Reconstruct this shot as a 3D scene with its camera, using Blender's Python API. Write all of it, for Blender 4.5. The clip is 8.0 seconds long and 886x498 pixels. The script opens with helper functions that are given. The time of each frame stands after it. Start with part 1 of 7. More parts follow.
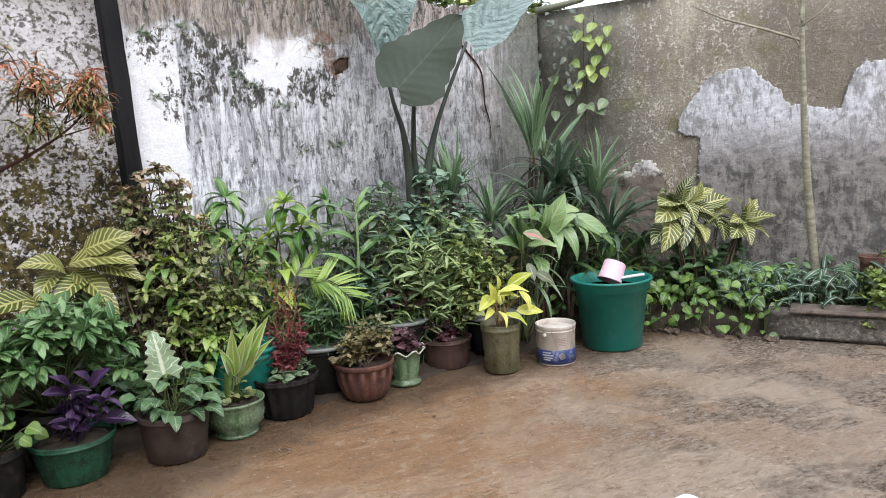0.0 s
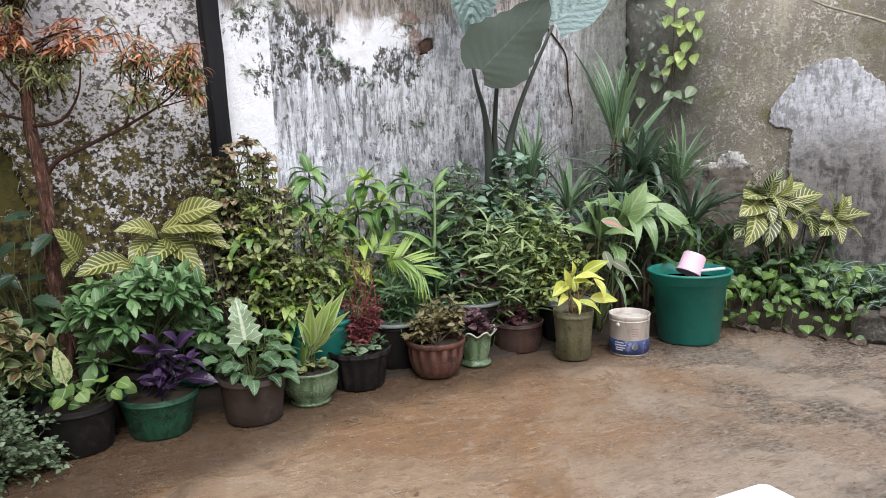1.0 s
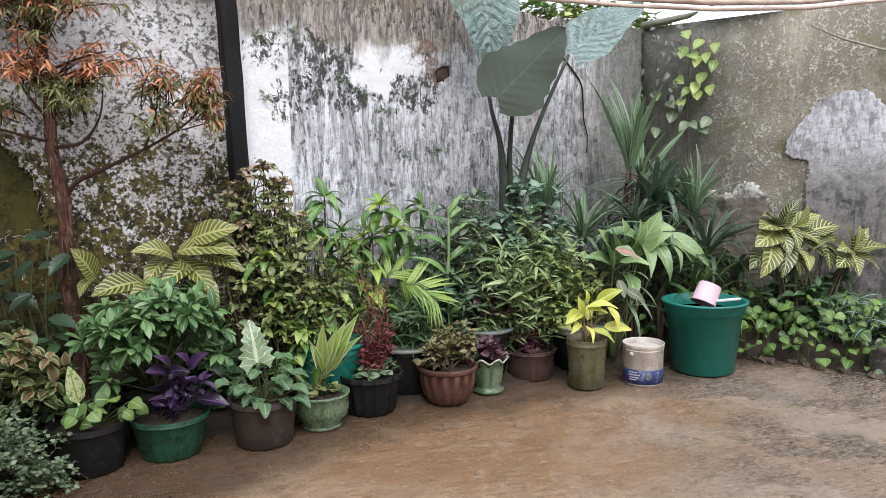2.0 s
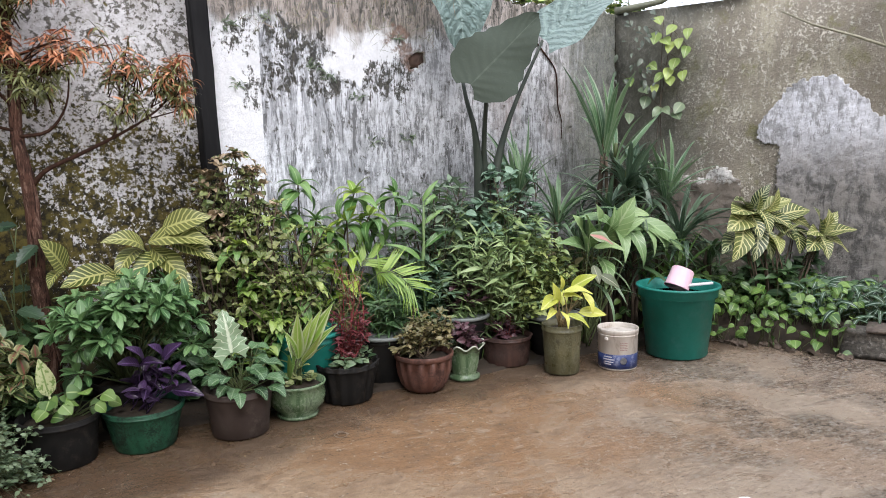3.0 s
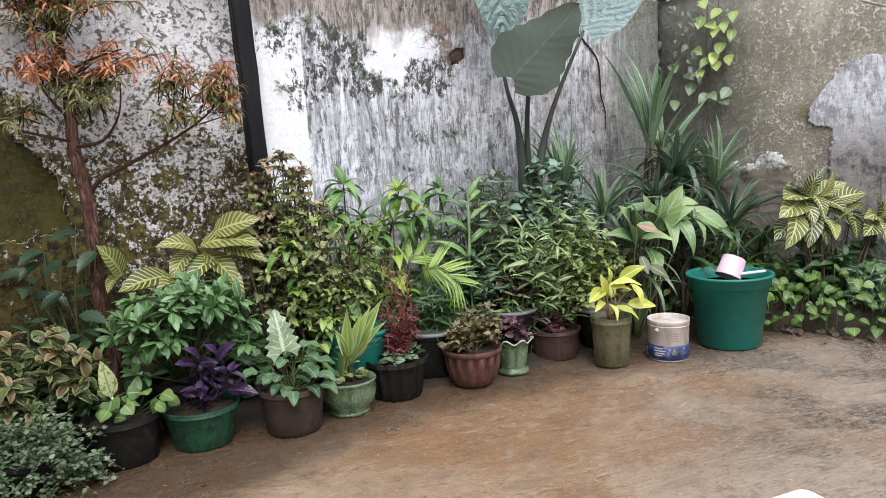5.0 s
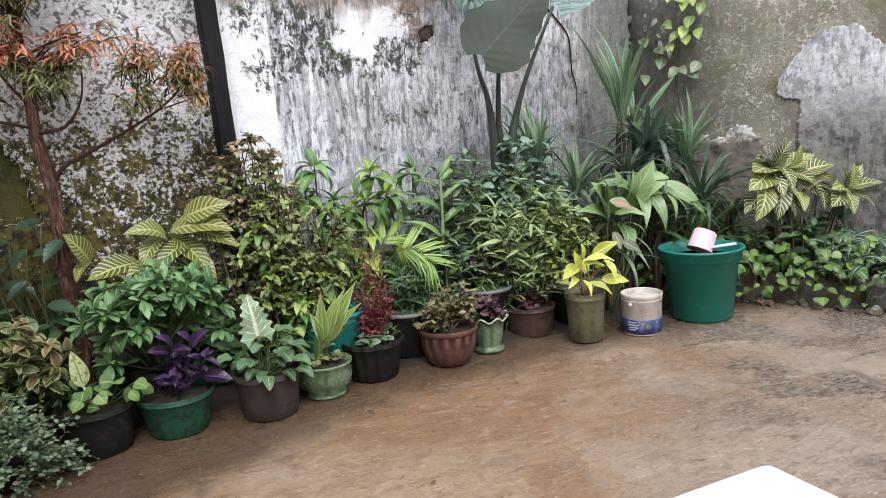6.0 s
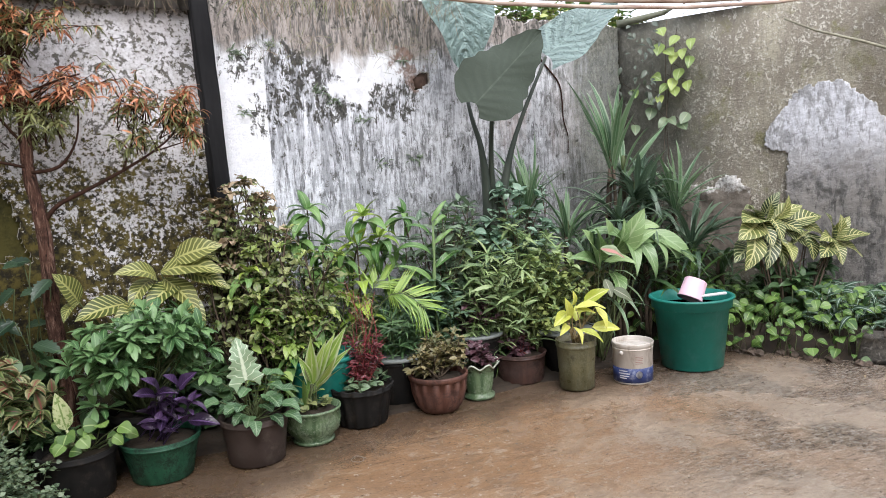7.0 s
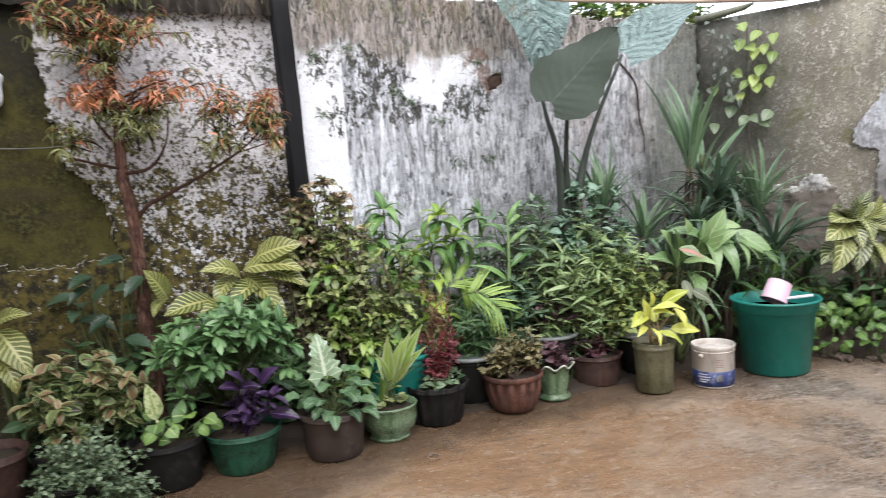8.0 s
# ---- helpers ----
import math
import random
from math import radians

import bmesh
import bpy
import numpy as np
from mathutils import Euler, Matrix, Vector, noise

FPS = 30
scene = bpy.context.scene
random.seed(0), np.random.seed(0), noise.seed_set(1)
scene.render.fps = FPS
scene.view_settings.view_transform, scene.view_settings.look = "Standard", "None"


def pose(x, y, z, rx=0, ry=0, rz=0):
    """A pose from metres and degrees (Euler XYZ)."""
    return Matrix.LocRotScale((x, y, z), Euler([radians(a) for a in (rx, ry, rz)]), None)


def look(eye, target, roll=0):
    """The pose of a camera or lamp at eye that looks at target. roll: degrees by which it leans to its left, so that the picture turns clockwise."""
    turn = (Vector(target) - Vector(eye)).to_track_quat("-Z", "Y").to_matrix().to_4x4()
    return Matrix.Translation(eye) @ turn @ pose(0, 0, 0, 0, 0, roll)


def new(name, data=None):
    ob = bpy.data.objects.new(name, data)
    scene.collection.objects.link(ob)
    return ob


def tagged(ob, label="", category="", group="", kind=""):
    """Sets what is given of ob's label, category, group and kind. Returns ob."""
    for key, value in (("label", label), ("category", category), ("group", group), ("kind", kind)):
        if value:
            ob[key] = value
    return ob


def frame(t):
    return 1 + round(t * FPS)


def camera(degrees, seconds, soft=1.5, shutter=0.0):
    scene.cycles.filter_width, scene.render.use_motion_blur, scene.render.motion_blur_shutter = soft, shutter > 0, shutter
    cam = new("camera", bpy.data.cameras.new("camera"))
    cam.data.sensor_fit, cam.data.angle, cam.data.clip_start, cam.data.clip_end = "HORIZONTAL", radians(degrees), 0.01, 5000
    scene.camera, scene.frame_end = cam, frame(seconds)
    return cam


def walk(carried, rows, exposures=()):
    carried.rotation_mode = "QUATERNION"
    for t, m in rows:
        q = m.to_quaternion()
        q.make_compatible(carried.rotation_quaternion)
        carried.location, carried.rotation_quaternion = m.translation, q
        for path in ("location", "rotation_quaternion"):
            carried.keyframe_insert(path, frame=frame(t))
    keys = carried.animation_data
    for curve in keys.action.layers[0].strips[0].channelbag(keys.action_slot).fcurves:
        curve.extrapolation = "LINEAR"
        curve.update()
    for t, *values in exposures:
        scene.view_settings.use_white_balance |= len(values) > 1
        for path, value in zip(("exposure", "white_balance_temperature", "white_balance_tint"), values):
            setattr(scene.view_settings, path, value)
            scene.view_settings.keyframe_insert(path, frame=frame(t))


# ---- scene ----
cam = camera(61.4, 8.0, soft=0.8, shutter=0.15)
PATH = [
    (0, (0.534, 0.049, 1.143), (1.562, 1.740, 0.866), -3.5),
    (0.5, (0.524, 0.046, 1.139), (1.470, 1.780, 0.829), -2.1),
    (1, (0.512, 0.040, 1.134), (1.365, 1.820, 0.824), -1.6),
    (1.2, (0.505, 0.048, 1.130), (1.343, 1.840, 0.826), -1.1),
    (2.3, (0.510, 0.036, 1.128), (1.338, 1.842, 0.903), -0.9),
    (2.5, (0.509, 0.036, 1.130), (1.335, 1.842, 0.897), -0.9),
    (3, (0.521, 0.037, 1.129), (1.400, 1.812, 0.856), -1.2),
    (3.5, (0.522, 0.044, 1.127), (1.394, 1.810, 0.790), -1.3),
    (4, (0.515, 0.035, 1.134), (1.332, 1.837, 0.843), -1.9),
    (4.2, (0.515, 0.034, 1.135), (1.314, 1.845, 0.853), -1.8),
    (5.3, (0.520, 0.028, 1.135), (1.291, 1.850, 0.849), -3.8),
    (5.5, (0.526, 0.030, 1.145), (1.314, 1.840, 0.826), -4.0),
    (6, (0.535, 0.031, 1.144), (1.351, 1.823, 0.798), -4.3),
    (6.5, (0.535, 0.037, 1.148), (1.412, 1.807, 0.838), -4.0),
    (7, (0.526, 0.036, 1.151), (1.382, 1.829, 0.919), -3.3),
    (7.5, (0.524, 0.030, 1.132), (1.356, 1.835, 0.919), -2.0),
    (7.8, (0.519, 0.035, 1.133), (1.342, 1.846, 0.916), -1.8),
    (8, (0.487, 0.043, 1.131), (1.180, 1.909, 0.921), -3.7),
]
walk(cam, [(t, look(eye, target, roll)) for t, eye, target, roll in PATH], exposures=((0, 0.38, 6350, 11.5), (2.5, 0.32, 6350, 11.5), (3.5, 0.42, 6350, 11.5), (6.5, 0.42, 6350, 11.5), (7.5, 0.50, 6350, 11.5), (8, 0.50, 6350, 11.5)))

# ---------------- light ----------------
world = bpy.data.worlds.new("overcast_sky")
world.use_nodes = True
scene.world = world
wn = world.node_tree.nodes
sky = wn.new("ShaderNodeTexSky")
sky.sky_type = "NISHITA"
sky.sun_disc = False
sky.sun_elevation = radians(58)
sky.sun_rotation = radians(150)
sky.air_density = 1.0
sky.dust_density = 6.0
sky_tint = wn.new("ShaderNodeMix")
sky_tint.data_type = "RGBA"
sky_tint.inputs[0].default_value = 0.75
sky_tint.inputs[7].default_value = (10.85, 11.25, 12.3, 1)
world.node_tree.links.new(sky.outputs[0], sky_tint.inputs[6])
world.node_tree.links.new(sky_tint.outputs[2], wn["Background"].inputs["Color"])
wn["Background"].inputs["Strength"].default_value = 0.15
sun = new("sun", bpy.data.lights.new("sun", "SUN"))
sun.data.energy = 1.5
sun.data.angle = radians(25)
sun.data.color = (1.0, 0.97, 0.93)
sun.matrix_world = look((0.5, -4, 7), (2.2, 3.0, 0))


# ---------------- material tools ----------------
class Nodes:
    """A small builder for one node material."""

    def __init__(self, name, rough=0.6, spec=0.5):
        self.m = bpy.data.materials.new(name)
        self.m.use_nodes = True
        self.t = self.m.node_tree
        self.b = self.t.nodes["Principled BSDF"]
        self.b.inputs["Roughness"].default_value = rough
        self.b.inputs["Specular IOR Level"].default_value = spec

    def n(self, kind):
        return self.t.nodes.new("ShaderNode" + kind)

    def put(self, sock, v):
        if isinstance(v, bpy.types.NodeSocket):
            self.t.links.new(v, sock)
        elif isinstance(v, tuple) and sock.type == "RGBA":
            sock.default_value = (*v, 1) if len(v) == 3 else v
        else:
            sock.default_value = v

    def pos(self):
        return self.n("NewGeometry").outputs["Position"]

    def obj(self):
        return self.n("TexCoord").outputs["Object"]

    def uv(self):
        return self.n("TexCoord").outputs["UV"]

    def island(self):
        return self.n("NewGeometry").outputs["Random Per Island"]

    def rnd(self):
        return self.n("ObjectInfo").outputs["Random"]

    def xyz(self, v):
        s = self.n("SeparateXYZ")
        self.put(s.inputs[0], v)
        return s.outputs

    def scaled(self, v, x, y, z, turn=0.0):
        k = self.n("Mapping")
        self.put(k.inputs[0], v)
        k.inputs["Scale"].default_value = (x, y, z)
        k.inputs["Rotation"].default_value = (0, 0, turn)
        return k.outputs[0]

    def noise(self, v, scale, detail=4.0, rough=0.55, dist=0.0):
        k = self.n("TexNoise")
        self.put(k.inputs["Vector"], v)
        k.inputs["Scale"].default_value = scale
        k.inputs["Detail"].default_value = detail
        k.inputs["Roughness"].default_value = rough
        k.inputs["Distortion"].default_value = dist
        return k.outputs["Fac"]

    def voro(self, v, scale, feature="F1"):
        k = self.n("TexVoronoi")
        k.feature = feature
        self.put(k.inputs["Vector"], v)
        k.inputs["Scale"].default_value = scale
        return k.outputs["Distance"]

    def math(self, op, a, b=0.0, c=0.0):
        k = self.n("Math")
        k.operation = op
        for i, v in enumerate((a, b, c)):
            self.put(k.inputs[i], v)
        return k.outputs[0]

    def add(self, a, b):
        return self.math("ADD", a, b)

    def mul(self, a, b):
        return self.math("MULTIPLY", a, b)

    def step(self, v, lo, hi, a=0.0, b=1.0):
        """Smooth ramp of v from lo to hi, onto a to b."""
        k = self.n("MapRange")
        k.interpolation_type = "SMOOTHSTEP"
        for i, x in enumerate((v, lo, hi, a, b)):
            self.put(k.inputs[i], x)
        return k.outputs[0]

    def mix(self, f, a, b, mode="MIX"):
        k = self.n("Mix")
        k.data_type = "RGBA"
        k.blend_type = mode
        k.clamp_factor = True
        self.put(k.inputs[0], f)
        self.put(k.inputs[6], a)
        self.put(k.inputs[7], b)
        return k.outputs[2]

    def bump(self, h, strength=0.4, dist=0.01):
        k = self.n("Bump")
        k.inputs["Strength"].default_value = strength
        k.inputs["Distance"].default_value = dist
        self.put(k.inputs["Height"], h)
        self.t.links.new(k.outputs[0], self.b.inputs["Normal"])

    def done(self, color, rough=None, sheer=0.0):
        self.put(self.b.inputs["Base Color"], color)
        if rough is not None:
            self.put(self.b.inputs["Roughness"], rough)
        if sheer:
            tr, ad = self.n("BsdfTranslucent"), self.n("MixShader")
            self.put(tr.inputs[0], color)
            ad.inputs[0].default_value = sheer
            out = self.t.nodes["Material Output"]
            self.t.links.new(self.b.outputs[0], ad.inputs[1])
            self.t.links.new(tr.outputs[0], ad.inputs[2])
            self.t.links.new(ad.outputs[0], out.inputs["Surface"])
        return self.m


def leaf_material(name, dark, light, vein=None, style="rib", rough=0.3, sheer=0.16, edge=None, width=0.12, lines=62, crinkle=0.0, band=(0.3, 0.85)):
    """Leaf: tone varies leaf by leaf, with a midrib or side veins."""
    k = Nodes(name, rough, 0.55)
    u = k.xyz(k.uv())
    across = k.math("ABSOLUTE", k.add(u[0], -0.5))
    r = k.math("FRACT", k.add(k.island(), k.rnd()))
    mott = k.noise(k.obj(), 38, 3)
    tone = k.add(k.mul(r, 0.85), k.mul(mott, 0.3))
    c = k.mix(k.step(tone, 0.1, 1.05), dark, light)
    c = k.mix(k.mul(k.step(k.noise(k.obj(), 130, 3, 0.6), 0.6, 0.72), 0.35), c, tuple(0.4 * v + 0.02 for v in light))
    if edge:
        c = k.mix(k.step(k.add(across, k.mul(mott, 0.15)), 0.3, 0.52), c, edge)
    if vein:
        rib = k.step(across, width * 0.2, width * 0.55, 1, 0)
        if style == "zebra":
            wave = k.math("SINE", k.mul(k.add(k.add(u[1], k.mul(mott, 0.06)), k.mul(across, -0.42)), float(lines)))
            rib = k.math("MAXIMUM", rib, k.step(wave, band[0], band[1]))
        elif style == "net":
            wave = k.math("SINE", k.mul(k.add(u[1], k.mul(across, -0.55)), 40.0))
            rib = k.math("MAXIMUM", rib, k.step(wave, 0.88, 1.0, 0, 0.85))
        elif style == "splash":
            rib = k.math("MAXIMUM", rib, k.step(k.noise(k.obj(), 60, 2), 0.5, 0.62))
        c = k.mix(rib, c, vein)
    hgt = k.math("SINE", k.mul(k.add(u[1], k.mul(across, -0.5)), 55.0))
    rel = k.add(k.mul(hgt, 0.3), k.mul(across, -1.0))
    if crinkle:
        dent = k.noise(k.obj(), 17, 4, 0.6, 1.4)
        ribs = k.math("SINE", k.add(k.mul(k.add(u[1], k.mul(across, -0.7)), 52.0), k.mul(dent, 5.0)))
        rel = k.add(rel, k.add(k.mul(dent, 6.5 * crinkle), k.mul(ribs, 0.6 * crinkle)))
        c = k.mix(k.step(k.add(k.mul(ribs, 0.12), dent), 0.42, 0.66, 0.30, 0.0), c, dark)
    k.bump(rel, min(1.0, 0.25 + 0.6 * crinkle), 0.004 + 0.010 * crinkle)
    return k.done(c, None, sheer)


def plain(name, a, b, scale=20, rough=0.55, bump=0.2, stretch=(1, 1, 1), spec=0.5, dirt=None):
    k = Nodes(name, rough, spec)
    v = k.scaled(k.obj(), *stretch)
    f = k.noise(v, scale, 6, 0.6)
    c = k.mix(k.step(f, 0.3, 0.7), a, b)
    big = k.noise(k.obj(), scale * 0.22, 3)
    c = k.mix(k.step(big, 0.45, 0.75, 0, 0.5), c, tuple(x * 0.55 for x in a))
    if dirt:
        c = k.mix(k.step(k.noise(v, scale * 0.6, 8, 0.7), 0.52, 0.68), c, dirt)
    k.bump(f, bump, 0.004)
    return k.done(c, k.step(f, 0.2, 0.8, rough * 0.75, min(1.0, rough * 1.25)))


# ---------------- mesh tools ----------------
def part(name, data, material, parent=None, label="", smooth=True):
    """Links a bmesh or a mesh as one object under a thing."""
    if isinstance(data, bmesh.types.BMesh):
        me = bpy.data.meshes.new(name)
        data.to_mesh(me)
        data.free()
    else:
        me = data
    if not me.materials:
        me.materials.append(material)
    if smooth:
        me.shade_smooth()
    ob = new(name, me)
    ob.parent = parent
    if label:
        ob["label"] = label
    return ob


def thing(name, at, label, category, group="", kind="", turn=0.0):
    ob = new(name)
    ob.empty_display_size = 0.05
    ob.matrix_basis = pose(*at, 0, 0, turn)
    return tagged(ob, label, category, group, kind)


def lathe(profile, seg=40, wave=0.0, count=0, wave_z=None, flute=0.0):
    """A turned shell from (radius, height) pairs. wave: ripple of the rim above wave_z; flute: ripple of the wall."""
    bm = bmesh.new()
    rings = []
    for r, z in profile:
        ring = []
        for i in range(seg):
            a = 2 * math.pi * i / seg
            rr, zz = r, z
            if count:
                w = math.cos(count * a)
                if wave_z is not None and z >= wave_z:
                    rr, zz = r * (1 + wave * w), z + wave * 0.16 * w
                elif flute:
                    rr = r * (1 + flute * w)
            ring.append(bm.verts.new((rr * math.cos(a), rr * math.sin(a), zz)))
        rings.append(ring)
    for lo, hi in zip(rings, rings[1:]):
        for i in range(seg):
            j = (i + 1) % seg
            bm.faces.new((lo[i], lo[j], hi[j], hi[i]))
    if profile[0][0] > 0.002:
        bm.faces.new(rings[0][::-1])
    if profile[-1][0] > 0.002:
        bm.faces.new(rings[-1])
    return bm


def box(bm, x0, y0, z0, x1, y1, z1, bevel=0.0, m=None):
    """Adds a box to a bmesh, with bevelled edges."""
    b = bmesh.new()
    bmesh.ops.create_cube(b, size=1)
    bmesh.ops.scale(b, vec=(x1 - x0, y1 - y0, z1 - z0), verts=b.verts)
    bmesh.ops.translate(b, vec=((x0 + x1) / 2, (y0 + y1) / 2, (z0 + z1) / 2), verts=b.verts)
    if bevel:
        bmesh.ops.bevel(b, geom=b.edges[:], offset=bevel, segments=2, affect="EDGES", profile=0.7)
    if m is not None:
        b.transform(m)
    me = bpy.data.meshes.new("tmp")
    b.to_mesh(me)
    b.free()
    bm.from_mesh(me)
    bpy.data.meshes.remove(me)
    return bm


def rough_box(x0, y0, z0, x1, y1, z1, cuts, amount, scale=8.0, bevel=0.01):
    """A box with a worn, uneven skin."""
    bm = bmesh.new()
    box(bm, x0, y0, z0, x1, y1, z1)
    bmesh.ops.bevel(bm, geom=bm.edges[:], offset=bevel, segments=2, affect="EDGES")
    bmesh.ops.subdivide_edges(bm, edges=[e for e in bm.edges if e.calc_length() > 0.05], cuts=cuts, use_grid_fill=True)
    for v in bm.verts:
        v.co += noise.noise_vector(v.co * scale) * amount
    return bm


def tube(paths, sides=6, rough=0.0):
    """One mesh of tapered tubes. paths: lists of (point, radius)."""
    vs, fs = [], []
    for path in paths:
        base = len(vs)
        pts = [Vector(p) for p, _ in path]
        for i, (p, r) in enumerate(path):
            d = (pts[min(i + 1, len(pts) - 1)] - pts[max(i - 1, 0)]).normalized()
            q = d.to_track_quat("Z", "X").to_matrix()
            for k in range(sides):
                a = 2 * math.pi * k / sides
                w = r * (1 + rough * (noise.noise(Vector((math.cos(a) * 2.2, math.sin(a) * 2.2, p[2] * 9))) + 0.6 * noise.noise(Vector((math.cos(a) * 5, math.sin(a) * 5, p[2] * 30)))))
                vs.append(Vector(p) + q @ Vector((w * math.cos(a), w * math.sin(a), 0)))
        for i in range(len(path) - 1):
            for k in range(sides):
                a, b = base + i * sides + k, base + i * sides + (k + 1) % sides
                fs.append((a, b, b + sides, a + sides))
        fs.append([base + k for k in range(sides)][::-1])
        fs.append([base + (len(path) - 1) * sides + k for k in range(sides)])
    me = bpy.data.meshes.new("tube")
    me.from_pydata(vs, [], fs)
    return me


SHAPES = {
    "ovate": lambda v: math.sin(math.pi * v ** 0.75) ** 0.85,
    "lance": lambda v: math.sin(math.pi * v ** 0.62) ** 1.1,
    "spoon": lambda v: math.sin(math.pi * v ** 1.5) ** 0.8 * 0.97 + 0.03,
    "strap": lambda v: min(1.0, (0.55 + 1.2 * v)) * (1 - v ** 3.2) ** 0.9,
    "blade": lambda v: (0.45 + 0.9 * v) if v < 0.35 else 0.765 * (1 - ((v - 0.35) / 0.65) ** 1.8) ** 0.9,
    "shield": lambda v: min(1.0, 0.22 + (v * 3.4) ** 0.6 * 0.9) * (1 - v) ** 0.62 * 1.22,
    "heart": lambda v: (1 - v) ** 0.62 * (0.62 + 0.38 * min(1, v * 5)) * 1.12,
    "broad": lambda v: math.sin(math.pi * v ** 0.6) ** 0.7,
}


def leaf_grid(shape, length, width, droop=0.4, fold=0.25, seg=7, across=2, lobes=0.0, wave=0.0, stalk=0.0, serr=0.0, ear=0.0):
    """Vertices, faces and uv of one leaf: it starts at the origin and runs along +y, upper side to +z.
    droop: how far it bends down (radians); fold: lift of the halves; ear: how far the base lobes reach back."""
    f = SHAPES[shape]
    vs, uv = [], []
    y, z, ang = stalk, 0.0, 0.0
    n = 2 * across
    for i in range(seg + 1):
        v = i / seg
        w = max(f(min(max(v, 1e-3), 1 - 1e-3)), 0.02) * width / 2
        if lobes:
            w *= 1 + lobes * 0.5 * math.cos(2 * math.pi * (v * 6.5 + 0.1)) * min(1, 6 * v)
        if serr:
            w *= 1 + serr * (0.5 if i % 2 else -0.5)
        for k in range(n + 1):
            s = (k - across) / across
            lift = abs(s) * w * fold + wave * width * math.sin(v * 11 + (1 if s > 0 else 2.3)) * abs(s)
            back = ear * length * (1 - v) ** 3 * s * s
            vs.append((s * w, y - math.sin(ang) * lift * 0.4 - back, z + lift))
            uv.append((0.5 + s * 0.5, v))
        ang = -droop * ((i + 1) / seg) ** 1.3
        y += length / seg * math.cos(ang)
        z += length / seg * math.sin(ang)
    fs = []
    for i in range(seg):
        for k in range(n):
            a = i * (n + 1) + k
            fs.append((a, a + 1, a + n + 2, a + n + 1))
    return np.array(vs), np.array(fs), np.array(uv)


def leaf_mesh(name, grid, material):
    vs, fs, uv = grid
    me = bpy.data.meshes.new(name)
    me.from_pydata(vs.tolist(), [], fs.tolist())
    lay = me.uv_layers.new(name="UVMap")
    lay.data.foreach_set("uv", uv[fs.ravel()].ravel())
    me.materials.append(material)
    me.shade_smooth()
    return me


def aim(p, d, up=(0, 0, 1), size=1.0, roll=0.0):
    """A pose at p whose +y runs along d and whose +z leans to up."""
    d = Vector(d).normalized()
    u = Vector(up)
    if abs(d.dot(u.normalized())) > 0.97:
        u = Vector((0.3, -0.9, 0.2))
    x = d.cross(u).normalized()
    z = x.cross(d)
    m = Matrix((x, d, z)).transposed().to_4x4() @ Matrix.Rotation(roll, 4, "Y")
    return Matrix.Translation(p) @ m @ Matrix.Scale(size, 4)


def foliage(grids, poses):
    """One mesh of many leaves: each pose takes one of the grids in turn."""
    V, F, U = [], [], []
    base = 0
    for i, m in enumerate(poses):
        vs, fs, uv = grids[i % len(grids)]
        a = np.array(m)
        V.append(vs @ a[:3, :3].T + a[:3, 3])
        F.append(fs + base)
        U.append(uv[fs.ravel()])
        base += len(vs)
    V, F, U = np.concatenate(V), np.concatenate(F), np.concatenate(U)
    me = bpy.data.meshes.new("foliage")
    me.vertices.add(len(V))
    me.vertices.foreach_set("co", V.ravel().astype(np.float32))
    me.loops.add(F.size)
    me.loops.foreach_set("vertex_index", F.ravel().astype(np.int32))
    me.polygons.add(len(F))
    me.polygons.foreach_set("loop_start", np.arange(0, F.size, 4, dtype=np.int32))
    me.update(calc_edges=True)
    me.validate()
    lay = me.uv_layers.new(name="UVMap")
    lay.data.foreach_set("uv", U.ravel().astype(np.float32))
    return me


def finer(path, n):
    """The same path with n points between each two, on a smooth curve."""
    out = []
    P = [(Vector(p), w) for p, w in path]
    for i in range(len(P) - 1):
        a, b, c, d = P[max(i - 1, 0)], P[i], P[i + 1], P[min(i + 2, len(P) - 1)]
        for k in range(n):
            t = k / n
            q = 0.5 * (2 * b[0] + (c[0] - a[0]) * t + (2 * a[0] - 5 * b[0] + 4 * c[0] - d[0]) * t * t + (3 * b[0] - a[0] - 3 * c[0] + d[0]) * t ** 3)
            out.append((q, b[1] + (c[1] - b[1]) * t))
    return out + [P[-1]]


def uni(r, a, b):
    return a + (b - a) * r.random()


def stem_path(r, start, end, r0, r1, bend=0.12, n=6):
    """A bent tapered path between two points."""
    a, b = Vector(start), Vector(end)
    side = Vector((uni(r, -1, 1), uni(r, -1, 1), uni(r, 0, 0.6))) * (b - a).length * bend
    out = []
    for i in range(n + 1):
        t = i / n
        out.append((a.lerp(b, t) + side * math.sin(math.pi * t), r0 + (r1 - r0) * t))
    return out


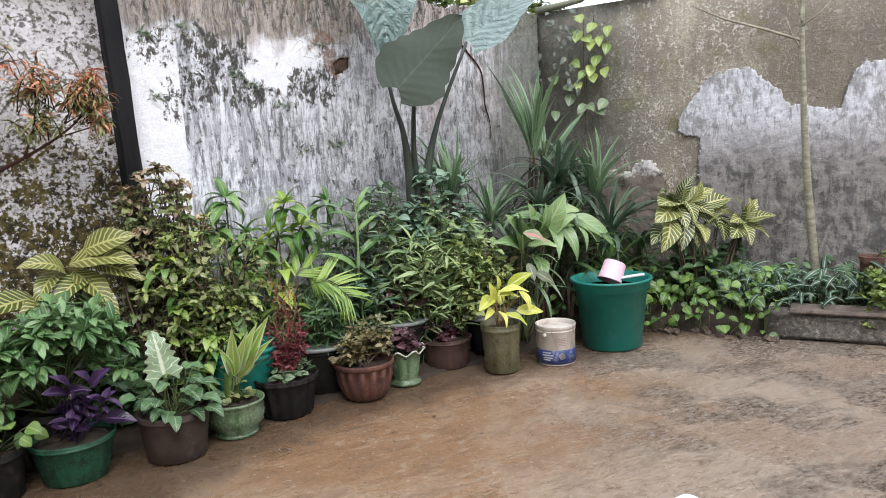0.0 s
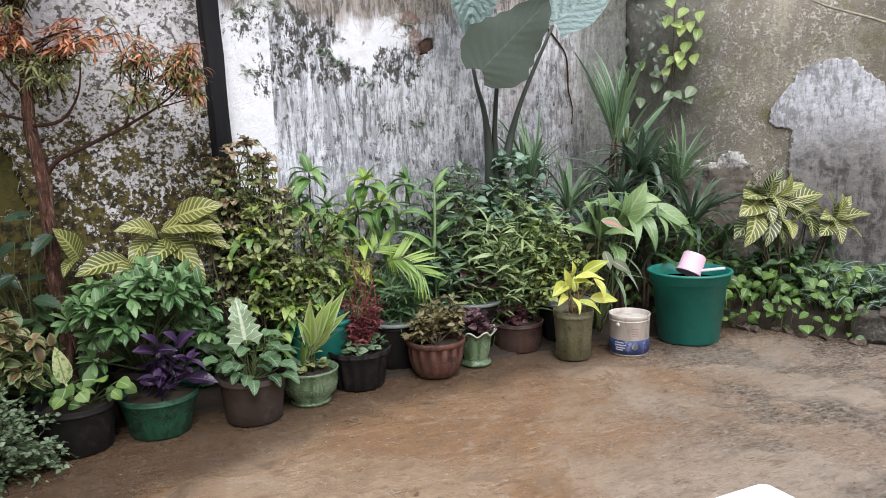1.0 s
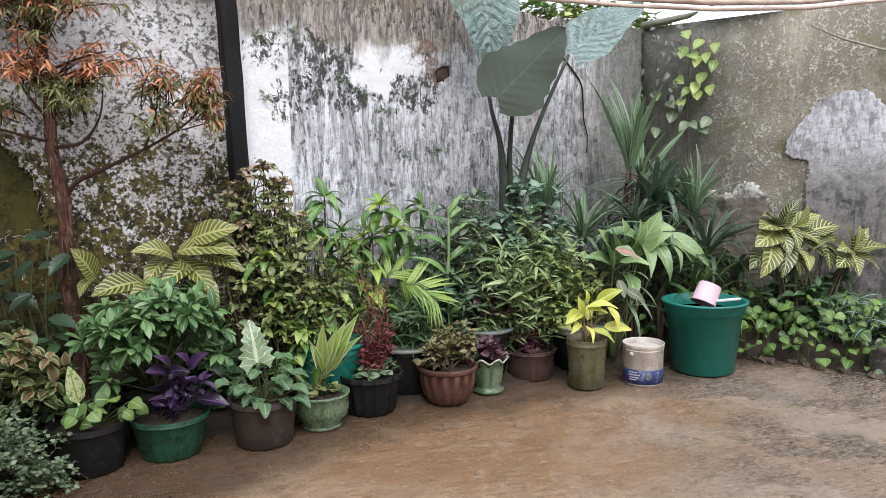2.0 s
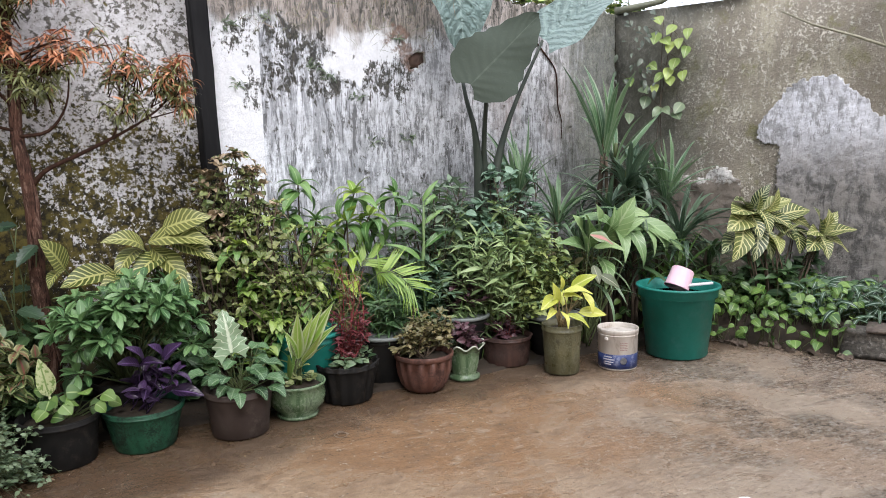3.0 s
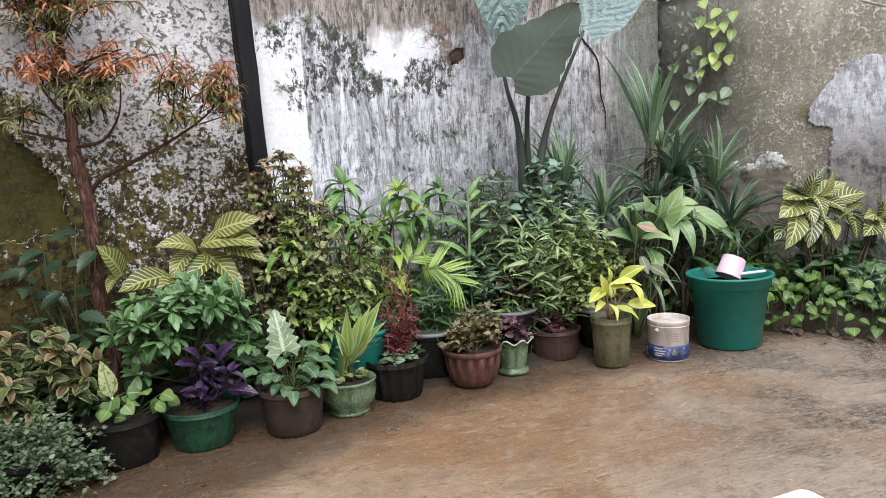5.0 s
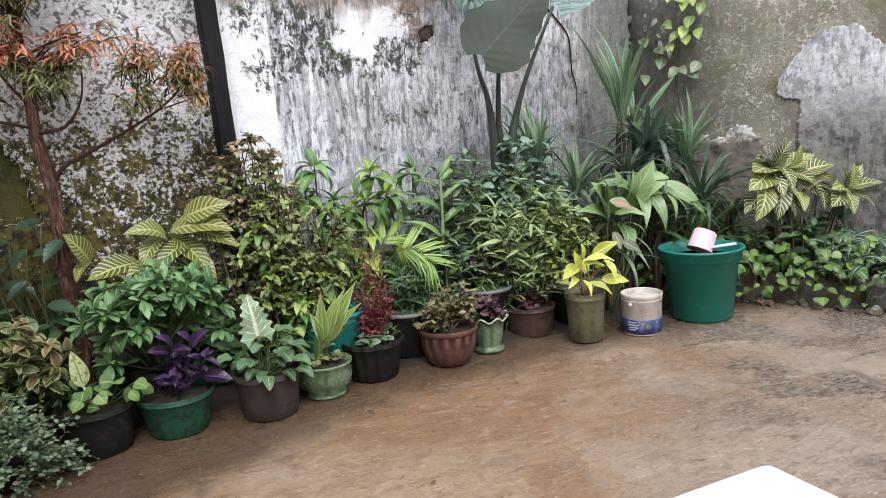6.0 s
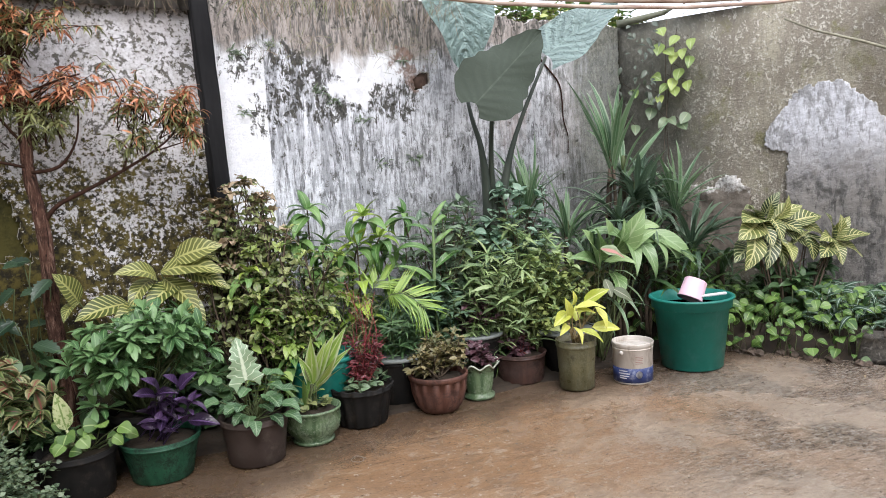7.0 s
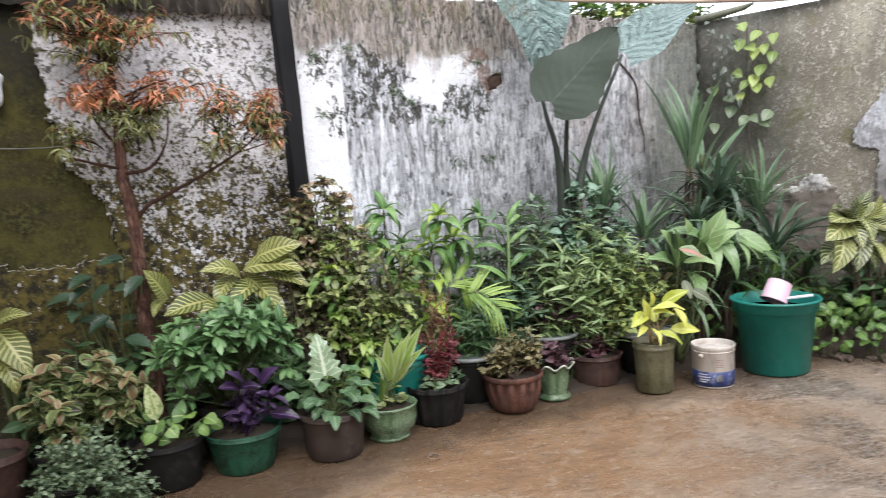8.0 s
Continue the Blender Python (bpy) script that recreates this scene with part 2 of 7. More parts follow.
def shrub(root, r, tips, leaf_grids, leaf_mat, stem_mat, per=14, size=(0.8, 1.2), low=0.3, base=(0, 0, 0), thick=0.006,
          out=0.8, rise=0.4, twigs=2, spread=0.06, base_r=0.03, names=("stem", "foliage"), whorl=0, tip_mat=None):
    """A leafy shrub: bent stems from the base to the tips, side twigs, and leaves along them."""
    paths, poses, bundles, fresh = [], [], [], []
    for tip in tips:
        b = Vector(base) + Vector((uni(r, -base_r, base_r), uni(r, -base_r, base_r), 0))
        main = stem_path(r, b, tip, thick, thick * 0.4)
        paths.append(main)
        bundles.append([main])
        lines = [(main, low)]
        for _ in range(twigs):
            k = r.randrange(2, len(main) - 1)
            p = main[k][0]
            e = Vector(tip) + Vector((uni(r, -1, 1), uni(r, -1, 1), uni(r, -1.2, 0.4))) * spread * 1.6
            e = p.lerp(e, 0.75)
            tw = stem_path(r, p, e, thick * 0.5, thick * 0.25, 0.1, 4)
            paths.append(tw)
            bundles[-1].append(tw)
            lines.append((tw, 0.15))
        for line, lo in lines:
            L = len(line) - 1
            for j in range(per if line is main else max(3, per // 2)):
                t = lo + (1 - lo) * (j + r.random() * 0.7) / per if line is main else lo + (1 - lo) * r.random()
                t = min(t, 0.999) * L
                i = int(t)
                p = line[i][0].lerp(line[i + 1][0], t - i)
                d = (line[i + 1][0] - line[i][0]).normalized()
                a = j * 2.4 + r.random() * 0.8
                side = Vector((math.cos(a), math.sin(a), 0))
                way = side * out + d * rise + Vector((0, 0, uni(r, -0.35, 0.6)))
                poses.append(aim(p, way, (uni(r, -0.4, 0.3), uni(r, -0.7, 0.1), 1), uni(r, *size), uni(r, -0.7, 0.7)))
        for w in range(whorl):
            a = w * 2 * math.pi / whorl + r.random()
            ax = (main[-1][0] - main[-2][0]).normalized()
            way = ax.to_track_quat("Z", "Y") @ Vector((math.cos(a), math.sin(a), uni(r, 0.15, 0.9)))
            (fresh if tip_mat and r.random() < 0.8 else poses).append(aim(tip, way, (0, 0, 1), uni(r, *size), uni(r, -0.3, 0.3)))
    if fresh:
        part("new_growth", foliage(leaf_grids, fresh), tip_mat, root, "younger leaves of another tint")["kind"] = "stuff"
    if len(tips) <= 30:
        for group in bundles:
            part(names[0], tube(group, 5), stem_mat, root)
    else:
        part(names[0] + "work", tube(paths, 5), stem_mat, root)["kind"] = "stuff"
    leafage = part(names[1], foliage(leaf_grids, poses), leaf_mat, root)
    leafage["kind"] = "stuff"
    return leafage


def leaves_as_parts(root, meshes, poses, name="leaf"):
    """Each large leaf is a part of its own; alike leaves share a mesh."""
    for i, m in enumerate(poses):
        ob = new(name, meshes[i % len(meshes)])
        ob.parent = root
        ob.matrix_basis = m


def lay_leaves(root, r, spans, gs, material, stalk_mat, foot, thick=0.005, up=(0.0, -0.65, 0.75), name="leaf"):
    """Large leaves, each from its base to its tip in the world, on bent stalks from the foot of the plant."""
    ms = meshes(gs, material)
    at = root.matrix_basis.inverted()
    for i, (a, b) in enumerate(spans):
        vs = gs[i % len(gs)][0]
        n = len(vs) - 1
        tip = vs[vs[:, 1].argmax()]
        reach = math.hypot(tip[1], tip[2])
        a, b = at @ Vector(a), at @ Vector(b)
        side = Vector(up) + Vector((uni(r, -0.25, 0.25), uni(r, -0.15, 0.15), uni(r, -0.1, 0.2)))
        ob = new(name, ms[i % len(ms)])
        ob.parent = root
        ob.matrix_basis = aim(a, b - a, side, max(0.55, min(1.4, (b - a).length / reach)), uni(r, -0.2, 0.2)) @ Matrix.Rotation(-math.atan2(tip[2], tip[1]), 4, "X")
        start = Vector(foot) + Vector((uni(r, -0.02, 0.02), uni(r, -0.02, 0.02), 0)) if foot else a + Vector((uni(r, -0.05, 0.05), 0.05, uni(r, 0.02, 0.07)))
        part("stalk", tube([stem_path(r, start, a, thick, thick * 0.5, 0.08)], 6), stalk_mat, root)


def dome(r, n, cx, cy, cz, rx, ry, rz, low=-0.2):
    """Random points in the upper shell of an ellipsoid."""
    out = []
    while len(out) < n:
        p = Vector((uni(r, -1, 1), uni(r, -1, 1), uni(r, low, 1)))
        if 0.35 < p.length < 1:
            out.append((cx + p.x * rx, cy + p.y * ry, cz + p.z * rz))
    return out


def sheet(width, height, cell, mask, surface, thick, name, material, side_material, parent=None):
    """A plaster skin: cells of a fine grid where mask(s, z) > 0, with an uneven face and a broken, visible edge.
    It lies in the local xz plane and faces -y."""
    nx, nz = int(width / cell), int(height / cell)
    keep = np.zeros((nx, nz), bool)
    for i in range(nx):
        for j in range(nz):
            keep[i, j] = mask((i + 0.5) * cell, (j + 0.5) * cell) > 0
    ids, vs, fs = {}, [], []

    def vert(i, j, back):
        key = (i, j, back)
        if key not in ids:
            s, z = i * cell, j * cell
            q = noise.noise_vector(Vector((s * 47.3, 7.1, z * 47.3))) * cell * 1.0 + noise.noise_vector(Vector((s * 171.3, 2.1, z * 171.3))) * cell * 0.5
            ids[key] = len(vs)
            vs.append((s + q.x, 0.0 if back else -thick - surface(s, z), z + q.z))
        return ids[key]

    mats = []
    for i in range(nx):
        for j in range(nz):
            if not keep[i, j]:
                continue
            fs.append((vert(i, j, 0), vert(i + 1, j, 0), vert(i + 1, j + 1, 0), vert(i, j + 1, 0)))
            mats.append(0)
            for di, dj, a, b in ((-1, 0, (i, j + 1), (i, j)), (1, 0, (i + 1, j), (i + 1, j + 1)), (0, -1, (i, j), (i + 1, j)), (0, 1, (i + 1, j + 1), (i, j + 1))):
                p, q = i + di, j + dj
                if not (0 <= p < nx and 0 <= q < nz and keep[p, q]):
                    fs.append((vert(*b, 0), vert(*a, 0), vert(*a, 1), vert(*b, 1)))
                    mats.append(1)
    me = bpy.data.meshes.new(name)
    me.from_pydata(vs, [], fs)
    me.materials.append(material)
    me.materials.append(side_material)
    me.polygons.foreach_set("material_index", mats)
    me.polygons.foreach_set("use_smooth", [m == 0 for m in mats])
    return part(name, me, material, parent, smooth=False)


# ---------------- materials of the setting ----------------
def left_wall_material():
    k = Nodes("old_limewash", 0.8, 0.2)
    p = k.n("Mapping")
    k.put(p.inputs[0], k.obj())
    p.inputs["Location"].default_value = (-0.66, 0, 0)
    p = p.outputs[0]
    x, y, z = k.xyz(p)

    def blob(cx, cz, rx, rz, edge=0.5):
        """A soft uneven spot of the wall, 1 inside."""
        d = k.add(k.math("POWER", k.math("ABSOLUTE", k.mul(k.add(xs, -cx), 1 / rx)), 2.0), k.math("POWER", k.math("ABSOLUTE", k.mul(k.add(zs, -cz), 1 / rz)), 2.0))
        return k.step(d, 1 - edge, 1 + edge, 1, 0)

    warp = k.add(k.mul(k.noise(p, 7.0, 5, 0.6), 0.36), -0.18)
    warp_z = k.add(k.mul(k.noise(k.scaled(p, 1, 1, 0.4), 9.0, 5, 0.6), 0.30), -0.15)
    xs, zs = k.add(x, warp), k.add(z, warp_z)
    run = k.noise(k.scaled(p, 1, 1, 0.14), 15, 9, 0.70, 1.4)
    thin = k.noise(k.scaled(p, 1, 1, 0.17), 34, 8, 0.74, 1.6)
    drop = k.noise(k.scaled(p, 1, 1, 0.42), 30, 10, 0.78, 0.7)
    blot = k.noise(p, 8.5, 10, 0.74, 0.3)
    fine = k.noise(p, 55, 8, 0.75)
    patch = k.noise(p, 3.0, 6, 0.62)
    speck = k.noise(p, 20, 8, 0.74, 0.4)
    # limewash, greyed and streaked by rain
    c = k.mix(k.step(k.add(k.mul(run, 0.45), k.add(k.mul(thin, 0.30), k.mul(speck, 0.25))), 0.44, 0.55), (0.83, 0.85, 0.90), (0.36, 0.372, 0.40))
    c = k.mix(k.mul(k.step(patch, 0.45, 0.62), 0.42), c, (0.44, 0.452, 0.48))
    right = k.step(k.add(x, k.mul(patch, 0.6)), 2.1, 2.9)
    c = k.mix(k.mul(right, 0.55), c, k.mix(k.step(k.add(k.mul(thin, 0.4), k.mul(speck, 0.6)), 0.43, 0.56), (0.58, 0.575, 0.58), (0.25, 0.24, 0.23)))
    # still clean places: a strip by the post and a bright scraped spot
    strip = k.mul(k.step(k.add(x, k.mul(fine, 0.012)), 1.415, 1.422, 1, 0), k.step(zs, 1.80, 1.70))
    spot = k.math("MAXIMUM", k.math("MAXIMUM", blob(1.95, 1.65, 0.21, 0.14, 0.25), blob(2.12, 1.68, 0.16, 0.11, 0.25)), blob(1.93, 1.55, 0.085, 0.07, 0.2))
    bright = k.math("MAXIMUM", spot, strip)
    c = k.mix(bright, c, k.mix(k.step(fine, 0.35, 0.7), (0.90, 0.91, 0.94), (0.80, 0.81, 0.84)))
    # brown wash with hanging dirt under the coping
    top = k.step(k.add(k.add(zs, k.mul(k.noise(p, 4.2, 5, 0.6), 0.5)), k.add(k.mul(thin, 0.14), k.step(x, 2.3, 2.7, 0.0, -0.10))), 1.99, 2.12)
    wash = k.mix(k.step(thin, 0.42, 0.56), (0.34, 0.29, 0.25), (0.13, 0.108, 0.085))
    wash = k.mix(k.step(run, 0.50, 0.62, 0, 0.8), wash, (0.50, 0.44, 0.40))
    c = k.mix(k.mul(top, 0.9), c, wash)
    # black mould: dense clouds of drop-shaped spots that break up into runs
    cloud = k.math("MAXIMUM", k.math("MAXIMUM", blob(1.60, 1.64, 0.19, 0.17, 0.8), blob(1.72, 1.48, 0.22, 0.09, 0.7)), k.math("MAXIMUM", blob(2.16, 1.50, 0.22, 0.13, 0.8), blob(1.50, 1.50, 0.12, 0.14, 0.8)))
    cloud = k.math("MAXIMUM", cloud, k.math("MAXIMUM", blob(1.30, 1.66, 0.10, 0.09, 0.8), blob(1.375, 1.42, 0.06, 0.13, 0.8)))
    cloud = k.math("MAXIMUM", cloud, k.mul(k.step(zs, 1.78, 1.95), 0.8))
    soot = k.add(k.add(k.mul(drop, 0.46), k.mul(speck, 0.22)), k.add(k.mul(blot, 0.10), k.mul(fine, 0.22)))
    soot = k.add(soot, k.add(k.mul(cloud, 0.056), -0.040))
    soot = k.add(soot, k.mul(k.math("MULTIPLY", bright, k.math("SUBTRACT", 1.0, cloud)), -0.09))
    c = k.mix(k.step(soot, 0.495, 0.525, 0, 0.55), c, (0.24, 0.235, 0.225))
    c = k.mix(k.step(soot, 0.512, 0.535, 0, 0.92), c, k.mix(k.step(fine, 0.4, 0.6), (0.040, 0.038, 0.032), (0.13, 0.125, 0.105)))
    dr = k.mul(k.step(thin, 0.525, 0.575), k.step(k.add(k.mul(patch, 0.5), k.mul(blot, 0.5)), 0.42, 0.54))
    c = k.mix(k.mul(k.mul(dr, 0.75), k.math("SUBTRACT", 1.0, bright)), c, (0.10, 0.10, 0.10))
    # brown scar beside the missing brick, pink undercoat further on
    scar = k.math("MAXIMUM", blob(2.26, 1.62, 0.075, 0.085, 0.3), blob(2.21, 1.74, 0.04, 0.06, 0.4))
    c = k.mix(k.mul(scar, k.step(speck, 0.35, 0.55, 0.6, 0.95)), c, k.mix(k.step(fine, 0.4, 0.6), (0.28, 0.185, 0.145), (0.15, 0.10, 0.08)))
    c = k.mix(k.mul(k.math("MAXIMUM", blob(2.98, 1.42, 0.14, 0.22, 0.8), k.mul(blob(3.45, 1.35, 0.16, 0.3, 0.8), 0.6)), k.step(run, 0.38, 0.58, 0.5, 0.15)), c, (0.52, 0.41, 0.37))
    # moss and lichen beside the post
    left = k.step(k.add(x, k.mul(blot, 0.12)), 1.15, 1.21, 1, 0)
    grey = k.mix(k.step(k.add(k.mul(blot, 0.5), k.mul(fine, 0.5)), 0.40, 0.60), (0.74, 0.73, 0.75), (0.46, 0.445, 0.44))
    grey = k.mix(k.mul(k.step(zs, 1.72, 1.95), 0.55), grey, (0.33, 0.29, 0.27))
    net = k.add(k.mul(k.noise(p, 13, 9, 0.74, 1.2), 0.6), k.mul(fine, 0.4))
    grey = k.mix(k.mul(k.step(net, 0.515, 0.54), k.step(z, 1.0, 1.3, 0.4, 0.92)), grey, k.mix(k.step(fine, 0.4, 0.6), (0.045, 0.042, 0.036), (0.12, 0.11, 0.09)))
    moss_f = k.add(k.add(k.mul(k.noise(p, 17, 10, 0.78, 0.3), 0.52), k.mul(fine, 0.48)), k.step(k.add(z, k.mul(patch, 0.5)), 1.0, 2.05, 0.045, -0.075))
    moss_f = k.add(moss_f, k.mul(k.step(x, 0.50, 0.30), k.step(z, 1.0, 0.85, 0.0, 0.045)))
    moss = k.mix(k.step(k.noise(p, 30, 6, 0.7), 0.38, 0.62), (0.022, 0.019, 0.013), (0.13, 0.105, 0.028))
    mossy = k.mix(k.step(moss_f, 0.497, 0.518), grey, moss)
    c = k.mix(left, c, mossy)
    # mouldy end towards the corner
    damp = k.step(k.add(x, k.add(k.mul(blot, 0.6), k.mul(run, 0.3))), 3.72, 4.15)
    c = k.mix(k.mul(damp, 0.85), c, k.mix(k.step(k.add(k.mul(fine, 0.5), k.mul(speck, 0.5)), 0.42, 0.6), (0.09, 0.096, 0.078), (0.23, 0.235, 0.195)))
    # grey grime creeping up behind the plants
    grime = k.mul(k.step(k.add(z, k.mul(run, 0.7)), 1.45, 1.05, 0, 1), k.step(speck, 0.35, 0.6, 0.4, 1.0))
    c = k.mix(k.mul(grime, k.step(x, 1.42, 1.9, 0, 0.62)), c, (0.19, 0.19, 0.18))
    # splash zone
    foot = k.step(k.add(z, k.mul(blot, 0.5)), 0.85, 0.4, 0, 1)
    c = k.mix(k.mul(foot, 0.7), c, (0.07, 0.07, 0.05))
    k.bump(k.add(k.mul(blot, 0.7), k.add(k.mul(fine, 0.6), k.mul(k.step(soot, 0.52, 0.56), 0.5))), 0.85, 0.014)
    return k.done(c, k.step(soot, 0.4, 0.7, 0.7, 0.92))


def right_skin_material():
    k = Nodes("mossy_brown_render", 0.85, 0.25)
    p = k.pos()
    x, y, z = k.xyz(p)
    big = k.noise(p, 3.2, 5, 0.6)
    blot = k.noise(p, 10, 9, 0.72, 0.3)
    fine = k.noise(p, 62, 8, 0.75)
    speck = k.noise(k.scaled(p, 1, 1, 0.6), 24, 8, 0.74, 0.8)
    run = k.noise(k.scaled(p, 1, 1, 0.16), 24, 7, 0.68)
    c = k.mix(k.step(big, 0.40, 0.60), (0.285, 0.252, 0.198), (0.425, 0.388, 0.296))
    c = k.mix(k.step(run, 0.45, 0.62, 0, 0.55), c, (0.25, 0.22, 0.18))
    c = k.mix(k.step(speck, 0.50, 0.58, 0, 0.65), c, (0.165, 0.142, 0.11))
    lich = k.add(k.mul(fine, 0.55), k.mul(speck, 0.45))
    c = k.mix(k.mul(k.step(lich, 0.52, 0.56), k.step(blot, 0.36, 0.52, 0.3, 0.95)), c, (0.66, 0.62, 0.53))
    c = k.mix(k.mul(k.step(k.noise(p, 5.5, 6, 0.65), 0.54, 0.66), k.step(fine, 0.35, 0.6, 0.2, 0.8)), c, (0.20, 0.195, 0.08))
    c = k.mix(k.step(k.add(k.add(x, k.mul(y, -0.6)), k.mul(blot, 0.7)), 2.55, 2.10, 0, 0.80), c, k.mix(k.step(speck, 0.4, 0.6), (0.165, 0.164, 0.136), (0.26, 0.253, 0.212)))
    c = k.mix(k.step(k.add(k.add(x, k.mul(y, -0.6)), k.mul(blot, 0.7)), 3.05, 3.40, 0, 0.6), c, (0.19, 0.165, 0.13))
    c = k.mix(k.step(k.add(z, k.mul(blot, 0.4)), 0.85, 0.35, 0, 0.75), c, (0.12, 0.115, 0.09))
    k.bump(k.add(k.add(blot, k.mul(speck, 0.9)), k.mul(fine, 0.7)), 0.95, 0.016)
    return k.done(c, 0.85)


def right_core_material():
    k = Nodes("bare_grey_concrete", 0.85, 0.25)
    p = k.pos()
    x, y, z = k.xyz(p)
    run = k.noise(k.scaled(p, 1, 1, 0.28), 20, 9, 0.74, 0.8)
    blot = k.noise(p, 9, 9, 0.74, 0.3)
    fine = k.noise(p, 60, 7, 0.75)
    c = k.mix(k.step(k.add(k.mul(run, 0.6), k.mul(fine, 0.4)), 0.40, 0.62), (0.78, 0.78, 0.82), (0.46, 0.455, 0.47))
    soot = k.add(k.mul(blot, 0.6), k.mul(run, 0.4))
    c = k.mix(k.step(soot, 0.505, 0.56, 0, 0.6), c, (0.24, 0.235, 0.23))
    c = k.mix(k.step(k.noise(k.scaled(p, 1, 1, 0.3), 48, 8, 0.76, 0.6), 0.53, 0.60, 0, 0.55), c, (0.17, 0.165, 0.16))
    low = k.step(k.add(z, k.mul(run, 0.6)), 1.52, 1.15, 0, 1)
    c = k.mix(k.mul(low, 0.55), c, (0.36, 0.32, 0.29))
    c = k.mix(k.step(k.add(z, k.add(k.mul(blot, 0.55), k.mul(run, 0.3))), 1.66, 1.16, 0, 0.85), c, k.mix(k.step(k.add(k.mul(run, 0.5), k.mul(blot, 0.5)), 0.44, 0.56), (0.055, 0.052, 0.044), (0.27, 0.25, 0.225)))
    k.bump(k.add(blot, k.mul(fine, 0.7)), 0.8, 0.012)
    return k.done(c, 0.85)


def core_block_material():
    k = Nodes("mossy_block_core", 0.95, 0.2)
    p = k.pos()
    blot = k.noise(p, 9, 7, 0.68)
    fine = k.noise(p, 60, 5, 0.7)
    course = k.noise(k.scaled(p, 0.6, 1, 5.0), 3.5, 3)
    c = k.mix(k.step(blot, 0.35, 0.65), (0.082, 0.074, 0.022), (0.024, 0.024, 0.011))
    c = k.mix(k.step(k.add(k.mul(blot, 0.4), k.mul(fine, 0.6)), 0.50, 0.60, 0, 0.6), c, (0.12, 0.105, 0.035))
    c = k.mix(k.step(course, 0.5, 0.62, 0, 0.6), c, (0.055, 0.045, 0.024))
    c = k.mix(k.step(k.add(k.xyz(p)[2], k.mul(blot, 0.5)), 1.65, 1.95, 0, 0.75), c, (0.020, 0.019, 0.016))
    k.bump(k.add(blot, fine), 0.6, 0.015)
    return k.done(c, 0.95)


def yard_material():
    k = Nodes("wet_brown_concrete", 0.5, 0.5)
    p = k.pos()
    x, y, z = k.xyz(p)
    big = k.noise(p, 1.4, 6, 0.62, 0.6)
    mid = k.noise(p, 5.5, 8, 0.70, 0.5)
    small = k.noise(p, 24, 7, 0.72, 0.4)
    fine = k.noise(p, 95, 6, 0.75)
    trowel = k.noise(k.scaled(p, 0.28, 1, 1, 0.42), 17, 8, 0.72, 0.6)
    brush = k.noise(k.scaled(p, 0.42, 1, 1, 0.5), 46, 8, 0.75, 0.5)
    # ochre wash, darker damp clouds and pale worn ones
    c = k.mix(k.step(k.add(k.mul(big, 0.6), k.mul(mid, 0.4)), 0.41, 0.59), (0.305, 0.178, 0.092), (0.395, 0.282, 0.184))
    c = k.mix(k.step(mid, 0.50, 0.62, 0, 0.5), c, (0.204, 0.122, 0.068))
    c = k.mix(k.step(k.add(k.mul(mid, 0.5), k.mul(trowel, 0.5)), 0.47, 0.38, 0, 0.6), c, (0.435, 0.354, 0.265))
    pale = k.step(k.add(k.add(x, k.mul(y, -0.9)), k.mul(big, 2.6)), 1.0, 2.8)
    c = k.mix(k.mul(pale, 0.55), c, (0.34, 0.299, 0.252))
    # trowel marks and crumbs
    c = k.mix(k.mul(k.step(trowel, 0.54, 0.62), 0.38), c, (0.163, 0.105, 0.0646))
    c = k.mix(k.mul(k.step(brush, 0.54, 0.62), k.step(pale, 0.0, 1.0, 0.15, 0.35)), c, (0.422, 0.374, 0.32))
    c = k.mix(k.mul(k.step(brush, 0.46, 0.38), k.step(pale, 0.0, 1.0, 0.25, 0.6)), c, (0.136, 0.102, 0.0748))
    chips = k.noise(k.scaled(p, 0.5, 1, 1, 0.42), 62, 6, 0.74, 0.5)
    rough_part = k.mul(k.step(k.add(x, k.mul(y, -0.35)), 1.2, 2.4), k.step(k.noise(p, 2.3, 4), 0.44, 0.56))
    c = k.mix(k.mul(k.step(chips, 0.53, 0.57), k.mul(rough_part, 0.75)), c, (0.476, 0.442, 0.394))
    c = k.mix(k.mul(k.step(chips, 0.47, 0.42), k.mul(rough_part, 0.8)), c, (0.0952, 0.0782, 0.0646))
    c = k.mix(k.step(small, 0.56, 0.66, 0, 0.4), c, (0.15, 0.0952, 0.0578))
    c = k.mix(k.step(fine, 0.53, 0.64, 0, 0.28), c, (0.136, 0.0918, 0.0612))
    c = k.mix(k.step(k.noise(p, 38, 4, 0.6), 0.64, 0.68, 0, 0.7), c, (0.503, 0.435, 0.34))
    c = k.mix(k.step(k.noise(p, 60, 3), 0.68, 0.72, 0, 0.8), c, (0.05, 0.038, 0.03))
    # dark strip along the pots: wet concrete, with the pots' shade painted in
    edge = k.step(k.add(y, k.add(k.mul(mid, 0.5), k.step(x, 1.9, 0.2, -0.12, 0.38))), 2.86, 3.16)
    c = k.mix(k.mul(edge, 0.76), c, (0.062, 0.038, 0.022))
    relief = k.add(k.mul(trowel, 1.1), k.add(k.mul(fine, 0.35), k.add(k.mul(mid, 0.7), k.mul(small, 0.8))))
    k.bump(k.add(relief, k.mul(k.mul(chips, rough_part), 2.2)), 1.0, 0.013)
    wet = k.add(k.mul(big, 0.5), k.add(k.mul(mid, 0.45), k.mul(small, 0.12)))
    return k.done(c, k.step(wet, 0.46, 0.64, 0.12, 0.50))


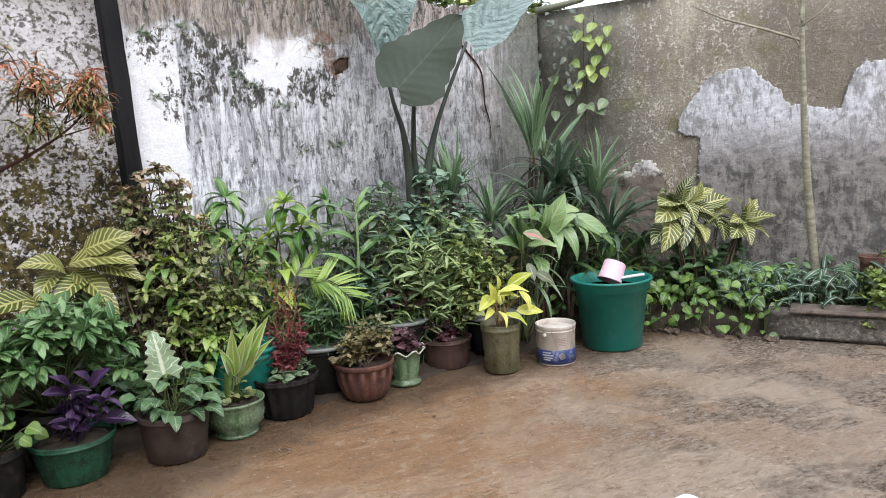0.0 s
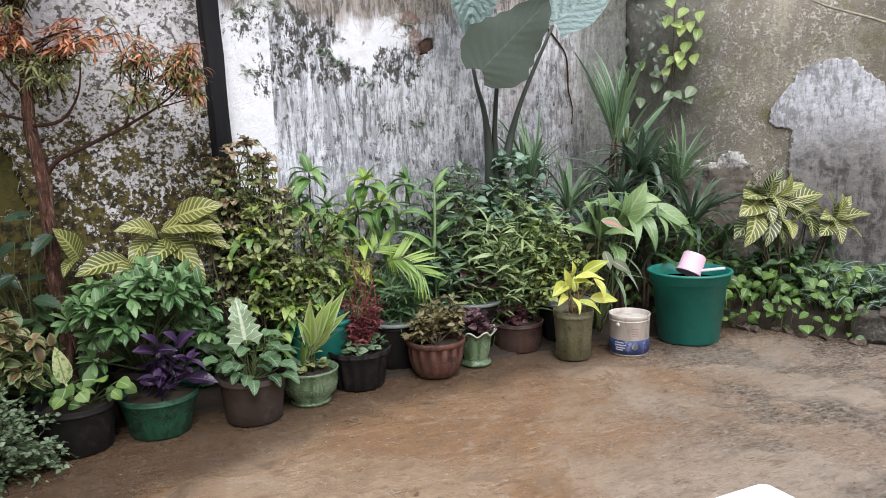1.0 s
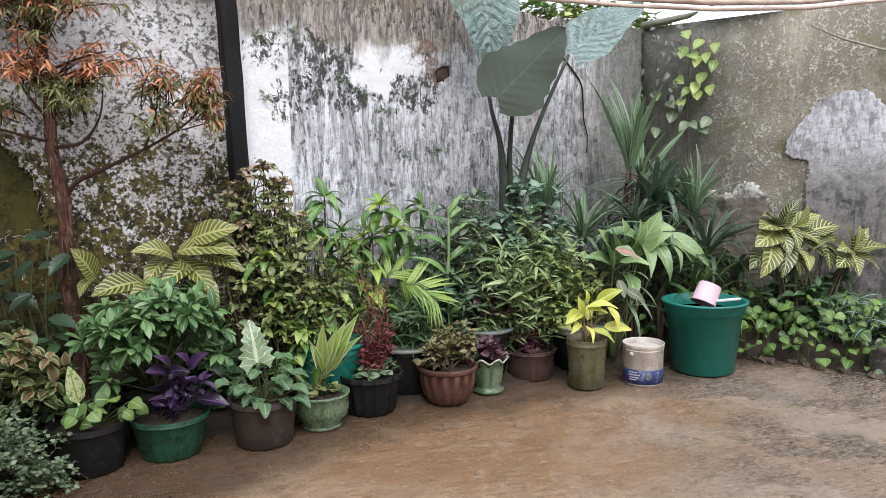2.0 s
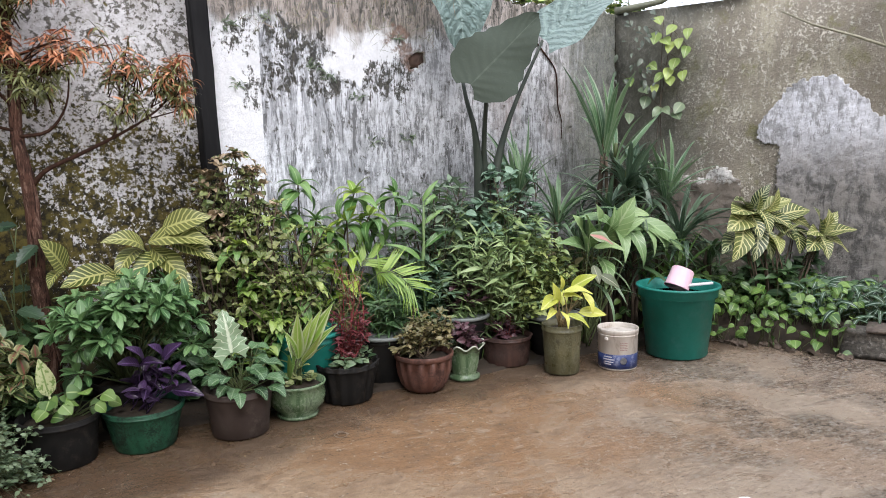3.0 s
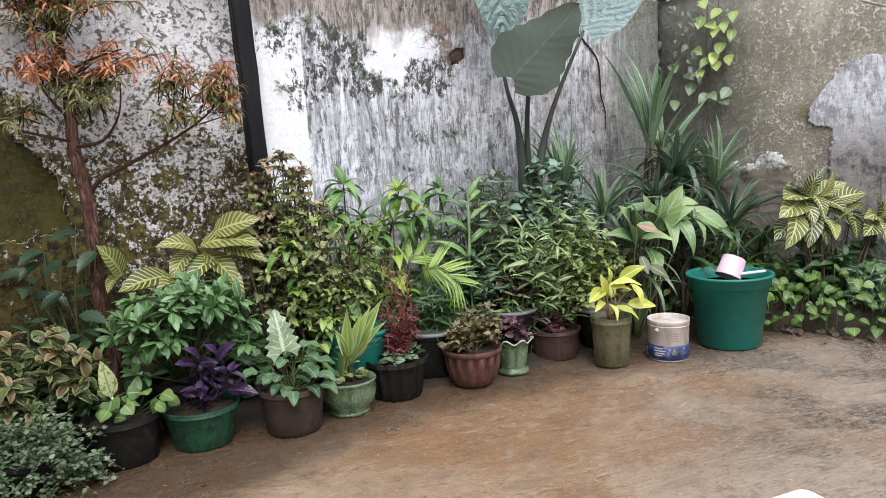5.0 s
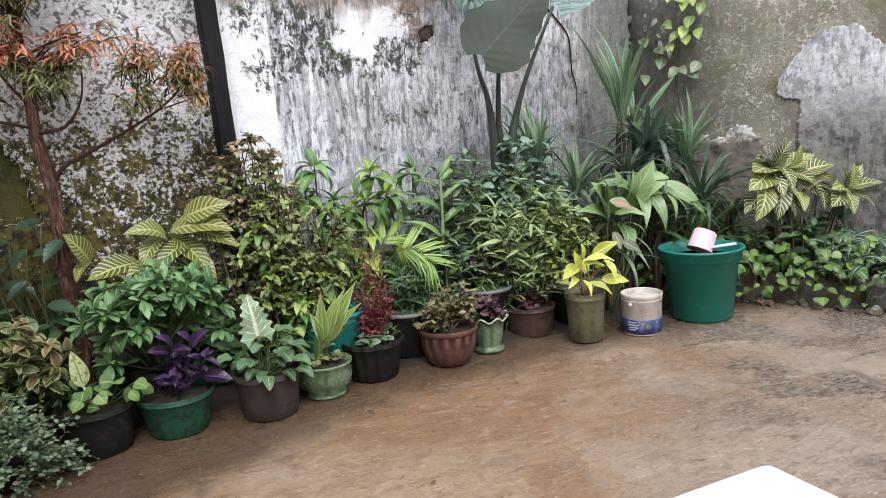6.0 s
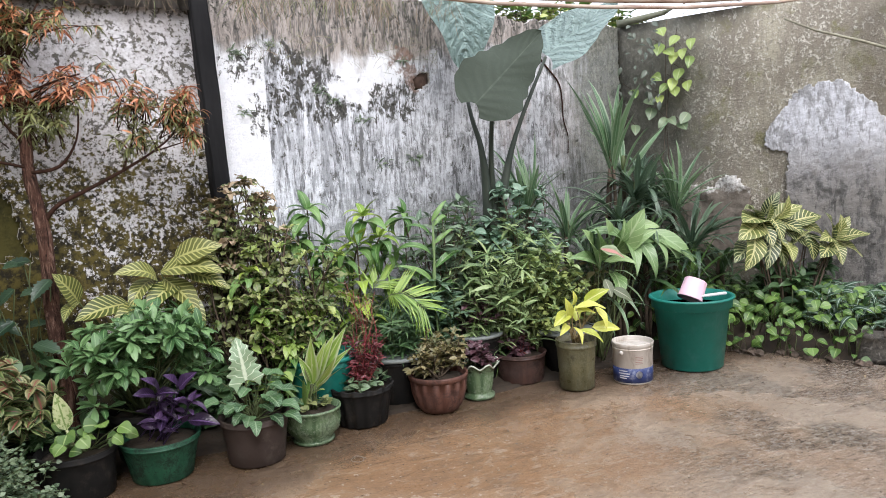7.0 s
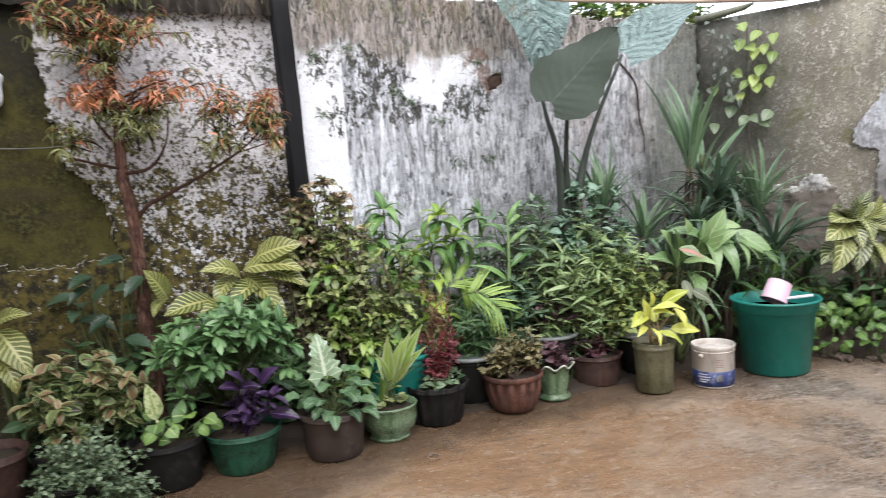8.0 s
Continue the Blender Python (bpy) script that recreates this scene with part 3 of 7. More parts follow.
M_LEFT = left_wall_material()
M_SKIN = right_skin_material()
M_CORE_R = right_core_material()
M_CORE_L = core_block_material()
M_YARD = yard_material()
M_EDGE = plain("broken_render_edge", (0.66, 0.64, 0.61), (0.46, 0.44, 0.40), 40, 0.9, 0.5)
M_ADDED_WALL = plain("plain_added_wall", (0.62, 0.60, 0.55), (0.52, 0.50, 0.45), 6, 0.8, 0.2)
M_SOIL = plain("dark_soil", (0.025, 0.018, 0.012), (0.055, 0.039, 0.026), 45, 0.95, 0.9)
M_SLAB = plain("weathered_slab", (0.12, 0.095, 0.078), (0.22, 0.175, 0.145), 26, 0.9, 0.9, dirt=(0.09, 0.085, 0.06))
M_RUBBLE = plain("brown_rubble", (0.07, 0.052, 0.040), (0.17, 0.125, 0.095), 30, 0.9, 0.8, dirt=(0.05, 0.05, 0.03))
M_PEBBLE = plain("pebbly_concrete", (0.075, 0.068, 0.058), (0.20, 0.18, 0.155), 55, 0.9, 1.0, dirt=(0.40, 0.37, 0.33))
M_POST = plain("tarred_post", (0.008, 0.008, 0.009), (0.022, 0.022, 0.023), 16, 0.85, 0.4, (1, 1, 0.15), spec=0.15)
M_ROOF = plain("sooty_roof_sheet", (0.06, 0.055, 0.05), (0.12, 0.11, 0.10), 12, 0.6, 0.3, (1, 1, 0.3))
M_SHEET = plain("pale_roof_sheet", (0.72, 0.73, 0.74), (0.55, 0.56, 0.57), 10, 0.5, 0.2)
M_BRICK = plain("brown_brick", (0.12, 0.07, 0.05), (0.07, 0.042, 0.032), 30, 0.9, 0.5)

# ---------------- setting ----------------
LEFT = pose(0, 3.59, 0, 0, 0, math.degrees(math.atan(0.158)))
CORNER_S = -0.53
RIGHT = pose(4.20, 3.75, 0, 0, 0, math.degrees(math.atan2(-0.873, 0.488)))


def interp(table, v):
    return float(np.interp(v, [a for a, _ in table], [b for _, b in table]))


def ground():
    bm = bmesh.new()
    n = 90
    grid = [[None] * (n + 1) for _ in range(n + 1)]
    for i in range(n + 1):
        for j in range(n + 1):
            x, y = -1.6 + 8.6 * i / n, -2.4 + 8.6 * j / n
            z = 0.004 * noise.noise(Vector((x * 2.2, y * 2.2, 3))) - 0.004
            grid[i][j] = bm.verts.new((x, y, z))
    for i in range(n):
        for j in range(n):
            bm.faces.new((grid[i][j], grid[i + 1][j], grid[i + 1][j + 1], grid[i][j + 1]))
    ring = [grid[i][0] for i in range(n + 1)] + [grid[n][j] for j in range(1, n + 1)] + [grid[i][n] for i in range(n - 1, -1, -1)] + [grid[0][j] for j in range(n - 1, 0, -1)]
    far = [bm.verts.new(((v.co.x - 2.7) * 60, (v.co.y - 1.9) * 60, -0.1)) for v in ring]
    for i in range(len(ring)):
        j = (i + 1) % len(ring)
        bm.faces.new((ring[j], ring[i], far[i], far[j]))
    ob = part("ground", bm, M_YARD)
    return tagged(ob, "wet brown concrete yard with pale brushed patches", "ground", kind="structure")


ground()

# wall behind the pots: it draws away towards the corner
HOLE = [(0.845, 0.33), (0.86, 0.315), (0.91, 0.30), (1.06, 0.275), (1.17, 0.196), (1.24, 0.136), (1.45, 0.095), (1.61, 0.07), (1.80, 0.055), (2.2, 0.03)]


def left_mask(s, z):
    x = s - 0.66
    q = noise.noise(Vector((x * 9, z * 9, 0))) * 0.03 + noise.noise(Vector((x * 28, z * 28, 4))) * 0.02
    if z + q * 1.4 > 0.845 and x + q < interp(HOLE, z):
        return -1
    if ((x - 2.34) / 0.052) ** 2 + ((z - 1.612 - 0.35 * (x - 2.34)) / 0.045) ** 2 + q * 12 < 1:
        return -1
    if z > 2.045 - 0.055 * (x > 2.42) + 0.03 * noise.noise(Vector((x * 5, 0, 0))) + 0.02 * noise.noise(Vector((x * 17, 3, 0))):
        return -1
    return 1


def left_face(s, z):
    return 0.006 * noise.noise(Vector((s * 5, z * 5, 1))) + 0.003 * noise.noise(Vector((s * 22, z * 22, 2)))


wall_left = part("wall_left", rough_box(-0.80, 0.0, -0.05, 4.15, 0.16, 1.992, 3, 0.004), M_CORE_L)
wall_left.matrix_basis = LEFT
tagged(wall_left, "old masonry wall with peeling mould-streaked limewash", "wall", kind="structure")
sk = sheet(4.63, 2.10, 0.0115, left_mask, left_face, 0.022, "limewashed_render", M_LEFT, M_EDGE, wall_left)
sk.location = (-0.66, 0, 0)
bk = part("brick", rough_box(-0.055, -0.008, -0.05, 0.055, 0.03, 0.05, 2, 0.006, 30), M_BRICK, wall_left, "bare brown brick in a broken spot")
bk.location = (2.34, 0, 1.61)

# wall beyond the planting bed
PEEL = [(0.39, 1.12), (0.417, 1.23), (0.46, 1.29), (0.516, 1.345), (0.58, 1.42), (0.646, 1.475), (0.74, 1.49), (0.841, 1.485), (0.936, 1.41), (1.0, 1.33), (1.061, 1.265), (1.182, 1.238), (1.329, 1.21),
        (1.357, 1.29), (1.411, 1.438), (1.522, 1.46), (1.7, 1.45), (2.0, 1.3), (3.2, 1.15)]
KNOB = [(0.0, 0.83), (0.06, 0.88), (0.10, 0.905), (0.16, 0.885), (0.22, 0.87), (0.27, 0.93), (0.31, 0.945), (0.40, 0.93), (0.46, 0.87), (0.48, 0.72)]


def right_mask(s, z):
    q = noise.noise(Vector((s * 10, z * 10, 9))) * 0.025 + noise.noise(Vector((s * 30, z * 30, 5))) * 0.02
    if s + q > (0.405 if z > 1.13 else 0.54 - 0.13 * max(0, min(1, (z - 1.08) / 0.05))) and z + q < interp(PEEL, s):
        return -1
    return 1


def right_face(s, z):
    return 0.009 * noise.noise(Vector((s * 6, z * 6, 11))) + 0.005 * noise.noise(Vector((s * 20, z * 20, 12)))


wall_right = part("wall_right", rough_box(CORNER_S - 0.02, 0.0, -0.05, 5.0, 0.16, 2.0, 5, 0.012, 5), M_SKIN)
wall_right.matrix_basis = RIGHT
tagged(wall_right, "brown mossy wall with large pale grey render patches", "wall", kind="structure")
sheet(2.4, 1.58, 0.008, lambda s, z: -right_mask(s, z), right_face, 0.020, "grey_render", M_CORE_R, M_EDGE, wall_right)

M_PATCH = Nodes("pale_render_lump", 0.85, 0.25)
_p = M_PATCH.pos()
_n = M_PATCH.noise(_p, 16, 8, 0.72)
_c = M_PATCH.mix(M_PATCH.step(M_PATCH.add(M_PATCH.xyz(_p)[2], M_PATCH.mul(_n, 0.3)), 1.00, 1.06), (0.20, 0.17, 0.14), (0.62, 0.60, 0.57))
_c = M_PATCH.mix(M_PATCH.step(M_PATCH.noise(_p, 45, 7, 0.75), 0.52, 0.62, 0, 0.7), _c, (0.12, 0.11, 0.09))
M_PATCH.bump(_n, 0.8, 0.015)
M_PATCH = M_PATCH.done(_c, 0.9)


def lump_mask(s, z):
    q = noise.noise(Vector((s * 12, z * 12, 21))) * 0.03 + noise.noise(Vector((s * 33, z * 33, 22))) * 0.018
    return 1 if 0.45 < z and z + q < interp(KNOB, s - 0.01) and 0.01 < s + q < 0.48 - 0.25 * max(0, 0.80 - z) else -1


def lump_face(s, z):
    return 0.018 * noise.noise(Vector((s * 9, z * 9, 31))) + 0.008 * noise.noise(Vector((s * 30, z * 30, 32)))


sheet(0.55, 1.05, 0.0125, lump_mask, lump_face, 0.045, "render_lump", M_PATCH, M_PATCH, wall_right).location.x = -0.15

# unseen plain walls added to close the yard; the side one shades the left
for nm, b in (("wall_back", (-0.80, -2.5, -0.05, 6.9, -2.35, 2.6)), ("wall_side", (-0.80, -2.35, -0.05, -0.65, 3.49, 3.2)), ("wall_far", (6.75, -2.35, -0.05, 6.9, 1.0, 2.2))):
    bm = bmesh.new()
    box(bm, *b, 0.01)
    tagged(part(nm, bm, M_ADDED_WALL, smooth=False), "unseen plain wall added to close the yard", "wall", kind="structure")


def bed(name, m, length, depth, height, seed):
    """A raised bed of earth with a rough sloping front."""
    bm = bmesh.new()
    nx, ny = int(length / 0.04), int(depth(length) / 0.04)
    g = []
    for i in range(nx + 1):
        row = []
        for j in range(ny + 1):
            s, d = length * i / nx, depth(length * i / nx) * j / ny
            h = height * min(1, d / 0.12) ** 0.6 + 0.02 * noise.noise(Vector((s * 7, d * 7, seed))) * min(1, d * 8) + 0.01 * noise.noise(Vector((s * 25, d * 25, seed)))
            row.append(bm.verts.new((s, d + 0.03 * noise.noise(Vector((s * 4, 0, seed))), h if d > 0 else -0.03)))
        g.append(row)
    for i in range(nx):
        for j in range(ny):
            bm.faces.new((g[i][j], g[i + 1][j], g[i + 1][j + 1], g[i][j + 1]))
    ob = part(name, bm, M_SOIL)
    ob.matrix_basis = m
    return tagged(ob, "dark earth planting bed with a rough edge", "planting bed", kind="structure")


bed("planting_bed", RIGHT @ pose(-0.35, -0.72, 0), 4.2, lambda s: 0.70, 0.14, 3)
bed("planting_bed", pose(-0.64, 3.17, 0), 4.45, lambda s: 0.32 + 0.158 * s, 0.022, 8)

slab = part("kerb_slab", rough_box(0, 0, 0, 1.7, 0.15, 0.022, 6, 0.009, 18, 0.005), M_SLAB)
slab.matrix_basis = RIGHT @ pose(1.12, -0.76, 0.145, 3, 0, 0)
tagged(slab, "weathered concrete slab along the bed's edge", "slab", kind="structure")
kerb = part("kerb_front", rough_box(0, 0, 0, 1.9, 0.10, 0.15, 7, 0.020, 16, 0.012), M_PEBBLE)
kerb.matrix_basis = RIGHT @ pose(1.0, -0.74, 0.0)
tagged(kerb, "rough grey stone face under the slab", "kerb", kind="structure")
blk = part("concrete_block", rough_box(0, 0, 0, 0.36, 0.18, 0.10, 3, 0.006, 14, 0.01), plain("damp_block", (0.06, 0.062, 0.05), (0.11, 0.105, 0.085), 25, 0.9, 0.6))
blk.matrix_basis = pose(4.25, 1.86, 0, 0, 0, -58)
tagged(blk, "damp dark concrete block at the bed's foot", "block")

rs = random.Random(5)
for i in range(11):
    bm = bmesh.new()
    bmesh.ops.create_icosphere(bm, subdivisions=2, radius=1)
    sx, sy, sz = uni(rs, 0.02, 0.055), uni(rs, 0.015, 0.035), uni(rs, 0.012, 0.026)
    for v in bm.verts:
        v.co = Vector((v.co.x * sx, v.co.y * sy, max(v.co.z, -0.6) * sz)) + noise.noise_vector(v.co * 2.6 + Vector((i * 3, 0, 0))) * 0.020
    ob = part("stone", bm, M_RUBBLE, smooth=False)
    s = 0.14 + i * 0.085 + uni(rs, -0.05, 0.05)
    ob.matrix_basis = RIGHT @ pose(s, -0.74 + uni(rs, -0.04, 0.03), 0.35 * sz, uni(rs, -8, 8), uni(rs, -8, 8), uni(rs, 0, 180))
    tagged(ob, "broken brown stone at the planting bed's foot", "stone", "edging stones")

# post against the wall, roofing above it
post = thing("wall_post", (1.163, 3.66, 0), "black tarred timber post standing against the wall", "post")
post.matrix_basis = pose(1.163, 3.66, 0, 0, -2, 0)
bm = rough_box(-0.045, -0.045, 0, 0.036, 0.09, 2.05, 14, 0.006, 9, 0.006)
part("post_body", bm, M_POST, post)


def corrugated(width, depth, pitch, amp, thick=0.003):
    bm = bmesh.new()
    n = int(width / pitch * 8)
    rows = []
    for i in range(n + 1):
        x = width * i / n
        z = amp * math.sin(2 * math.pi * x / pitch)
        rows.append([bm.verts.new((x, y, z + dz)) for y in (0, depth) for dz in (0, thick)])
    for a, b in zip(rows, rows[1:]):
        for p, q in ((0, 2), (2, 3), (3, 1), (1, 0)):
            bm.faces.new((a[p], b[p], b[q], a[q]))
    bm.faces.new(rows[0][0:2] + rows[0][3:1:-1])
    bm.faces.new(rows[-1][0:2][::-1] + rows[-1][2:4])
    bmesh.ops.recalc_face_normals(bm, faces=bm.faces)
    return bm


rf = part("roof_sheet", corrugated(1.72, 0.6, 0.07, 0.011), M_ROOF)
rf.matrix_basis = LEFT @ pose(-0.63, -0.06, 1.905, 84, 0, 0)
tagged(rf, "sooty corrugated roofing sheet fixed along the wall top", "roofing sheet")
rf = part("roof_sheet", corrugated(0.52, 0.17, 0.07, 0.008), M_SHEET)
rf.matrix_basis = RIGHT @ pose(-0.12, -0.06, 2.008, 27, -3, 0)
tagged(rf, "pale corrugated roofing offcut lying on the wall", "roofing sheet")

LINE = ((1.5, 1.795), (2.1, 1.768), (2.6, 1.772), (3.1, 1.788), (3.7, 1.835), (4.3, 1.92), (4.7, 1.98))
M_CANE = plain("weathered_cane", (0.30, 0.19, 0.14), (0.56, 0.46, 0.38), 30, 0.5, 0.2, (0.2, 1, 1))
rod = part("pole", tube([[((x, 2.7, z), 0.0085) for x, z in LINE]], 10), M_CANE)
tagged(rod, "thin reddish cane pole slung across the yard", "pole", "poles across the yard")
# thicker cane tied above it, with joints
cane = []
for i in range(61):
    x = 1.4 + 3.4 * i / 60
    z = 0.032 + interp(LINE, x)
    cane += [((x - 0.004, 2.71, z), 0.0125), ((x, 2.71, z), 0.0155 if i % 6 == 0 else 0.0125), ((x + 0.004, 2.71, z), 0.0125)]
bamboo = part("bamboo_pole", tube([cane], 10), M_CANE)
tagged(bamboo, "jointed tan bamboo pole slung across the yard", "pole", "poles across the yard")


# ---------------- plant materials ----------------
L_MID = leaf_material("mid_green_leaf", (0.065, 0.14, 0.03), (0.17, 0.29, 0.07), (0.16, 0.26, 0.09))
L_DEEP = leaf_material("deep_green_leaf", (0.045, 0.10, 0.042), (0.12, 0.21, 0.085), (0.12, 0.20, 0.09))
L_BLUE = leaf_material("fresh_green_leaf", (0.055, 0.135, 0.045), (0.20, 0.345, 0.14), (0.24, 0.38, 0.17))
L_BRIGHT = leaf_material("bright_green_leaf", (0.19, 0.32, 0.035), (0.42, 0.55, 0.10), (0.38, 0.50, 0.16))
L_LIME = leaf_material("lime_yellow_leaf", (0.40, 0.46, 0.06), (0.66, 0.66, 0.15), (0.62, 0.64, 0.20), rough=0.35)
L_OLIVE = leaf_material("olive_bronze_leaf", (0.085, 0.135, 0.038), (0.33, 0.36, 0.15), (0.27, 0.28, 0.13))
L_BROWN = leaf_material("green_brown_leaf", (0.1, 0.105, 0.04), (0.29, 0.245, 0.115), (0.22, 0.16, 0.09))
L_PURPLE = leaf_material("purple_leaf", (0.024, 0.012, 0.036), (0.115, 0.065, 0.17), (0.17, 0.10, 0.24), rough=0.28)
L_WINE = leaf_material("dark_wine_leaf", (0.055, 0.026, 0.034), (0.15, 0.075, 0.09), (0.12, 0.05, 0.07))
L_RED = leaf_material("crimson_leaf", (0.055, 0.014, 0.016), (0.20, 0.045, 0.05), (0.32, 0.07, 0.11))
L_PALE = leaf_material("pale_edged_small_leaf", (0.03, 0.07, 0.03), (0.26, 0.36, 0.21), (0.10, 0.16, 0.08))
L_TIP = leaf_material("orange_flush_leaf", (0.42, 0.12, 0.05), (0.72, 0.34, 0.18), (0.70, 0.40, 0.24))
L_NARROW = leaf_material("narrow_olive_leaf", (0.10, 0.12, 0.04), (0.29, 0.30, 0.11), (0.28, 0.28, 0.12))
L_ZEBRA = leaf_material("zebra_striped_leaf", (0.075, 0.105, 0.022), (0.15, 0.17, 0.045), (0.47, 0.47, 0.18), "zebra", 0.34, lines=64)
L_CROTON = leaf_material("golden_veined_leaf", (0.05, 0.085, 0.025), (0.22, 0.25, 0.07), (0.58, 0.56, 0.27), "zebra", 0.36, lines=60, band=(0.5, 0.95))
L_ALOC = leaf_material("white_veined_leaf", (0.20, 0.30, 0.17), (0.29, 0.40, 0.25), (0.64, 0.72, 0.55), "net", 0.35, width=0.15)
L_GIANT = leaf_material("giant_blue_green_leaf", (0.20, 0.29, 0.265), (0.28, 0.37, 0.345), (0.31, 0.41, 0.375), "net", 0.40, 0.05, width=0.05, crinkle=1.0)
# darker copy of the giant leaf: shade on its underside is painted in
L_GIANT_SHADED = leaf_material("giant_shaded_leaf", (0.019, 0.030, 0.019), (0.036, 0.052, 0.033), (0.06, 0.08, 0.055), "rib", 0.75, 0.03, width=0.035, crinkle=0.18)
L_STRAP = leaf_material("strap_leaf", (0.06, 0.14, 0.065), (0.17, 0.28, 0.13), (0.20, 0.30, 0.18), edge=(0.26, 0.34, 0.22))
L_SHINE = leaf_material("broad_shiny_leaf", (0.15, 0.26, 0.10), (0.33, 0.46, 0.22), (0.34, 0.46, 0.25), "net", 0.30)
L_HEART = leaf_material("heart_leaf", (0.07, 0.15, 0.03), (0.20, 0.32, 0.08), (0.28, 0.38, 0.14), "rib", 0.38)
L_VARIEG = leaf_material("cream_splashed_leaf", (0.50, 0.56, 0.28), (0.62, 0.66, 0.38), (0.22, 0.33, 0.10), "splash", 0.4)
L_COLEUS = leaf_material("coleus_leaf", (0.02, 0.05, 0.015), (0.11, 0.18, 0.05), (0.28, 0.14, 0.10), "rib", 0.45, edge=(0.30, 0.36, 0.14), width=0.12)
L_BLUSH = leaf_material("blushing_leaf", (0.07, 0.10, 0.03), (0.26, 0.22, 0.10), (0.30, 0.09, 0.08), "rib", 0.45, edge=(0.36, 0.36, 0.18), width=0.22)
L_RUST = leaf_material("rusty_young_leaf", (0.24, 0.18, 0.10), (0.56, 0.44, 0.31), (0.42, 0.31, 0.21), rough=0.4)
L_BRONZE = leaf_material("bronze_leaf", (0.07, 0.09, 0.03), (0.27, 0.25, 0.13), (0.24, 0.18, 0.11), rough=0.4)
L_SILVER = leaf_material("silver_striped_leaf", (0.022, 0.06, 0.028), (0.06, 0.12, 0.06), (0.30, 0.38, 0.30), "rib", 0.35, width=0.24)
L_PALM = leaf_material("palm_leaflet", (0.13, 0.25, 0.035), (0.34, 0.48, 0.10), (0.28, 0.42, 0.12))
M_STEM = plain("green_stem", (0.075, 0.10, 0.035), (0.12, 0.15, 0.06), 30, 0.6, 0.2)
M_LIMB = plain("dark_limb_bark", (0.028, 0.014, 0.010), (0.065, 0.034, 0.024), 40, 0.9, 0.5, spec=0.1)
M_TWIG = plain("brown_twig", (0.07, 0.05, 0.035), (0.13, 0.095, 0.065), 40, 0.85, 0.4)
k = Nodes("reddish_bark", 0.9, 0.2)
crack = k.noise(k.scaled(k.obj(), 1, 1, 0.13), 48, 8, 0.74, 1.2)
flake = k.noise(k.obj(), 18, 6, 0.65)
bark = k.mix(k.step(flake, 0.35, 0.65), (0.055, 0.028, 0.020), (0.125, 0.062, 0.044))
bark = k.mix(k.step(crack, 0.48, 0.40), bark, (0.018, 0.010, 0.008))
bark = k.mix(k.step(crack, 0.53, 0.60, 0, 0.75), bark, (0.27, 0.17, 0.13))
k.bump(crack, 1.0, 0.012)
M_BARK = k.done(bark, 0.9)
M_PALE_BARK = plain("pale_green_bark", (0.36, 0.34, 0.25), (0.20, 0.19, 0.135), 40, 0.8, 0.8, (0.5, 0.5, 1.6))
M_DARKSTEM = plain("dusky_stalk", (0.022, 0.034, 0.025), (0.05, 0.062, 0.046), 20, 0.5, 0.2, (1, 1, 0.2))
M_REDSTEM = plain("red_stem", (0.20, 0.03, 0.04), (0.30, 0.07, 0.06), 40, 0.6, 0.2)

# pot materials


def weathered(name, a, b, stain, scale=14, rough=0.45, amount=0.6, spec=0.4, bump=0.25):
    """Potware with vertical water marks, a net of fine specks and patchy grime."""
    k = Nodes(name, rough, spec)
    p = k.obj()
    run = k.noise(k.scaled(p, 1, 1, 0.22), scale * 1.6, 7, 0.68, 0.6)
    blot = k.noise(p, scale, 8, 0.7, 0.4)
    fine = k.noise(p, scale * 9, 5, 0.7)
    c = k.mix(k.step(run, 0.36, 0.62), a, b)
    c = k.mix(k.step(k.add(k.mul(blot, 0.5), k.mul(fine, 0.5)), 0.49, 0.57, 0, amount), c, stain)
    c = k.mix(k.step(k.add(k.mul(run, 0.5), k.mul(blot, 0.5)), 0.53, 0.62, 0, 0.7), c, tuple(x * 0.35 for x in a))
    k.bump(k.add(k.mul(blot, 0.5), fine), bump, 0.004)
    return k.done(c, k.step(blot, 0.35, 0.65, rough * 0.6, min(1.0, rough * 1.5)))


P_BLACK = plain("dusty_black_plastic", (0.010, 0.010, 0.010), (0.016, 0.015, 0.014), 30, 0.6, 0.3, spec=0.18, dirt=(0.03, 0.026, 0.022))
P_GREEN = weathered("worn_green_plastic", (0.010, 0.055, 0.030), (0.020, 0.095, 0.052), (0.012, 0.022, 0.014), 16, 0.5, 0.8)
P_BROWN = plain("brown_grey_plastic", (0.040, 0.028, 0.024), (0.058, 0.042, 0.036), 20, 0.55, 0.3, spec=0.3, dirt=(0.075, 0.06, 0.05))
P_GLAZE = weathered("glossy_green_glaze", (0.060, 0.105, 0.052), (0.155, 0.225, 0.125), (0.30, 0.36, 0.26), 11, 0.26, 0.45)
P_RIM = plain("pale_glaze", (0.42, 0.47, 0.38), (0.56, 0.60, 0.50), 20, 0.3, 0.1)
P_TERRA = weathered("brown_terracotta", (0.085, 0.036, 0.026), (0.135, 0.062, 0.045), (0.055, 0.030, 0.024), 15, 0.6, 0.6)
P_MAROON = weathered("dark_maroon_plastic", (0.050, 0.026, 0.022), (0.085, 0.046, 0.036), (0.040, 0.028, 0.022), 15, 0.6, 0.6)
P_OLIVE = weathered("olive_plastic", (0.065, 0.060, 0.028), (0.125, 0.115, 0.062), (0.16, 0.16, 0.11), 11, 0.4, 0.5)
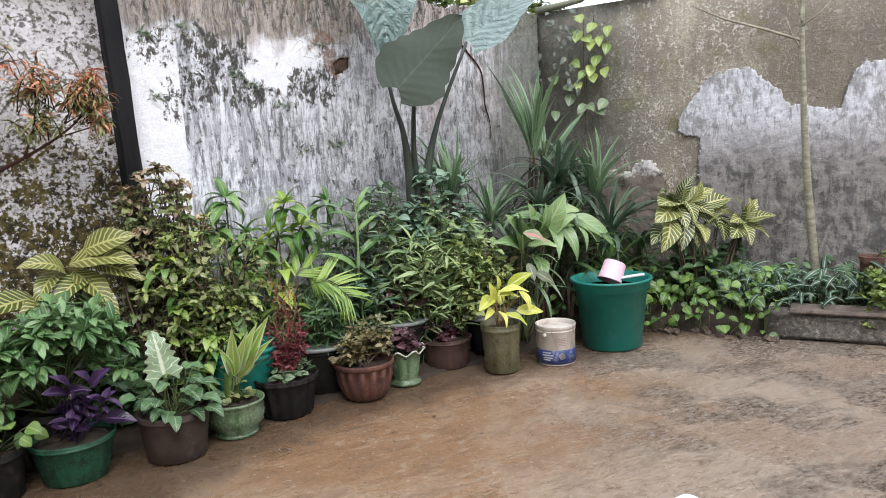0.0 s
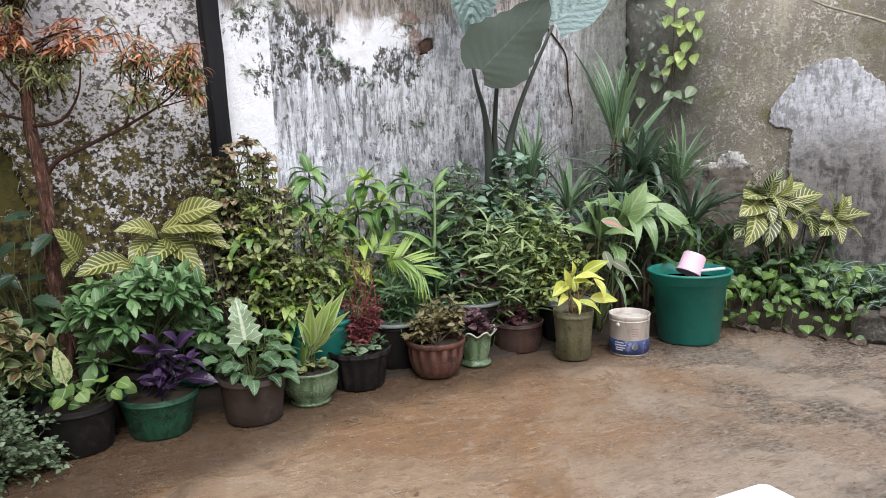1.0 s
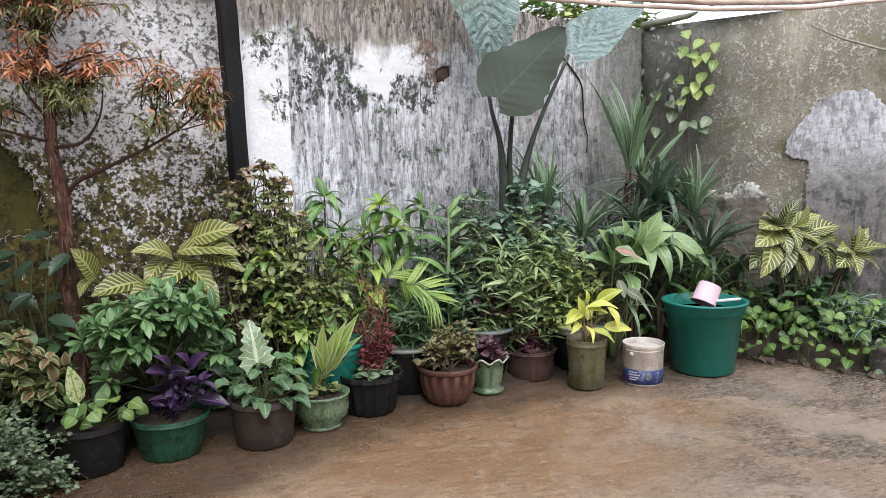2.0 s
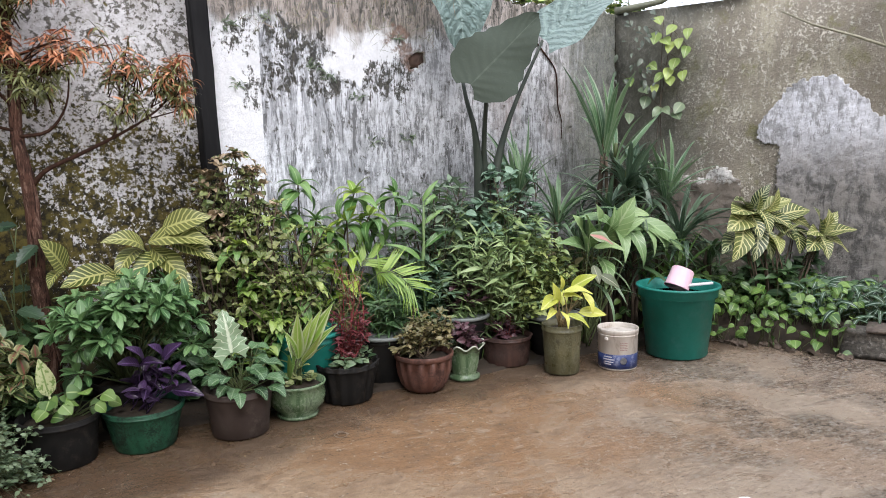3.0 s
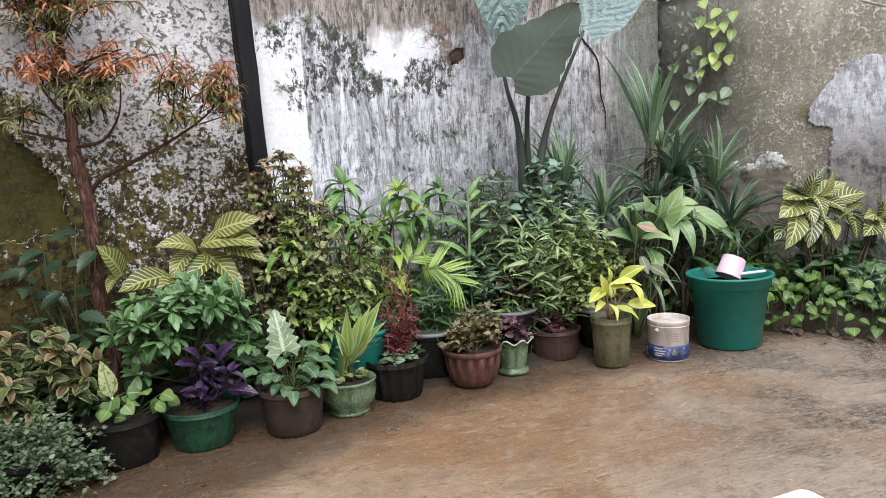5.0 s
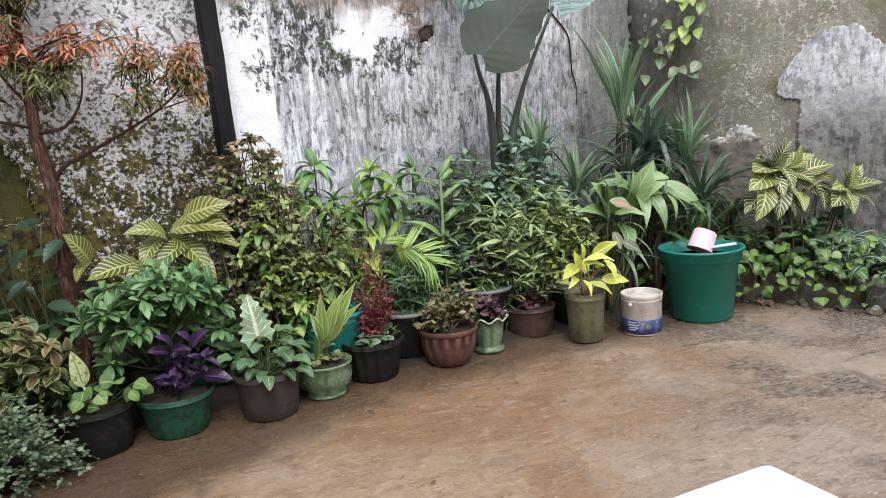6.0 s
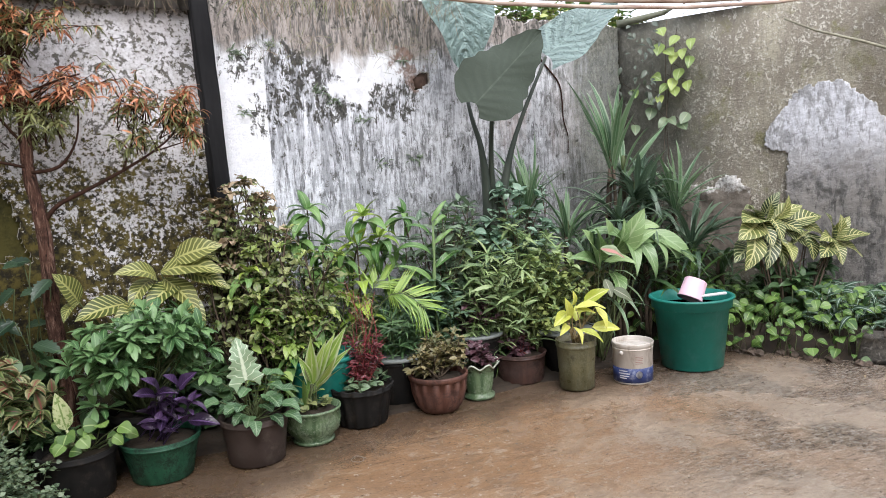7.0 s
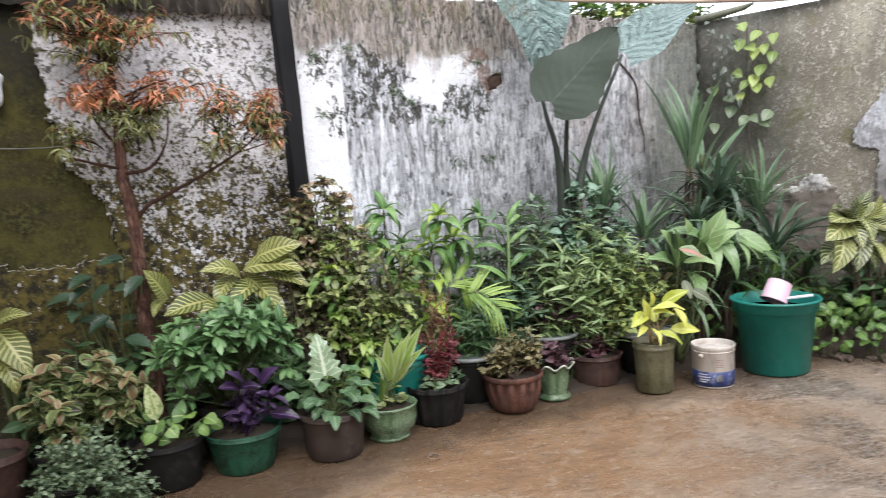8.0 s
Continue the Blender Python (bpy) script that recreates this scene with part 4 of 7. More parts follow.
P_TEAL = plain("teal_plastic", (0.010, 0.180, 0.145), (0.018, 0.215, 0.172), 26, 0.42, 0.5, dirt=(0.035, 0.21, 0.18))
P_GREY = plain("grey_plastic", (0.15, 0.17, 0.16), (0.22, 0.24, 0.23), 18, 0.6, 0.15)
P_WHITE = plain("off_white_plastic", (0.66, 0.62, 0.57), (0.52, 0.47, 0.42), 22, 0.5, 0.2, (1, 1, 0.4), dirt=(0.33, 0.28, 0.23))
P_PINK = plain("pale_pink_plastic", (0.70, 0.46, 0.55), (0.75, 0.53, 0.61), 10, 0.4, 0.05)
P_CREAM = plain("white_handle_plastic", (0.72, 0.72, 0.74), (0.62, 0.62, 0.64), 10, 0.4, 0.05)
P_BLUE = plain("faded_blue_print", (0.02, 0.035, 0.13), (0.045, 0.07, 0.20), 40, 0.5, 0.05, dirt=(0.20, 0.22, 0.32))
P_TABLE = plain("white_table_plastic", (0.82, 0.82, 0.82), (0.78, 0.78, 0.77), 10, 0.35, 0.05)


# ---------------- pots ----------------
def pot(root, r, h, material, style="plain", base=0.72, label="", soil=True, lip=0.006, rim_mat=None):
    """A pot shell with a rim, open at the top, and its soil."""
    b = r * base
    if style == "bulb":
        prof = [(b * 0.9, 0), (b, 0.012), (b * 0.94, 0.022), (r * 0.93, h * 0.35), (r * 1.0, h * 0.62), (r * 0.97, h * 0.9), (r * 1.03, h * 0.94), (r * 1.03, h), (r * 0.95, h), (r * 0.9, h * 0.75)]
    else:
        prof = [(b, 0), (b + 0.004, 0.006), (b + (r - b) * 0.45, h * 0.45), (r * 0.965, h * 0.84), (r * 0.965 + 0.0005, h * 0.845),
                (r, h * 0.86), (r + 0.002, h * 0.90), (r - 0.0005, h * 0.905), (r + lip, h * 0.985), (r + lip * 0.6, h), (r - 0.005, h), (r * 0.93, h * 0.8), (b, h * 0.5)]
    kw = {}
    if style == "ruffle":
        prof = [(b, 0), (b + 0.008, 0.004), (b + 0.008, 0.016), (b * 0.86, 0.024), (b * 0.9, h * 0.2), (r * 0.80, h * 0.42), (r * 0.86, h * 0.70), (r * 0.90, h * 0.84), (r * 1.06, h * 0.96), (r * 1.14, h), (r * 1.08, h), (r * 0.86, h * 0.84), (b * 0.9, h * 0.5)]
        kw = dict(wave=0.075, count=8, wave_z=h * 0.93)
    elif style == "fluted":
        prof = [(b * 0.86, 0), (b * 0.98, 0.008), (b + (r - b) * 0.42, h * 0.22), (b + (r - b) * 0.78, h * 0.5), (r * 0.965, h * 0.84), (r * 0.97, h * 0.845), (r * 1.02, h * 0.87), (r * 1.03, h * 0.92), (r * 1.035, h * 0.98), (r * 1.01, h), (r * 0.97, h), (r * 0.93, h * 0.8), (b, h * 0.5)]
        kw = dict(flute=0.022, count=15, wave=0.0, wave_z=h * 0.845)
    elif style == "flutedwavy":
        kw = dict(flute=0.035, count=15, wave=0.028, wave_z=h * 0.88)
    p = part("pot", lathe(prof, 108 if kw else 44, **kw), material, root, label)
    if style == "ruffle":
        rim = [((r * 1.12 * (1 + 0.075 * math.cos(8 * a)) * math.cos(a), r * 1.12 * (1 + 0.075 * math.cos(8 * a)) * math.sin(a), h + 0.012 * math.cos(8 * a)), 0.0042) for a in np.linspace(0, 2 * math.pi, 73)]
        part("rim", tube([rim], 6), P_RIM, root, "pale glazed wavy rim")
    if soil:
        bm = lathe([(r * 0.93, h * 0.84), (r * 0.7, h * 0.875), (r * 0.3, h * 0.89), (0.001, h * 0.88)], 22)
        for v in bm.verts:
            v.co.z += 0.012 * noise.noise(v.co * 30)
        part("soil", bm, M_SOIL, root)
    return p


def potted(name, at, r, h, material, style, label, category="potted plant", group="pots along the wall", **kw):
    root = thing(name, at, label, category, group)
    pot(root, r, h, material, style, **kw)
    return root


def grids(shape, length, width, n=3, **kw):
    """A few variants of one leaf."""
    out = []
    for i in range(n):
        q = dict(kw)
        q["droop"] = kw.get("droop", 0.4) * (0.6 + 0.5 * i)
        out.append(leaf_grid(shape, length * (0.92 + 0.08 * i), width * (1.05 - 0.05 * i), **q))
    return out


def meshes(gs, material):
    return [leaf_mesh("leaf", g, material) for g in gs]


def rosette(root, r, at, n, gs_meshes, elev=(20, 75), size=(0.8, 1.1), start=0.0, name="leaf"):
    """Leaves spiralling out of one crown: outer ones low, inner ones upright."""
    poses = []
    for i in range(n):
        a = start + i * 2.39996 + uni(r, -0.2, 0.2)
        e = radians(elev[0] + (elev[1] - elev[0]) * (i / max(1, n - 1)) + uni(r, -7, 7))
        d = Vector((math.cos(a) * math.cos(e), math.sin(a) * math.cos(e), math.sin(e)))
        poses.append(aim(Vector(at) + Vector((d.x, d.y, 0)) * 0.006, d, (0, 0, 1), uni(r, *size), uni(r, -0.25, 0.25)))
    leaves_as_parts(root, gs_meshes, poses, name)


def stalked(root, r, base, heads, gs_meshes, stalk_mat, thick=0.004, droop=0.3, size=(0.85, 1.1), name="leaf"):
    """Large leaves on stalks. heads: (tip of the stalk, direction of the blade, up side)."""
    poses = []
    for tip, way, up in heads:
        path = stem_path(r, Vector(base) + Vector((uni(r, -0.015, 0.015), uni(r, -0.015, 0.015), 0)), tip, thick, thick * 0.55, 0.07)
        part("stalk", tube([path], 6), stalk_mat, root)
        poses.append(aim(tip, way, up, uni(r, *size)))
    leaves_as_parts(root, gs_meshes, poses, name)


def strap_clump(name, at, n, length, width, label, seed, material=None, elev=(25, 85), droop=0.9, group="strap-leaved clumps", lean=(0, 0)):
    r = random.Random(seed)
    root = thing(name, at, label, "plant", group)
    ms = meshes([leaf_grid("strap", length, width, droop=droop * k, fold=0.35, seg=8, across=1) for k in (0.35, 0.8, 1.25, 1.7)], material or L_STRAP)
    poses = []
    for i in range(n):
        a = i * 2.39996 + uni(r, -0.3, 0.3)
        e = radians(uni(r, *elev))
        d = Vector((math.cos(a) * math.cos(e) + lean[0], math.sin(a) * math.cos(e) + lean[1], math.sin(e)))
        poses.append(aim((0.012 * math.cos(a), 0.012 * math.sin(a), -uni(r, 0, 1) * length * (0.14 + 0.32 * max(0.0, 1.2 - e))), d, (0, 0, 1), uni(r, 0.6, 1.05), uni(r, -0.3, 0.3)))
    leaves_as_parts(root, ms, poses)
    bm = lathe([(0.013, -0.02), (0.016, 0.02), (0.012, 0.06), (0.001, 0.07)], 10)
    part("crown", bm, M_STEM, root)
    return root

# ---------------- front row of pots ----------------
# black pot with one cream-splashed leaf and round seedlings
r = random.Random(11)
t = potted("potted_dumb_cane", (0.415, 3.045, 0), 0.138, 0.180, P_BLACK, "plain", "black plastic pot with a cream-splashed leaf and seedlings", base=0.84)
stalked(t, r, (-0.01, -0.02, 0.15), [((-0.025, -0.03, 0.26), (-0.12, -0.1, 0.9), (0.2, -1, 0.3))], meshes(grids("ovate", 0.16, 0.062, 1, droop=0.35, fold=0.5), L_VARIEG), plain("cream_stalk", (0.45, 0.5, 0.26), (0.55, 0.58, 0.34), 30, 0.5, 0.1), 0.009, size=(1, 1))
heads = [((uni(r, -0.07, 0.15), uni(r, -0.13, 0.04), uni(r, 0.19, 0.28)), (uni(r, -1, 1), uni(r, -1, 0.2), uni(r, -0.6, 0.2)), (uni(r, -0.4, 0.4), -0.8, 0.7)) for _ in range(16)]
heads += [((0.15, -0.06, 0.25), (0.8, -0.6, -0.3), (0.3, -0.7, 0.6)), ((0.17, -0.02, 0.21), (1, -0.3, -0.3), (0.2, -0.7, 0.6)), ((0.09, -0.09, 0.28), (0.3, -1, 0), (0, -0.6, 1))]
stalked(t, r, (0.04, 0, 0.15), heads, meshes(grids("broad", 0.050, 0.056, 3, droop=0.5, fold=0.12, seg=10, across=3), L_HEART), M_STEM, 0.003)

# green pot with purple wandering plant
t = potted("potted_purple_heart", (0.705, 3.065, 0), 0.150, 0.162, P_GREEN, "plain", "green plastic pot with a purple-leaved plant", base=0.74)
r = random.Random(12)
tips = [(uni(r, -0.03, 0.13), uni(r, -0.10, 0.06), uni(r, 0.20, 0.31)) for _ in range(8)]
shrub(t, r, tips, grids("ovate", 0.066, 0.030, 3, droop=0.6, fold=0.45), leaf_material("dull_purple_leaf", (0.016, 0.008, 0.02), (0.075, 0.04, 0.105), (0.10, 0.06, 0.14)), L_PURPLE, 4, (0.7, 1.2), 0.45, (0, 0, 0.14), 0.003, 0.9, 0.45, 0, 0.05, 0.08, whorl=3)
lay_leaves(t, r, [((0.70, 3.02, 0.33), (0.62, 2.96, 0.36)), ((0.70, 3.02, 0.33), (0.78, 2.96, 0.34)), ((0.71, 3.02, 0.33), (0.65, 2.96, 0.42)), ((0.79, 3.02, 0.34), (0.85, 2.96, 0.41)),
                  ((0.78, 3.02, 0.34), (0.73, 2.96, 0.42)), ((0.81, 3.02, 0.26), (0.76, 2.96, 0.32)), ((0.81, 3.02, 0.21), (0.92, 2.96, 0.19)), ((0.81, 3.02, 0.24), (0.86, 2.96, 0.32)), ((0.79, 3.02, 0.20), (0.77, 2.93, 0.25)), ((0.72, 3.0, 0.24), (0.70, 2.92, 0.22))],
           grids("ovate", 0.10, 0.042, 3, droop=0.7, fold=0.5, seg=9, wave=0.05), L_PURPLE, L_PURPLE, (0, 0, 0.14), 0.003)

# brown pot with a white-veined elephant-ear and heart leaves
t = potted("potted_alocasia", (1.062, 3.015, 0), 0.136, 0.19, P_BROWN, "plain", "brown plastic pot with a white-veined arrow leaf", base=0.8)
r = random.Random(13)
stalked(t, r, (-0.03, 0, 0.16), [((-0.03, -0.06, 0.345), (-0.10, -0.02, 0.95), (0.15, -1, 0.25))], meshes([leaf_grid("heart", 0.175, 0.14, droop=0.35, fold=0.10, seg=40, across=5, lobes=0.32, ear=0.20, wave=0.05)], L_ALOC), M_STEM, 0.006, size=(1, 1))
heads = []
for i in range(44):
    a = uni(r, 0, 6.28)
    q = uni(r, 0.03, 0.14)
    heads.append(((q * math.cos(a), q * math.sin(a) - 0.03, uni(r, 0.2, 0.34)), (math.cos(a), math.sin(a) - 0.3, uni(r, -0.4, 0.4)), (math.cos(a) * 0.4, math.sin(a) * 0.4 - 0.4, 1)))
stalked(t, r, (0, 0, 0.16), heads, meshes(grids("broad", 0.075, 0.058, 3, droop=0.6, fold=0.3, seg=9, wave=0.06), leaf_material("arrow_leaf", (0.03, 0.08, 0.03), (0.11, 0.21, 0.09), (0.22, 0.31, 0.18), "net", 0.38)), M_STEM, 0.003)

# glossy green pot with upright broad straps
t = potted("potted_dracaena", (1.318, 3.085, 0), 0.121, 0.150, P_GLAZE, "bulb", "glossy green glazed pot with upright yellow-green leaves", base=0.7)
part("foot_ring", lathe([(0.078, -0.002), (0.088, 0.002), (0.088, 0.012), (0.076, 0.016), (0.07, 0.01)], 40), P_GLAZE, t, "pale green glazed foot")
r = random.Random(14)
part("cane", tube([[((-0.02, 0, 0.10), 0.009), ((-0.01, 0, 0.17), 0.008), ((0.01, 0, 0.24), 0.008)]], 8), M_TWIG, t)
ms = meshes(grids("blade", 0.29, 0.066, 3, droop=0.45, fold=0.35, seg=9), leaf_material("yellow_striped_leaf", (0.16, 0.28, 0.04), (0.30, 0.42, 0.09), (0.40, 0.48, 0.20), edge=(0.46, 0.52, 0.30)))
rosette(t, r, (0.01, 0, 0.20), 5, ms, (25, 60), (0.4, 0.7), 4.9)
STRIPED = grids("lance", 0.24, 0.056, 3, droop=0.3, fold=0.35, seg=10)
lay_leaves(t, r, [((1.335, 3.06, 0.25), (1.47, 3.00, 0.49)), ((1.335, 3.06, 0.26), (1.425, 3.01, 0.47)), ((1.33, 3.06, 0.26), (1.375, 2.98, 0.45)), ((1.325, 3.06, 0.25), (1.315, 3.0, 0.47)), ((1.335, 3.06, 0.24), (1.48, 2.98, 0.40)), ((1.32, 3.06, 0.25), (1.25, 3.0, 0.40)), ((1.335, 3.05, 0.24), (1.40, 2.95, 0.38))], STRIPED, ms[0].materials[0], M_STEM, (0, 0, 0.13), 0.005)
ms = meshes(grids("blade", 0.27, 0.03, 2, droop=0.4, fold=0.5, seg=8), L_MID)
rosette(t, r, (-0.03, 0, 0.14), 5, ms, (45, 80), (0.7, 1.0), 2.2)
tips = [(uni(r, -0.09, 0.09), uni(r, -0.09, 0.04), uni(r, 0.15, 0.19)) for _ in range(9)]
shrub(t, r, tips, grids("broad", 0.035, 0.026, 2), L_OLIVE, M_STEM, 4, (0.7, 1.2), 0.5, (0, 0, 0.12), 0.002, 0.9, 0.2, 0, 0.02, 0.07, ("weed_stem", "weeds"))

# black scalloped pot with a crimson plant
t = potted("potted_bloodleaf", (1.575, 3.18, 0), 0.142, 0.178, P_BLACK, "flutedwavy", "black scalloped pot with a crimson feathery plant", base=0.74)
r = random.Random(15)
tips = [(uni(r, -0.07, 0.09), uni(r, -0.08, 0.06), uni(r, 0.26, 0.42)) for _ in range(16)] + [(uni(r, -0.03, 0.06), uni(r, -0.02, 0.06), uni(r, 0.5, 0.68)) for _ in range(7)]
shrub(t, r, tips[:16], grids("lance", 0.034, 0.010, 3, droop=0.7), L_RED, M_REDSTEM, 17, (0.7, 1.2), 0.25, (0.01, 0, 0.15), 0.003, 0.9, 0.3, 2, 0.05, 0.05, ("stem", "crimson_foliage"))
shrub(t, r, tips[16:], grids("lance", 0.036, 0.007, 3, droop=0.7), L_BROWN, M_REDSTEM, 10, (0.7, 1.2), 0.3, (0.02, 0.02, 0.15), 0.003, 0.7, 0.5, 2, 0.05, 0.04, ("tall_stem", "bronze_foliage"))
tips = [(0.12 * math.cos(a), 0.12 * math.sin(a), uni(r, 0.17, 0.22)) for a in np.linspace(0, 6.1, 16)]
shrub(t, r, tips, grids("broad", 0.045, 0.034, 2, droop=0.6), L_PALE, M_STEM, 4, (0.7, 1.2), 0.55, (0, 0, 0.15), 0.002, 0.9, 0.1, 0, 0.02, 0.08, ("weed_stem", "pale_foliage"))

# terracotta-brown fluted pot with a small bronze shrub
t = potted("potted_shrub", (1.94, 3.13, 0), 0.136, 0.178, P_TERRA, "fluted", "brown fluted pot with a small bronze-green shrub", base=0.68)
r = random.Random(16)
tips = dome(r, 26, 0, 0, 0.30, 0.145, 0.13, 0.11, -0.7)
shrub(t, r, tips, grids("ovate", 0.034, 0.017, 3, droop=0.4, fold=0.4), L_BROWN, M_TWIG, 14, (0.7, 1.3), 0.35, (0, 0, 0.15), 0.004, 0.9, 0.4, 3, 0.05, 0.03, whorl=4, tip_mat=L_BRONZE)

# pale green ruffled pot
t = potted("potted_begonia", (2.18, 3.18, 0), 0.088, 0.168, P_GLAZE, "ruffle", "pale green ruffled glazed pot with a dark small-leaved plant", base=0.78)
r = random.Random(17)
tips = dome(r, 12, -0.01, 0, 0.21, 0.09, 0.08, 0.09, -0.2)
shrub(t, r, tips, grids("ovate", 0.05, 0.03, 2, droop=0.5), L_WINE, M_TWIG, 8, (0.7, 1.2), 0.35, (0, 0, 0.14), 0.003, 0.9, 0.3, 1, 0.04, 0.03)

# maroon bowl
t = potted("potted_seedlings", (2.50, 3.31, 0), 0.132, 0.150, P_MAROON, "plain", "dark maroon pot with reddish seedlings", base=0.88)
r = random.Random(18)
tips = dome(r, 14, 0, 0, 0.17, 0.11, 0.1, 0.12, -0.2)
shrub(t, r, tips, grids("ovate", 0.04, 0.022, 2, droop=0.5), L_WINE, M_REDSTEM, 8, (0.7, 1.2), 0.4, (0, 0, 0.11), 0.002, 0.9, 0.3, 1, 0.04, 0.05)

# olive pot with lime pothos
t = potted("potted_lime_pothos", (2.655, 3.03, 0), 0.099, 0.245, P_OLIVE, "plain", "tall olive plastic pot with lime-yellow leaves", base=0.84, lip=0.002)
r = random.Random(19)
M_LIMESTEM = plain("brown_stalk", (0.28, 0.20, 0.10), (0.36, 0.28, 0.14), 30, 0.6, 0.1)
lay_leaves(t, r, [((2.59, 3.00, 0.385), (2.465, 2.93, 0.35)), ((2.585, 3.00, 0.35), (2.545, 2.95, 0.475)), ((2.627, 3.01, 0.42), (2.612, 2.98, 0.50)), ((2.69, 3.00, 0.425), (2.80, 2.94, 0.487)),
                  ((2.62, 2.97, 0.41), (2.745, 2.90, 0.405)), ((2.735, 2.97, 0.40), (2.755, 2.91, 0.30)), ((2.72, 2.98, 0.30), (2.845, 2.92, 0.285)), ((2.63, 2.96, 0.30), (2.725, 2.90, 0.24)), ((2.58, 2.99, 0.33), (2.495, 2.93, 0.30)), ((2.66, 3.03, 0.33), (2.70, 3.08, 0.40)), ((2.61, 2.98, 0.39), (2.70, 2.92, 0.385)), ((2.60, 2.97, 0.32), (2.60, 2.90, 0.25))],
           grids("ovate", 0.145, 0.055, 3, droop=0.7, fold=0.5, seg=12, across=3, wave=0.05), L_LIME, M_LIMESTEM, (0, 0, 0.22), 0.004)

# paint can
can = thing("paint_can", (2.946, 2.955, 0), "off-white plastic paint can with a blue printed band", "can")
part("can_body", lathe([(0.094, 0), (0.097, 0.004), (0.1, 0.17), (0.1025, 0.172), (0.1035, 0.186), (0.1025, 0.190), (0.1005, 0.190), (0.0990, 0.185), (0.0985, 0.17), (0.094, 0.02), (0.001, 0.02)], 48), P_WHITE, can)
part("rim_ridge", lathe([(0.0995, 0.160), (0.1015, 0.161), (0.102, 0.163), (0.1015, 0.165), (0.0995, 0.166)], 48), P_WHITE, can)
for a in (0.3, 3.44):
    ear = bmesh.new()
    bmesh.ops.create_cone(ear, cap_ends=True, segments=14, radius1=0.011, radius2=0.009, depth=0.01)
    part("handle_ear", ear, P_WHITE, can).matrix_basis = Matrix.Translation((0.104 * math.cos(a), 0.104 * math.sin(a), 0.148)) @ Vector((math.cos(a), math.sin(a), 0)).to_track_quat("Z", "Y").to_matrix().to_4x4()
part("printed_band", lathe([(0.0955, 0.008), (0.0977, 0.0085), (0.0991, 0.076), (0.0978, 0.0765)], 48), P_BLUE, can, "blue printed band")
part("contents", lathe([(0.0962, 0.105), (0.05, 0.106), (0.001, 0.106)], 24), plain("dried_paint_crust", (0.22, 0.19, 0.16), (0.32, 0.28, 0.24), 25, 0.8, 0.5), can, "dried grey-beige contents")


def print_bar(root, radius, a0, a1, z0, z1, material, slope=0.0):
    """A line of unreadable print, bent round the can."""
    bm = bmesh.new()
    n = 8
    ring = []
    for i in range(n + 1):
        a = a0 + (a1 - a0) * i / n
        ring.append([bm.verts.new(((radius + slope * z) * math.cos(a), (radius + slope * z) * math.sin(a), z)) for z in (z0, z1)])
    for p, q in zip(ring, ring[1:]):
        bm.faces.new((p[0], q[0], q[1], p[1]))
    part("print_line", bm, material, root)


M_PRINT = plain("pale_print", (0.62, 0.62, 0.66), (0.5, 0.5, 0.56), 60, 0.5, 0.0)
M_PRINT_D = plain("dull_red_print", (0.36, 0.22, 0.20), (0.42, 0.30, 0.26), 60, 0.5, 0.0)
face = math.atan2(-2.9, -2.4)
for z0, a0, a1 in ((0.062, -0.75, -0.28), (0.050, -0.78, -0.15), (0.038, -0.7, -0.2), (0.028, -0.72, -0.32)):
    print_bar(can, 0.0978, face + a0, face + a1, z0, z0 + 0.005, M_PRINT, 0.02)
for z0 in (0.13, 0.122, 0.114, 0.106, 0.098):
    print_bar(can, 0.0976, face + 0.12, face + 0.5, z0, z0 + 0.003, M_PRINT_D, 0.018)
bm = bmesh.new()
bmesh.ops.create_circle(bm, segments=24, radius=0.017, cap_ends=True)
bmesh.ops.extrude_face_region(bm, geom=bm.faces[:])
emblem = part("emblem", bm, M_PRINT, can, "round pale emblem")
em_a = face + 0.30
emblem.matrix_basis = Matrix.Translation((0.0995 * math.cos(em_a), 0.0995 * math.sin(em_a), 0.048)) @ Vector((math.cos(em_a), math.sin(em_a), 0)).to_track_quat("Z", "Y").to_matrix().to_4x4()

can.scale = (1.0, 1.0, 1.08)

# water tub with dipper
tub = thing("water_tub", (3.372, 2.985, 0), "large teal plastic water tub with a rolled rim", "tub")
part("tub_body", lathe([(0.150, 0), (0.158, 0.006), (0.191, 0.318), (0.1965, 0.319), (0.205, 0.322), (0.207, 0.362), (0.214, 0.364), (0.219, 0.370), (0.217, 0.377),
                        (0.205, 0.378), (0.199, 0.372), (0.188, 0.33), (0.152, 0.02), (0.001, 0.018)], 64), P_TEAL, tub)
k = Nodes("dark_water", 0.04, 0.6)
k.bump(k.noise(k.obj(), 14, 2), 0.15, 0.004)
part("water", lathe([(0.186, 0.318), (0.1, 0.318), (0.001, 0.318)], 40), k.done((0.012, 0.04, 0.035)), tub, "dark still water")
dip = thing("dipper", (3.355, 2.97, 0.325), "pale pink plastic dipper tipped over in the tub", "dipper")
cup = part("cup", lathe([(0.001, 0.0), (0.052, 0.0), (0.058, 0.006), (0.062, 0.098), (0.066, 0.1), (0.066, 0.106), (0.060, 0.106), (0.054, 0.012), (0.001, 0.01)], 40), P_PINK, dip)
mouth = Vector((-0.40, 0.20, 0)) * 0.9 + Vector((-0.45, -0.89, 0)) * 0.25 + Vector((0, 0, -0.85))
cup.matrix_basis = Matrix.Translation((0.035, -0.005, 0.132)) @ mouth.to_track_quat("Z", "Y").to_matrix().to_4x4() @ Matrix.Scale(1.02, 4)
bm = bmesh.new()
